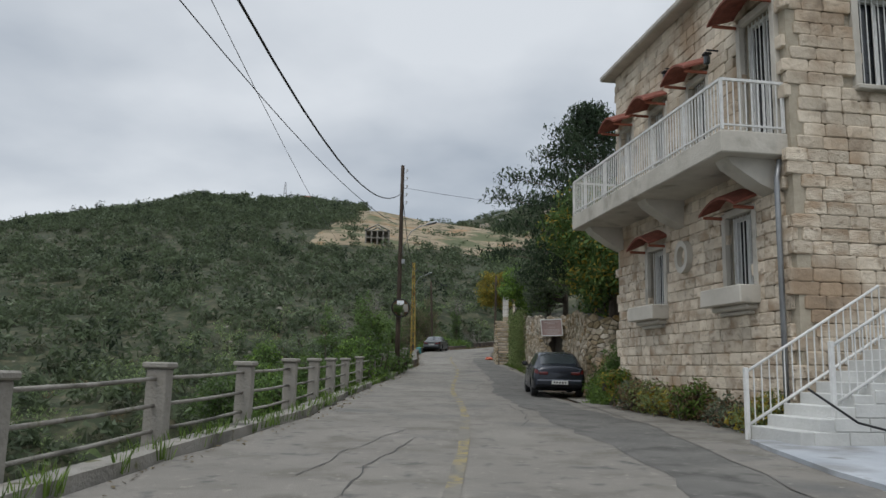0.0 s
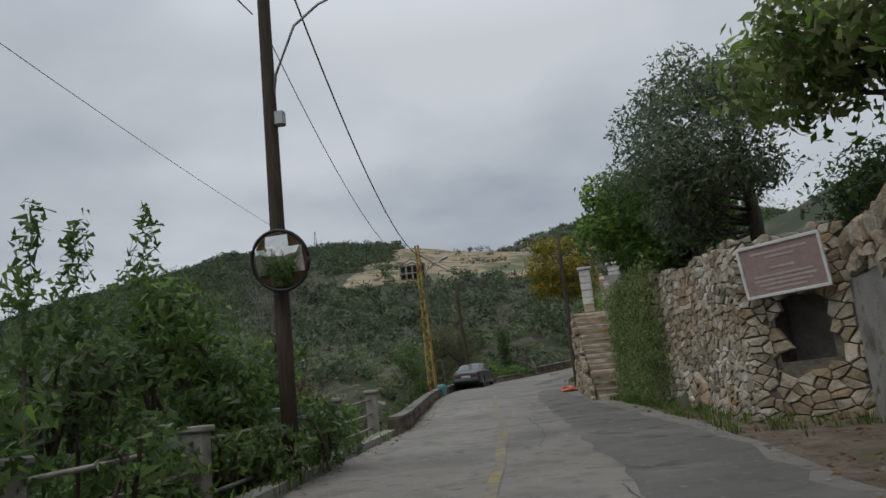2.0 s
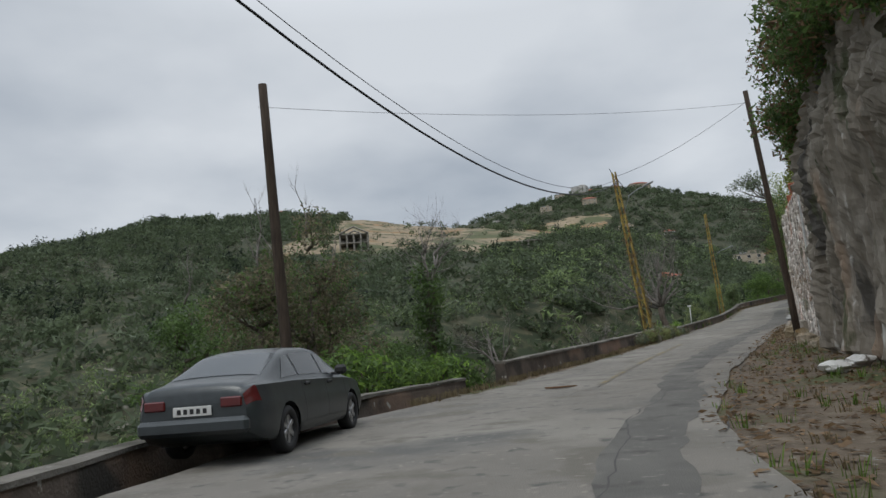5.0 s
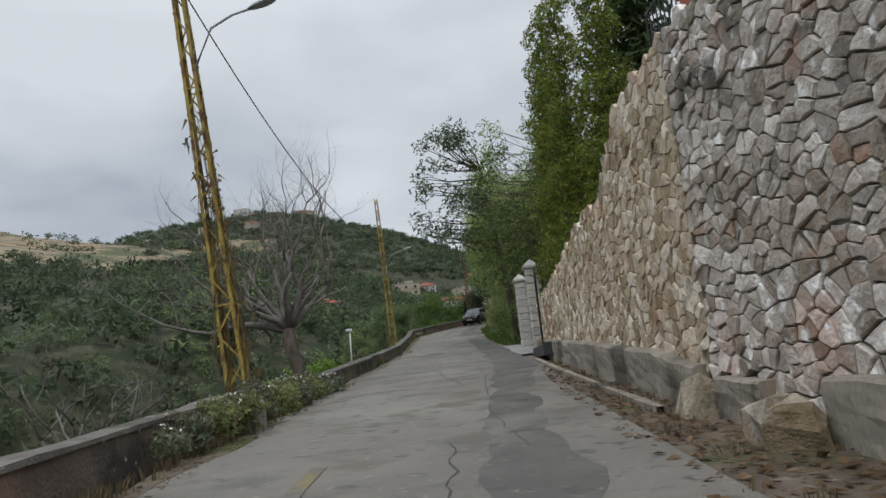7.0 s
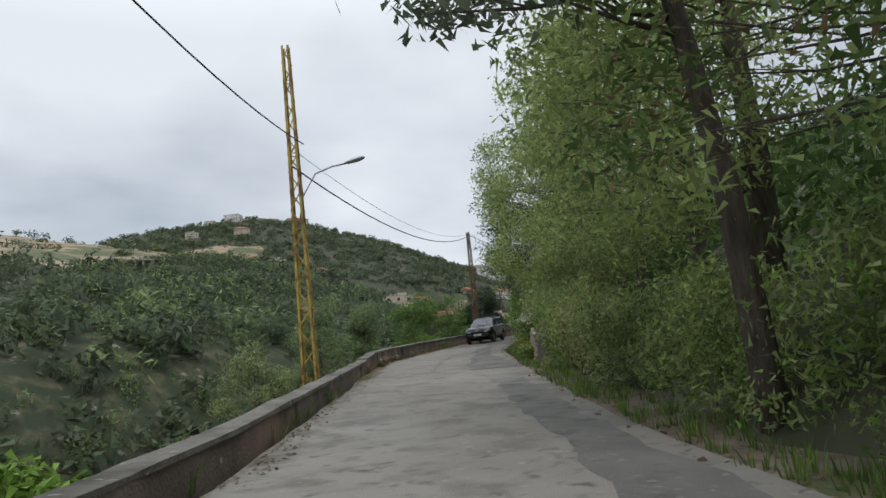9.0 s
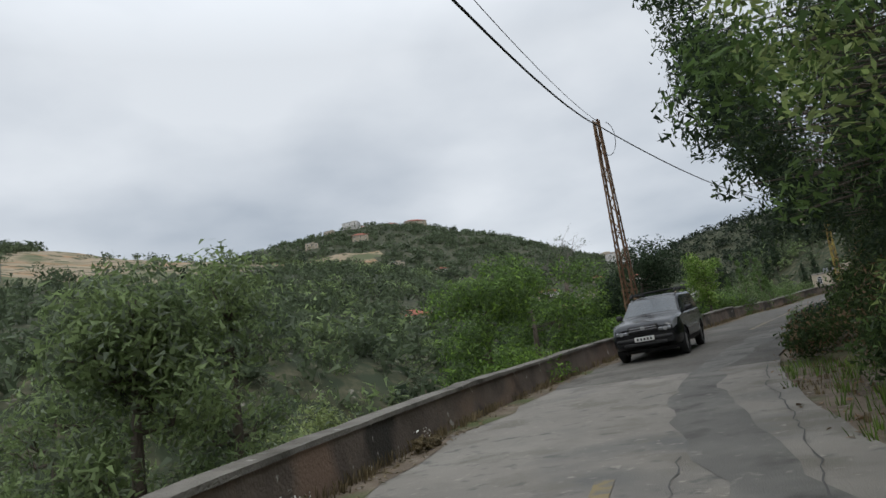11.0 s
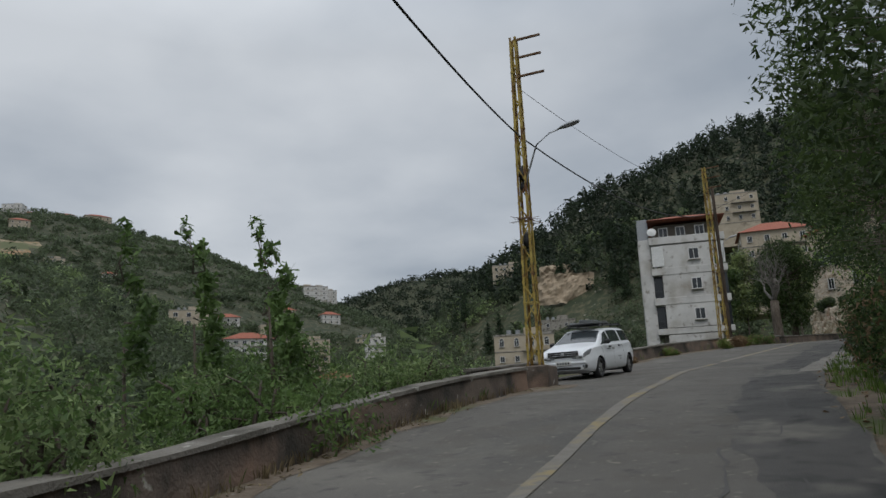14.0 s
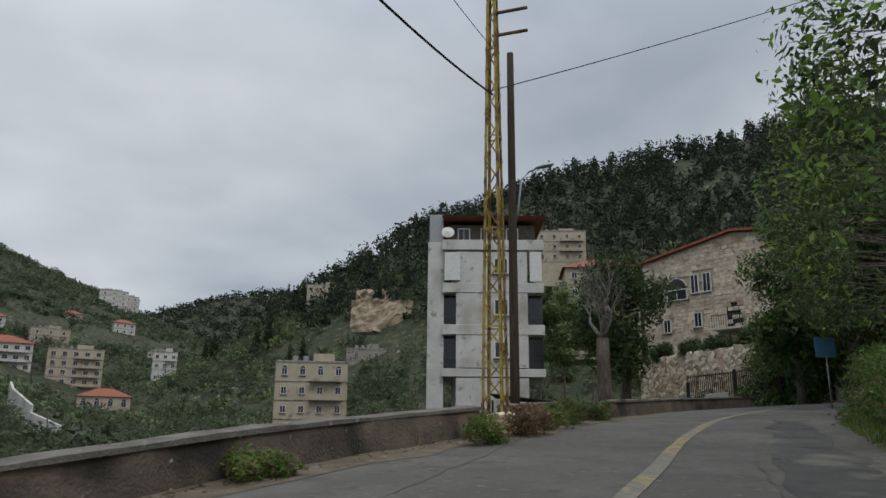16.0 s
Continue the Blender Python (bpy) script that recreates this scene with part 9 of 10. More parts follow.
def stone_villa():
    L, D = 11.2, 12.0
    h = holder("stone_villa", pose(154.1, 212.1, 23.0, 0, 0, 262.7), "cream cut-stone gabled villa with arched windows above a terrace", "house")
    eave, ridge, rx = 11.05, 12.55, 9.2
    prof = [(0, -3.0), (L, -3.0), (L, ridge - 0.173 * (L - rx)), (rx, ridge), (0, eave)]
    vs = [(x, y, z) for y in (0.0, D) for x, z in prof]
    fs = [(0, 1, 2, 3, 4), (9, 8, 7, 6, 5)] + [(k, k + 5, (k + 1) % 5 + 5, (k + 1) % 5) for k in range(5)]
    pydata("wall", vs, fs, M["mortar"], h)
    top = lambda x: float(np.interp(x, [0, rx, L], [eave, ridge, ridge - 0.173 * (L - rx)]))
    op = [(3.46, 8.05, 2.0, 1.9), (1.25, 8.0, 1.7, 1.9), (5.3, 8.4, 0.75, 1.7), (6.5, 8.4, 0.75, 1.7), (2.28, 4.8, 0.7, 1.2), (5.4, 5.1, 0.7, 1.3)]
    r = random.Random(5)
    cells = []
    for k in range(34):
        z, x = -0.4 + 0.37 * k, -r.uniform(0, 0.5)
        while x < L:
            ln = r.uniform(0.45, 0.95)
            c = x + ln / 2
            if 0.15 < c < L - 0.15 and z + 0.4 < top(c) and not any(abs(c - a) < w / 2 + 0.15 and b - q / 2 - 0.1 < z + 0.18 < b + q / 2 + 0.25 for a, b, w, q in op):
                cells.append((Matrix.Translation((c, -0.02, z + 0.185)) @ Matrix.Diagonal((ln * 0.97, 0.13 * r.uniform(0.8, 1.4), 0.355, 1)), abs(z - 7)))
            x += ln
    set_stones("stone_block", h, cells, ASHLAR, M["ashlar"], 300, None, 9)
    for x, z, w, q in op[:2]:
        simple_window(h, (x, -0.06, z - 0.45), w, 0.95, arch=True)
    for x, z, w, q in op[2:]:
        simple_window(h, (x, -0.06, z), w, q)
    for x0, x1 in ((-0.5, rx), (rx, L + 0.5)):
        bm = bmesh.new()
        v = [bm.verts.new((x, y, top(x) + (x < 0) * -0.09 + dz)) for dz in (0.03, 0.24) for x, y in ((x0, -0.45), (x1, -0.45), (x1, D + 0.4), (x0, D + 0.4))]
        for f in ((0, 1, 2, 3), (7, 6, 5, 4), (0, 4, 5, 1), (1, 5, 6, 2), (2, 6, 7, 3), (3, 7, 4, 0)):
            bm.faces.new([v[i] for i in f])
        bmesh.ops.recalc_face_normals(bm, faces=bm.faces)
        part("roof", bm, M["roof_tile"], h, "low red-brown tiled roof slope")
    b = new("balcony")
    b.parent = h
    part("balcony_door", boxbm((8.9, -0.02, 5.1), (1.5, 0.12, 2.3)), M["glass"], b)
    part("balcony_slab", boxbm((8.9, -0.75, 3.85), (3.2, 1.5, 0.2), bev=0.02), M["cream_plaster"], b)
    for k in range(15):
        part("balcony_bar", boxbm((7.4 + 0.214 * k, -1.45, 4.5), (0.03, 0.03, 1.1)), M["black_metal"], b)
    part("balcony_rail", boxbm((8.9, -1.45, 5.05), (3.1, 0.05, 0.05)), M["black_metal"], b)


stone_villa()
RW = [(137.2, 192.4, 17.5, 23.6), (138.7, 195.9, 17.5, 23.85), (142.5, 201.5, 17.5, 24.0), (146.4, 207.0, 17.5, 24.1), (149.5, 210.8, 17.5, 24.1)]
w = poly_wall("stone_wall_5", "tan cut-stone retaining wall under the villa", RW, 0.8, M["tan_mortar"])
lay_stones("stone", w, field_stones([(x, y, 19.4, t) for x, y, z, t in RW], 0.46, 0.29, 61, 0.07, drop=0.25), M["rubble_warm"], 300)
for i, (x, y) in enumerate([(147.5, 207.6), (145.4, 204.4), (143.6, 201.4), (141.6, 198.4)]):
    bush(pose(x, y, 24.0), "clipped green shrub on the terrace below the villa", ball_blobs(880 + i, 10, 0.9, 1.1, 0.5, 0.6, 0.4, 0.7), M["leaf_deep"], 2600, 0.13, 881 + i, extra=(M["leaf_olive"], 700, 0.12))
GATE = [(141.4, 203.3, 19.9, 1.7), (137.9, 198.6, 19.75, 2.3), (134.65, 195.5, 19.75, 2.1), (133.8, 194.6, 19.75, 2.1)]
for (xa, ya, za, ha), (xb, yb, zb, hb) in zip(GATE[:-1], GATE[1:]):
    bars("iron_gate", "black iron bar gate and fence beside the villa", "gate", [(xa, ya, za), (xb, yb, zb)], max(ha, hb) - 0.15, 0.24, M["black_metal"], 0.03)
for x, y, z, t in GATE:
    ob = part("gate_post", boxbm((0, 0, t / 2 - 0.1), (0.18, 0.18, t + 0.3), bev=0.02), M["black_metal"], None, "", pose(x, y, z - 0.1))
    tagged(ob, "square black iron gate post", "gate post", "iron gate posts")
ob = part("white_panel", boxbm((0, 0, 0.4), (2.6, 0.12, 1.1), bev=0.02), M["white_wall"], None, "", pose(138.9, 200.3, 19.6, 0, 0, 53))
tagged(ob, "low white rendered panel before the gate", "panel")

# houses across the valley and on the slopes
def site(x, y, z):
    return max(z, height(x, y) - 1.5)


block_house(pose(178.5, 298.5, site(183, 295, 21.5), 0, 0, -44), 13.5, 10, 3, 3.5, "beige_wall", "beige three-storey house with arched windows on the wooded slope", cols=4, arch=True)
block_house(pose(295.0, 429.0, site(300, 424, 76.0), 0, 0, -44), 15, 10, 2, 3.2, "beige_wall", "low beige house high on the slope", cols=4)
block_house(pose(214.0, 256.0, site(222, 250, 41.0), 0, 0, -55), 14, 11, 3, 3.3, "beige_wall", "house with a bright red hipped roof above the trees", "hip", cols=4)
block_house(pose(288.0, 310.0, site(298, 303, 74.0), 0, 0, -52), 16, 11, 3, 3.3, "beige_wall", "cream three-storey house high among the pines", cols=4)
block_house(pose(130.5, 181.0, 37.5, 0, 0, -75), 8, 8, 2, 3.0, "white_wall", "grey-white house perched high above the bank", "hip", cols=3, deep=14)
block_house(pose(203.8, 455.8, 32.5, 0, 0, -25), 18.0, 12, 5, 3.2, "beige_wall", "pale five-storey apartment block in the valley", cols=5, side_cols=3, name="apartment_house", deep=10, fw=1.5, hw=1.5)
block_house(pose(202.9, 428.6, 26.6, 0, 0, -27), 16.0, 11, 1, 4.8, "beige_wall", "low villa with a red hipped roof in the valley", "hip", cols=4, arch=True, balcony=False, fw=1.5, hw=1.8)
block_house(pose(181.7, 466.6, 40.0, 0, 0, -21), 20, 12, 3, 3.3, "white_wall", "pale apartment house with a reddish roof", "hip", cols=6, name="apartment_house", fw=1.6, hw=1.5)
block_house(pose(258.0, 364.0, height(263, 361) - 0.5, 0, 0, -46), 13, 9, 1, 3.4, "concrete", "unfinished concrete house on the wooded slope", cols=2, deep=3)
block_house(pose(160.8, 470.2, 51.0, 0, 0, -16), 15, 10, 3, 3.3, "beige_wall", "square beige house on the valley side", cols=3, balcony=False, fw=1.6, hw=1.6)
block_house(pose(256.0, 478.0, 46.5, 0, 0, -28), 9.5, 8, 2, 3.6, "white_wall", "white flat-roofed house among the valley trees", cols=3, fw=1.3)
block_house(pose(70.0, 316.0, height(76, 315) - 0.5, 0, 0, -12), 12, 7, 1, 2.8, "beige_wall", "low tan farmhouse with a red roof among trees", "hip", cols=4, balcony=False)
r = random.Random(12)
for x, y, z, wd, fl in ((166, 891, 183, 15, 2), (104, 785, 157, 11, 2), (150, 866, 193, 16, 2), (190, 880, 199, 18, 1), (215, 870, 197, 22, 2), (130, 850, 176, 9, 2), (60, 820, 150, 14, 1), (40, 800, 146, 10, 2), (150, 673, 60, 12, 1), (176, 640, 62, 8, 1), (382, 805, 126, 22, 3), (399, 795, 132, 14, 3), (330, 683, 107, 18, 3), (346, 690, 107, 14, 3), (276, 611, 85, 10, 1), (292, 547, 59, 9, 1), (234, 547, 61, 17, 2), (215, 560, 61, 12, 1), (300, 600, 62, 12, 2), (-110, 566, 118, 12, 1), (146, 790, 159, 14, 2), (357, 717, 112, 18, 2)):
    block_house(pose(x, y, height(x, y) - 0.5, 0, 0, r.uniform(-30, 5)), wd, 10, fl, 3.3, r.choice(["beige_wall", "white_wall", "beige_wall"]), "pale house on the far hillside", r.choice(["flat", "flat", "hip"]), cols=3, side_cols=2, balcony=False, plain_one=True)


def lower_lane():
    pts = [(148.0, 318.0), (149.5, 334.0), (153.0, 352.0), (160.0, 372.0), (170.0, 392.0)]
    vs, fs = [], []
    for i, (x, y) in enumerate(pts):
        z = height(x + 3, y) + 0.7
        vs += [(x - 5.5, y + 1.0, z), (x, y, z), (x, y, z - 3), (x - 5.5, y + 1, z - 3)]
        if i:
            o = 4 * (i - 1)
            fs += [(o + k, o + (k + 1) % 4, o + 4 + (k + 1) % 4, o + 4 + k) for k in range(4)]
    tagged(pydata("road", vs, fs, M["concrete_pave"]), "pale concrete lane winding down in the valley", "road", kind="structure")
    for a, b, rise in ((0, 1, 3.2), (1, 2, 4.6), (2, 3, 4.4)):
        row = []
        for x, y in (pts[a], pts[b]):
            z = height(x + 3, y) + 0.7
            row.append((x + 0.3, y, z - 3, z + rise))
        poly_wall("retaining_wall_%d" % (a + 1), "pale concrete retaining wall above the valley lane", row, 0.5, M["white_wall"])


lower_lane()
ob = part("pole_plinth", boxbm((0, 0, 0.05), (0.85, 0.85, 0.9), bev=0.03), M["parapet"], None, "", at(205.1, -4.42, 0.0))
tagged(ob, "stained concrete plinth under the lattice pole", "plinth")
for k, (s, u, sz) in enumerate(((227.6, -3.15, 0.5), (228.6, -3.0, 0.42), (228.2, -2.75, 0.3))):
    ob = new("boulder", RUBBLE_WARM[k])
    ob.matrix_basis = at(s, u, sz * 0.3, 40 * k) @ Matrix.Diagonal((sz * 1.3, sz, sz * 0.9, 1))
    tagged(ob, "pale rough boulder at the foot of the lattice pole", "boulder", "boulders by the pole")


def concrete_frame(m, w, d, floors, label, gable=False):
    h = holder("unfinished_building", m, label, "building")
    for k in range(floors + 1):
        part("floor_slab", boxbm((w / 2, d / 2, k * 3.6), (w, d, 0.4)), M["concrete"], h)
        if k < floors:
            for i in range(5):
                for j in range(3):
                    part("column", boxbm((0.4 + (w - 0.8) * i / 4, 0.4 + (d - 0.8) * j / 2, k * 3.6 + 1.8), (0.6, 0.6, 3.3)), M["concrete"], h)
    part("back_wall", boxbm((w / 2, d - 0.2, floors * 1.8 - 3), (w, 0.3, floors * 3.6 + 6)), M["concrete"], h)
    if gable:
        for i in (0, 1):
            tube("roof_beam", [(0, d * i, floors * 3.6), (w / 2, d * i, floors * 3.6 + 3.0), (w, d * i, floors * 3.6)], 0.4, M["concrete"], h, sides=4)
    return h


concrete_frame(pose(-37, 366, height(-31, 368) - 0.8, 0, 0, 4), 12, 8, 2, "unfinished concrete frame building on the sandy plateau", True)
concrete_frame(pose(36, 392, height(42, 392) - 0.8, 0, 0, -8), 12, 8, 1, "unfinished concrete frame building at the field's edge")
t = holder("radio_mast", pose(-121.6, 580.9, height(-121.6, 580.9)), "thin lattice radio mast on the crest", "mast")
for sx, sy in ((-1, -1), (1, -1), (1, 1), (-1, 1)):
    tube("mast_leg", [(sx * 1.6, sy * 1.6, 0), (sx * 0.3, sy * 0.3, 20)], 0.16, M["grey_metal"], t, sides=4)
for k in range(6):
    q = 1.6 - 1.3 * k / 6
    part("mast_ring", boxbm((0, 0, 20 * k / 6 + 1), (2 * q, 2 * q, 0.2)), M["grey_metal"], t)


def cliff(name, label, x, y, z, w, hgt, turn, seed):
    vs, fs, n = [], [], 14
    for j in range(n + 1):
        for i in range(25):
            a, b = i / 24, j / n
            k = noise.fractal((a * 6 + seed, b * 3, 1.0), 0.8, 2.2, 5)
            vs.append(((a - 0.5) * w, -2.5 * math.sin(math.pi * a) - 1.8 * k + 2.5 * b, (b - 0.3) * hgt + 0.6 * noise.noise((a * 9, b * 4, seed))))
    for j in range(n):
        for i in range(24):
            fs.append((j * 25 + i, j * 25 + i + 1, (j + 1) * 25 + i + 1, (j + 1) * 25 + i))
    ob = pydata(name, vs, fs, M["tan_rock"], m=pose(x, y, z, 0, 0, turn))
    tagged(ob, label, "cliff", kind="structure")


M["tan_rock"] = material("tan_cut_rock", [(0.3, (0.22, 0.17, 0.115)), (0.7, (0.42, 0.34, 0.245))], 0.35, 0.92, 0, 1.0, 1.4, 9)
cliff("cliff", "bare tan quarried cliff on the wooded slope", 279, 369, height(279, 369) + 2, 22, 12, -48, 3)
cliff("cliff", "bare tan rock cut beside the houses", 290, 384, height(290, 384) + 2, 14, 8, -48, 9)
# open carport with a dark sloping roof
cp = holder("carport", pose(124.2, 206.0, 17.6, 0, 0, 30), "dark sheet-roofed carport beside the white house", "carport")
for x in (-2.2, 2.2):
    for y in (-1.8, 1.8):
        part("post", boxbm((x, y, -0.6), (0.12, 0.12, 4.6 + 0.12 * y), None, 0.01), M["black_metal"], cp)
for k in range(16):
    part("roof_sheet", boxbm((-2.4 + 0.32 * k, 0, 1.9 + 0.015 * (k % 2)), (0.33, 4.6, 0.03), pose(0, 0, 0, 7, 0, 0)), M["wood_pole"], cp)
part("floor_pad", boxbm((0, 0, -2.6), (5.4, 4.8, 1.2), None, 0.03), M["concrete_pave"], cp, "concrete pad under the carport")
# big pollarded tree and hedges by the villa
spreading_tree(pose(125.3, 201.5, 18.6), "thick pale-trunked pollarded tree by the roadside", 0.42, (0.15, 0.1, 4.3), [(20, 68, 2.2, 0.17), (95, 60, 2.0, 0.15), (160, 70, 2.4, 0.16), (235, 52, 2.0, 0.14), (300, 64, 2.2, 0.15), (60, 85, 2.5, 0.15)], 610, 4, "bark_grey", leafn=500)
tree(pose(131.6, 203.4, 18.5), "dark round evergreen tree beside the villa", 10.5, ball_blobs(611, 26, 2.7, 2.7, 4.0, 6.6, 1.0, 1.7), M["leaf_deep"], 13000, 0.16, 612, 0.3)
for i, (x, y, rr) in enumerate([(133, 208, 2.4), (139, 208, 2.0), (128, 211, 2.0), (121, 209, 2.2), (117, 214, 2.4), (124.5, 214, 2.0), (112, 206, 2.0)]):
    tree(pose(x, y, height(x, y)), "leafy tree on the slope by the houses", 5.0, ball_blobs(620 + i, 16, rr, rr, 1.8, 3.6, 0.7, 1.2), M["leaf_mid"], 5000, 0.18, 621 + i, 0.15)
r = random.Random(61)
for i in range(22):
    x, y = r.uniform(250, 330), r.uniform(330, 470)
    tree(pose(x, y, height(x, y)), "dark tall conifer standing above the wood", 13.0, [(0, 0, 2.5 + 1.05 * k, 2.3 * (1 - k / 11.5), 2.3 * (1 - k / 11.5), 0.9) for k in range(11)], M["leaf_dark"], 900, 0.5, 640 + i, 0.25)

for i, (x, y, top, rr) in enumerate([(116.5, 186.2, 9.0, 2.6), (121.5, 186.6, 11.0, 3.2), (127.0, 187.0, 12.0, 3.4), (131.5, 190.4, 9.0, 2.6), (124.5, 182.5, 14.0, 3.4), (131.0, 184.0, 15.0, 3.6), (118.0, 181.0, 12.0, 3.2), (134.0, 193.6, 9.5, 2.6), (137.6, 195.0, 10.5, 2.8), (140.5, 199.0, 12.5, 3.0), (136.0, 190.5, 13.0, 3.2), (121.2, 187.8, 12.5, 1.9), (130.4, 192.6, 13.5, 2.2)]):
    g = height(x, y)
    tree(pose(x, y, g), "leafy tree at the bend hiding the villa's side", top, ball_blobs(700 + i, 26, rr * 0.85, rr * 0.85, top * 0.36, top * 0.62, 0.8, 1.4), M["leaf_mid"], 11000, 0.15, 701 + i, 0.22, extra=(M["leaf_olive"] if i % 2 else M["leaf_dark"], 2600, 0.14))

# trees in front of the red-roofed house on the slope
for i, (x, y, zt) in enumerate([(197.0, 251.5, 45.0), (200.0, 248.5, 44.0), (202.5, 244.5, 45.5), (205.5, 241.0, 44.5), (193.0, 252.0, 43.0)]):
    top = max(6.0, zt - height(x, y))
    tree(pose(x, y, height(x, y)), "olive-green tree hiding the lower storeys of a house", top * 0.85, ball_blobs(660 + i, 30, 2.9, 2.9, 7.0, top - 7.5, 1.2, 2.0), M["leaf_sage" if i % 2 else "leaf_mid"], 5200, 0.34, 661 + i, 0.3, extra=(M["forest"], 1800, 0.34))

# ---- road surface details ----
PATCH_LO = [(176, 0.4), (184, 0.55), (189, 0.6), (199, 0.45), (205, 0.7), (215, 1.0), (224, 1.35), (236, 1.8)]
PATCH_HI = [(176, 1.7), (185, 1.75), (195, 1.7), (207, 1.9), (215, 2.3), (236, 2.6)]
for a, b, lo, hi, txt in (
    (5, 60, [(5, 1.85), (11, 1.75), (15, 1.3), (27, 0.9), (34, 0.9), (41, 0.38), (51, 0.43), (60, 0.74)], [(5, 2.9), (12, 3.2), (20, 2.6), (34, 2.4), (40, 2.3), (46, 1.9), (60, 1.6)], "darker repaired strip of asphalt"),
    (66, 134, [(66, 0.1), (76, 0.2), (82.5, -0.1), (94, 0.22), (102.7, 0.8), (109, 1.25), (118, 1.25), (134, 0.9)], [(66, 0.9), (76, 1.0), (82.5, 0.6), (92.6, 1.05), (102, 1.4), (107, 2.1), (112, 2.55), (118, 2.4), (124, 1.9), (134, 1.6)], "darker repaired strip of asphalt"),
    (138, 176, [(138, 0.4), (147, 0.5), (151, 0.24), (155, -0.3), (161, -0.65), (168, -0.3), (176, 0.4)], [(138, 1.9), (143.7, 1.56), (147, 1.14), (151, 0.96), (155, 0.55), (161, 0.05), (168, 0.6), (176, 1.4)], "darker repaired strip of asphalt"),
    (176.2, 236, PATCH_LO, PATCH_HI, "broken darker asphalt along the right edge"),
):
    ribbon("asphalt_patch", a, b, curve_of(lo), curve_of(hi), 0.005, M["patch_dark" if a > 150 else "patch"], txt, "road patch", across=3, wob=0.2, step=0.5)
line_u = curve_of([(4, -0.3), (13, -0.42), (22, -0.35), (41, -1.0), (58, -1.05), (84, -1.35), (100, -1.3), (144, -0.6), (160, -0.8), (180, -1.15), (193, -1.4), (204, -1.25), (209, -1.45), (215, -1.1), (219, -0.65), (224, -0.1), (229, 0.15), (240, 0.6), (250, 0.8)])
line_w = curve_of([(0, 0.08), (190, 0.08), (215, 0.11), (250, 0.11)])
for a, b in ((4, 60), (80, 96), (138, 152), (172, 213.9), (214, 248)):
    ribbon("centre_line", a, b, lambda s: line_u(s) - line_w(s), lambda s: line_u(s) + line_w(s), 0.009, M["yellow_faint" if 70 < a < 200 else "yellow_line"], "worn yellow centre line on the asphalt", "road marking", across=1, wob=0.03)



ribbon("dirt_verge", 137, 203, lambda s: left_edge(s) - 0.12, lambda s: left_edge(s) + 0.34, 0.006, M["dirt"], "strip of dirt along the parapet foot", "verge", across=2, wob=0.35)
ribbon("dirt_verge", 203, 240, lambda s: left_edge(s) - 0.12, lambda s: left_edge(s) + 0.75, 0.006, M["dirt"], "gritty dirt verge beside the parapet", "verge", across=2, wob=0.5)
ribbon("dirt_verge", 80, 101, lambda s: left_edge(s) - 0.2, lambda s: left_edge(s) + 0.22, 0.006, M["dirt"], "strip of dirt along the low wall", "verge", across=2, wob=0.35)


def crack(s0, u0, ln, drift, seed, wd=0.010):
    r = random.Random(seed)
    n = int(ln / 0.25)
    vs, fs = [], []
    s, u = s0, u0
    for k in range(n):
        w = wd * r.uniform(0.3, 1.3)
        vs += [P(s, u - w, 0.0075), P(s, u + w, 0.0075)]
        s += 0.25
        u += drift * 0.25 + r.uniform(-0.06, 0.06)
        if k:
            fs.append((2 * k - 2, 2 * k - 1, 2 * k + 1, 2 * k))
    ob = pydata("road_crack", vs, fs, M["crack"])
    tagged(ob, "thin dark crack in the asphalt", "crack", "road cracks")


for i, (s, u, ln, dr) in enumerate([(6, -1.4, 6, 0.05), (8, -2.0, 5, 0.12), (14, 0.6, 7, 0.0), (20, -0.2, 5, -0.1), (27, 0.2, 9, 0.05), (40, -0.3, 8, 0.0), (48, 0.3, 9, 0.02), (68, 0.2, 14, 0.03), (72, 1.3, 12, 0.02), (78, -1.5, 6, 0.1), (88, -0.4, 9, 0.08), (96, 0.8, 14, 0.02), (104, 0.3, 8, -0.05), (140, 0.4, 10, 0.0), (146, -0.6, 7, 0.05), (150, 1.0, 12, 0.0), (168, 0.5, 10, 0.04), (180, 0.7, 14, 0.02), (186, -1.2, 6, 0.05), (196, 0.9, 14, 0.03), (206, -0.4, 8, 0.05), (214, 1.1, 12, 0.04), (219, -2.6, 9, 0.02)]):
    crack(s, u, ln, dr, 700 + i)
bm = bmesh.new()
bmesh.ops.create_cone(bm, cap_ends=True, segments=24, radius1=0.36, radius2=0.35, depth=0.03)
tagged(part("manhole_cover", bm, M["rust"], None, "", at(80.2, -2.2, 0.008)), "rusty round manhole cover in the road", "manhole cover")

ribbon("concrete_apron", 205.5, 216.5, lambda s: 1.55 + 0.06 * (s - 205.5), lambda s: right_edge(s) + 0.5, 0.010, M["asphalt"], "broken pale strip of paving beside the road", "paving", across=3, wob=0.12, step=0.5)
for i, (s, u, ln, dr) in enumerate([(205.6, 1.7, 4, 0.25), (208.0, 2.2, 4, 0.1), (210.5, 2.0, 4, 0.12), (224.0, 1.4, 6, 0.12), (186.5, 0.62, 9, 0.01), (200.6, 0.5, 6, 0.06)]):
    crack(s, u, ln, dr, 740 + i, 0.02)

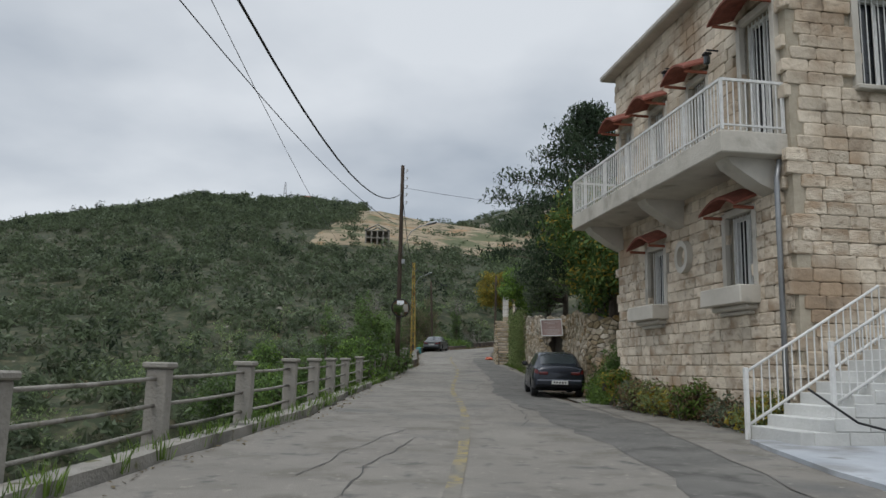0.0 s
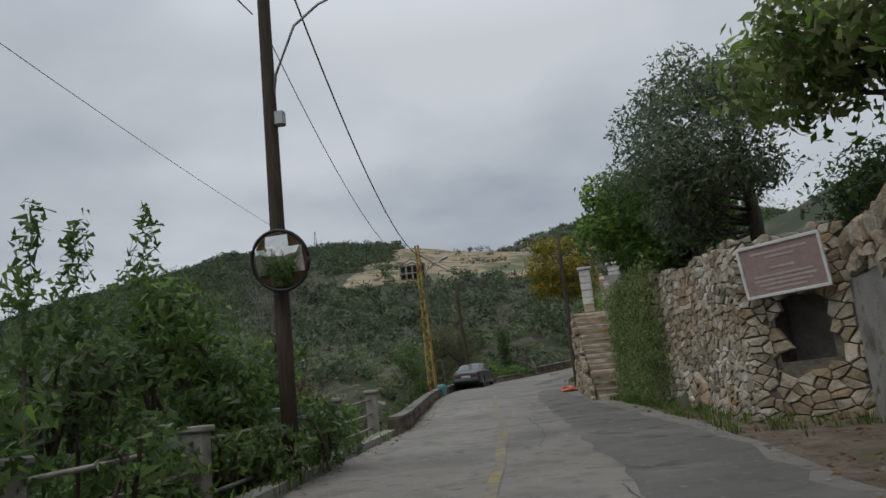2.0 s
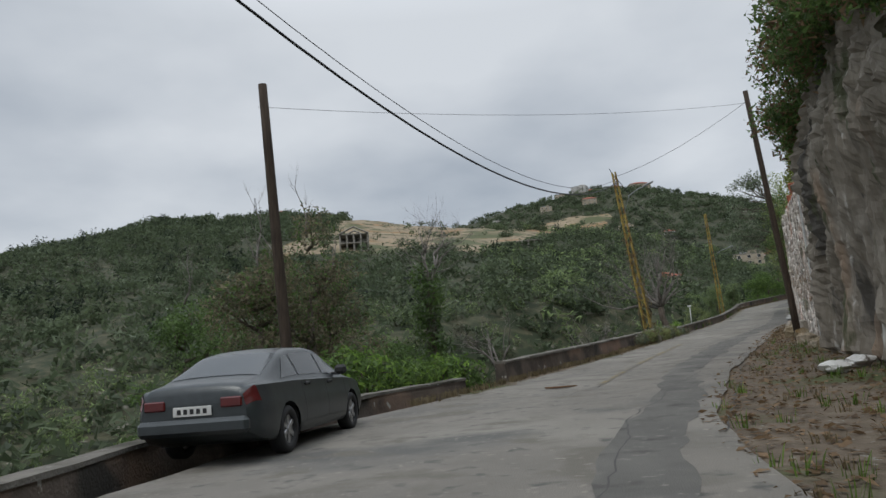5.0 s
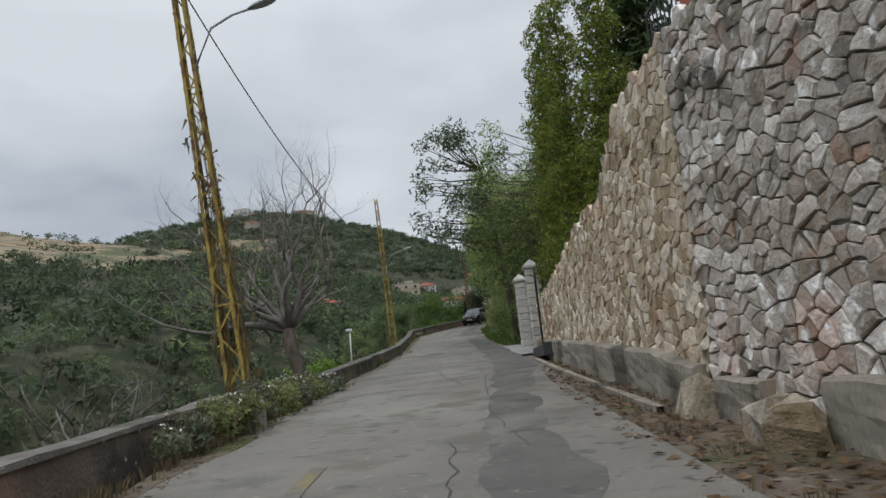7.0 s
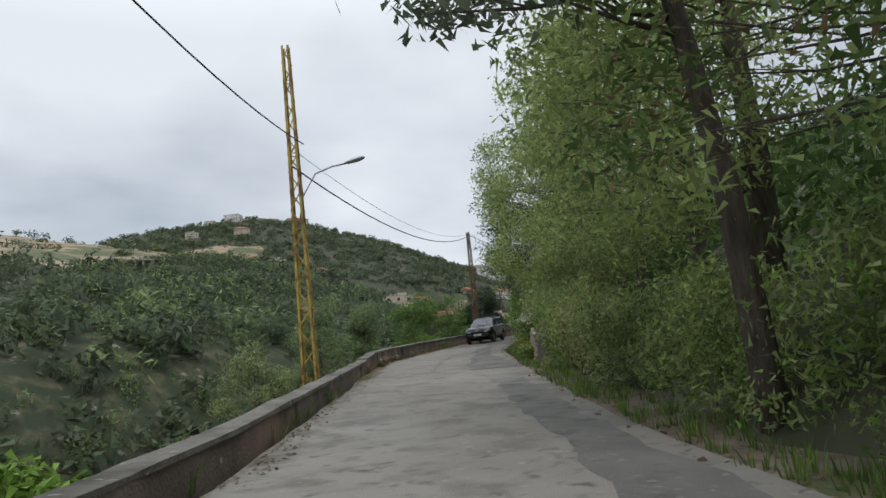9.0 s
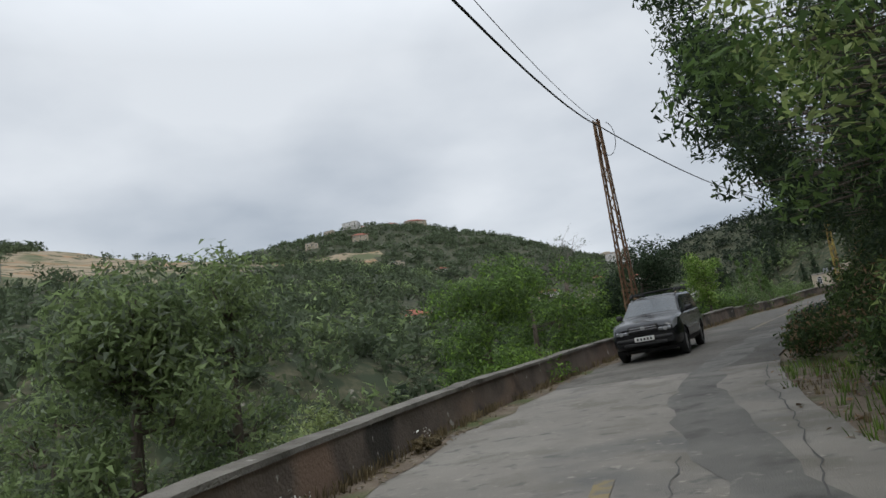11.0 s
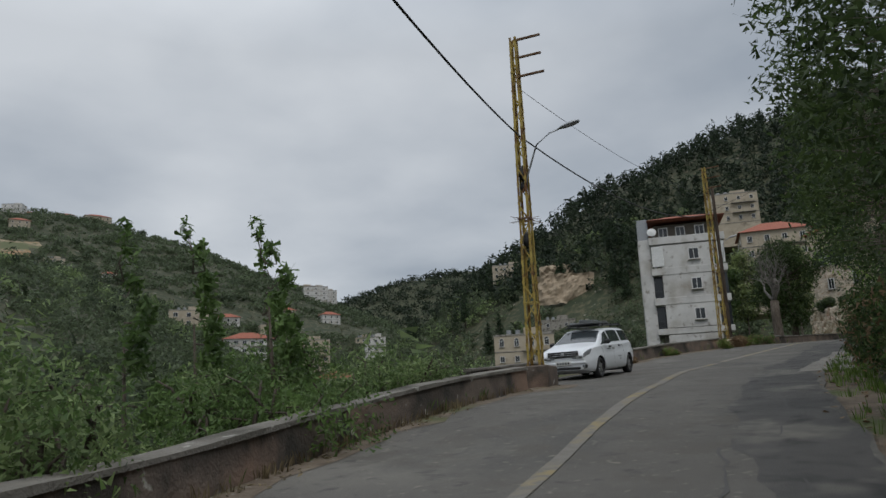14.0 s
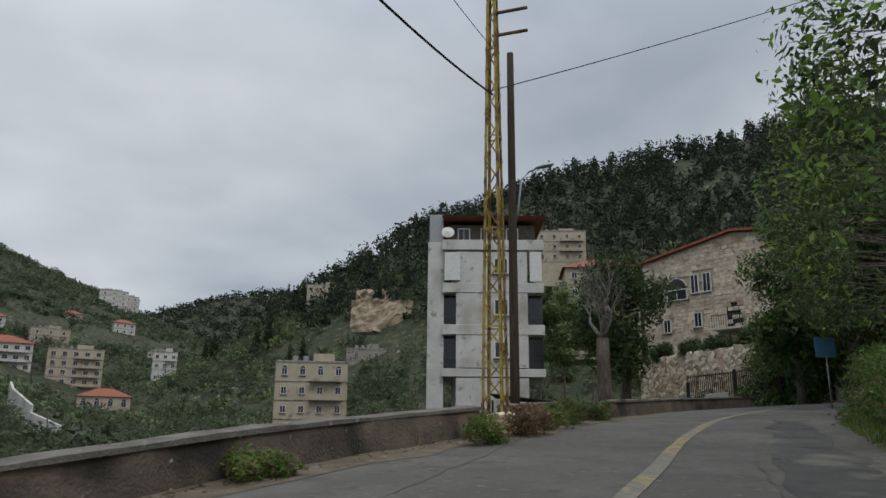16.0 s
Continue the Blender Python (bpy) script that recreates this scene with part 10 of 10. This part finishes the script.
# fallen leaves and litter
def litter(name, label, mat, places, size, seed):
    r = np.random.RandomState(seed)
    p = np.array([tuple(q) for q in places])
    n = len(p)
    a = r.rand(n) * 6.283
    t = np.stack([np.cos(a), np.sin(a), 0.2 * r.normal(size=n)], 1)
    b = np.stack([-np.sin(a), np.cos(a), 0.3 * r.normal(size=n)], 1)
    sz = size * (0.5 + r.rand(n))[:, None]
    v = np.stack([p - t * sz, p + b * sz * 0.5 + [0, 0, 0.01], p + t * sz, p - b * sz * 0.5 + [0, 0, 0.006]], 1).reshape(-1, 3)
    tagged(leaf_mesh(name, (v, np.arange(4 * n).reshape(-1, 4)), mat), label, "leaf litter", kind="stuff")


rr = np.random.RandomState(9)
litter("leaf_litter", "brown fallen leaves along the right verge", M["leaf_dry"], [P(s, right_edge(s) + (near_wall(s) - right_edge(s)) * rr.rand() * 1.0 - 0.25, 0.012 if rr.rand() < 0.3 else -0.015) for s in np.r_[rr.uniform(26, 62, 900), rr.uniform(66, 112, 5200), rr.uniform(120, 245, 1500)]], 0.055, 1)
litter("leaf_litter", "dry debris along the parapet foot", M["grass_dry"], [P(s, left_edge(s) + 0.02 + 0.35 * rr.rand() ** 2, 0.012) for s in np.r_[rr.uniform(0, 66, 500), rr.uniform(78, 200, 2600), rr.uniform(203, 240, 900)]], 0.035, 2)

# white-flowered shrub on a broken low stone wall
W7 = [xyz(s, 2.62 + 0.05 * (s - 142), -0.05, t) for s, t in ((140.2, 0.75), (141.4, 0.85), (142.6, 0.8), (143.6, 0.7), (144.4, 0.62), (145.2, 0.3))]
w = poly_wall("stone_wall_7", "broken low concrete and stone wall half buried in the bank", W7, 0.35, M["rubble_bed"])
lay_stones("stone", w, field_stones(W7, 0.28, 0.2, 71, 0.03, drop=0.2), M["footing"], 60)
fl = bush(at(144.4, 2.75, 0.62), "shrub with clusters of white flowers on the broken wall", ball_blobs(770, 12, 0.35, 0.7, 0.35, 0.35, 0.2, 0.35), M["leaf_sage"], 2400, 0.05, 771, extra=(M["leaf_bright"], 1200, 0.06), stems=False)
leaf_mesh("blossom", leaves([(x - 0.12, y, z + 0.12, 0.12, 0.12, 0.1) for x, y, z, a, b, c in ball_blobs(772, 16, 0.35, 0.7, 0.3, 0.45, 0.2, 0.3)], 420, 0.032, 773, tri=False), M["petal_white"], fl, "small white blossoms")
for i, (s, u) in enumerate([(142.4, 2.42), (143.2, 2.4), (144.2, 2.5), (141.2, 2.4), (147.5, 2.5), (150.0, 2.4)]):
    wf = bush(at(s, u, 0.0), "green weeds with small yellow flowers at the verge", ball_blobs(780 + i, 8, 0.25, 0.5, 0.16, 0.2, 0.12, 0.24), M["grass"], 1500, 0.035, 781 + i, extra=(M["leaf_sage"], 500, 0.04), stems=False)
    leaf_mesh("blossom", leaves([(0, 0, 0.42, 0.3, 0.5, 0.16)], 26, 0.028, 790 + i, tri=False), M["petal_yellow"], wf, "small yellow flower heads")
for i, (s, du) in enumerate([(143.4, 0.12), (144.6, 0.15), (146.4, 0.1), (149.2, 0.12), (151.5, 0.1), (155.0, 0.12)]):
    wf = bush(at(s, left_edge(s) + du, 0.0), "straggling weeds with pale flowers against the parapet", ball_blobs(800 + i, 7, 0.07, 0.4, 0.07, 0.1, 0.05, 0.11), M["grass_dry"], 700, 0.028, 801 + i, extra=(M["grass_dry"], 600, 0.04), stems=False)
    leaf_mesh("blossom", leaves([(0, 0, 0.24, 0.1, 0.35, 0.08)], 14, 0.02, 810 + i, tri=False), M["petal_white"], wf, "pale small flower heads")

# roadside mirror on the wooden pole
t = holder("traffic_mirror", at(37.9, -3.75, 3.25, -4) @ pose(0, 0, 0, 14, 0, 0), "round convex roadside mirror with a dark rim", "mirror")
bm = bmesh.new()
bmesh.ops.create_uvsphere(bm, u_segments=28, v_segments=14, radius=1.0)
bmesh.ops.delete(bm, geom=[v for v in bm.verts if v.co.y > -0.86], context="VERTS")
for v in bm.verts:
    v.co = Vector((v.co.x * 0.86, (v.co.y + 0.86) * 0.6, v.co.z * 0.86))
mm = bpy.data.materials.new("mirror_glass")
mm.use_nodes = True
mm.node_tree.nodes["Principled BSDF"].inputs["Metallic"].default_value = 1.0
mm.node_tree.nodes["Principled BSDF"].inputs["Roughness"].default_value = 0.06
mm.node_tree.nodes["Principled BSDF"].inputs["Base Color"].default_value = (0.72, 0.72, 0.70, 1)
part("mirror_face", bm, mm, t, smooth=True)
tube("mirror_rim", [(0.445 * math.cos(a), 0.0, 0.445 * math.sin(a)) for a in np.linspace(0, 2 * math.pi, 33)], 0.028, M["black_metal"], t)
bm = bmesh.new()
bmesh.ops.create_cone(bm, cap_ends=True, segments=28, radius1=0.44, radius2=0.40, depth=0.06)
part("mirror_back", bm, M["rust"], t, m=pose(0, 0.04, 0, 90, 0, 0))
part("mirror_bracket", boxbm((0.02, 0.12, 0), (0.06, 0.28, 0.06)), M["black_metal"], t)

# small post with a box behind the parapet
t = holder("meter_post", at(117.9, -3.75, -0.2), "thin pale post carrying a small grey box", "post")
tube("shaft", [(0, 0, 0), (0.02, 0.02, 1.5)], 0.03, M["white_metal"], t)
part("meter_box", boxbm((0, 0, 1.58), (0.24, 0.14, 0.1), bev=0.02), M["white_metal"], t)
# red bag and white rubbish at the verge
for (s, u, c, lab) in ((57.6, 1.75, (0.5, 0.12, 0.06), "crumpled red and white rubbish bag on the verge"), (79.2, 3.2, (0.62, 0.61, 0.58), "crumpled white plastic sack on the verge"), (80.2, 3.7, (0.5, 0.49, 0.46), "torn white plastic sheet on the verge"), (226.0, -4.0, (0.6, 0.6, 0.58), "white plastic bag at the foot of the parapet")):
    bm = bmesh.new()
    bmesh.ops.create_icosphere(bm, subdivisions=3, radius=0.24)
    for v in bm.verts:
        k = 1 + 0.45 * noise.noise(v.co * 6 + Vector((s, 0, 0)))
        v.co = Vector((v.co.x * 1.1 * k, v.co.y * 1.5 * k, v.co.z * 0.55 * k))
    tagged(part("rubbish_bag", bm, plain("bag_plastic", c, 0.5), None, "", at(s, u, 0.08)), lab, "rubbish bag")
ob = part("stone_block", boxbm((0, 0, 0.2), (0.75, 0.5, 0.55), bev=0.05), M["concrete"], None, "", at(99.8, -3.15, 0.0))
tagged(ob, "short grey concrete block at the parapet", "concrete block")
ob = part("bin", boxbm((0, 0, 0.25), (0.4, 0.4, 0.6), bev=0.06), plain("teal_plastic", (0.06, 0.22, 0.22), 0.5), None, "", at(65.8, -4.35, 0.0))
tagged(ob, "small teal plastic bin at the parapet's end", "bin")
t = holder("blue_sign", pose(117.2, 188.0, 18.3, 0, 0, 125), "small blue sign board on a post among leaves", "sign")
tube("shaft", [(0, 0, 0), (0, 0, 2.0)], 0.03, M["grey_metal"], t)
part("board", boxbm((0, -0.04, 2.3), (0.75, 0.03, 0.75), bev=0.01), plain("sign_blue", (0.10, 0.26, 0.42), 0.5), t)
for z in (2.45, 2.3, 2.15):
    part("text_line", boxbm((0, -0.058, z), (0.55, 0.006, 0.06)), M["white_metal"], t)
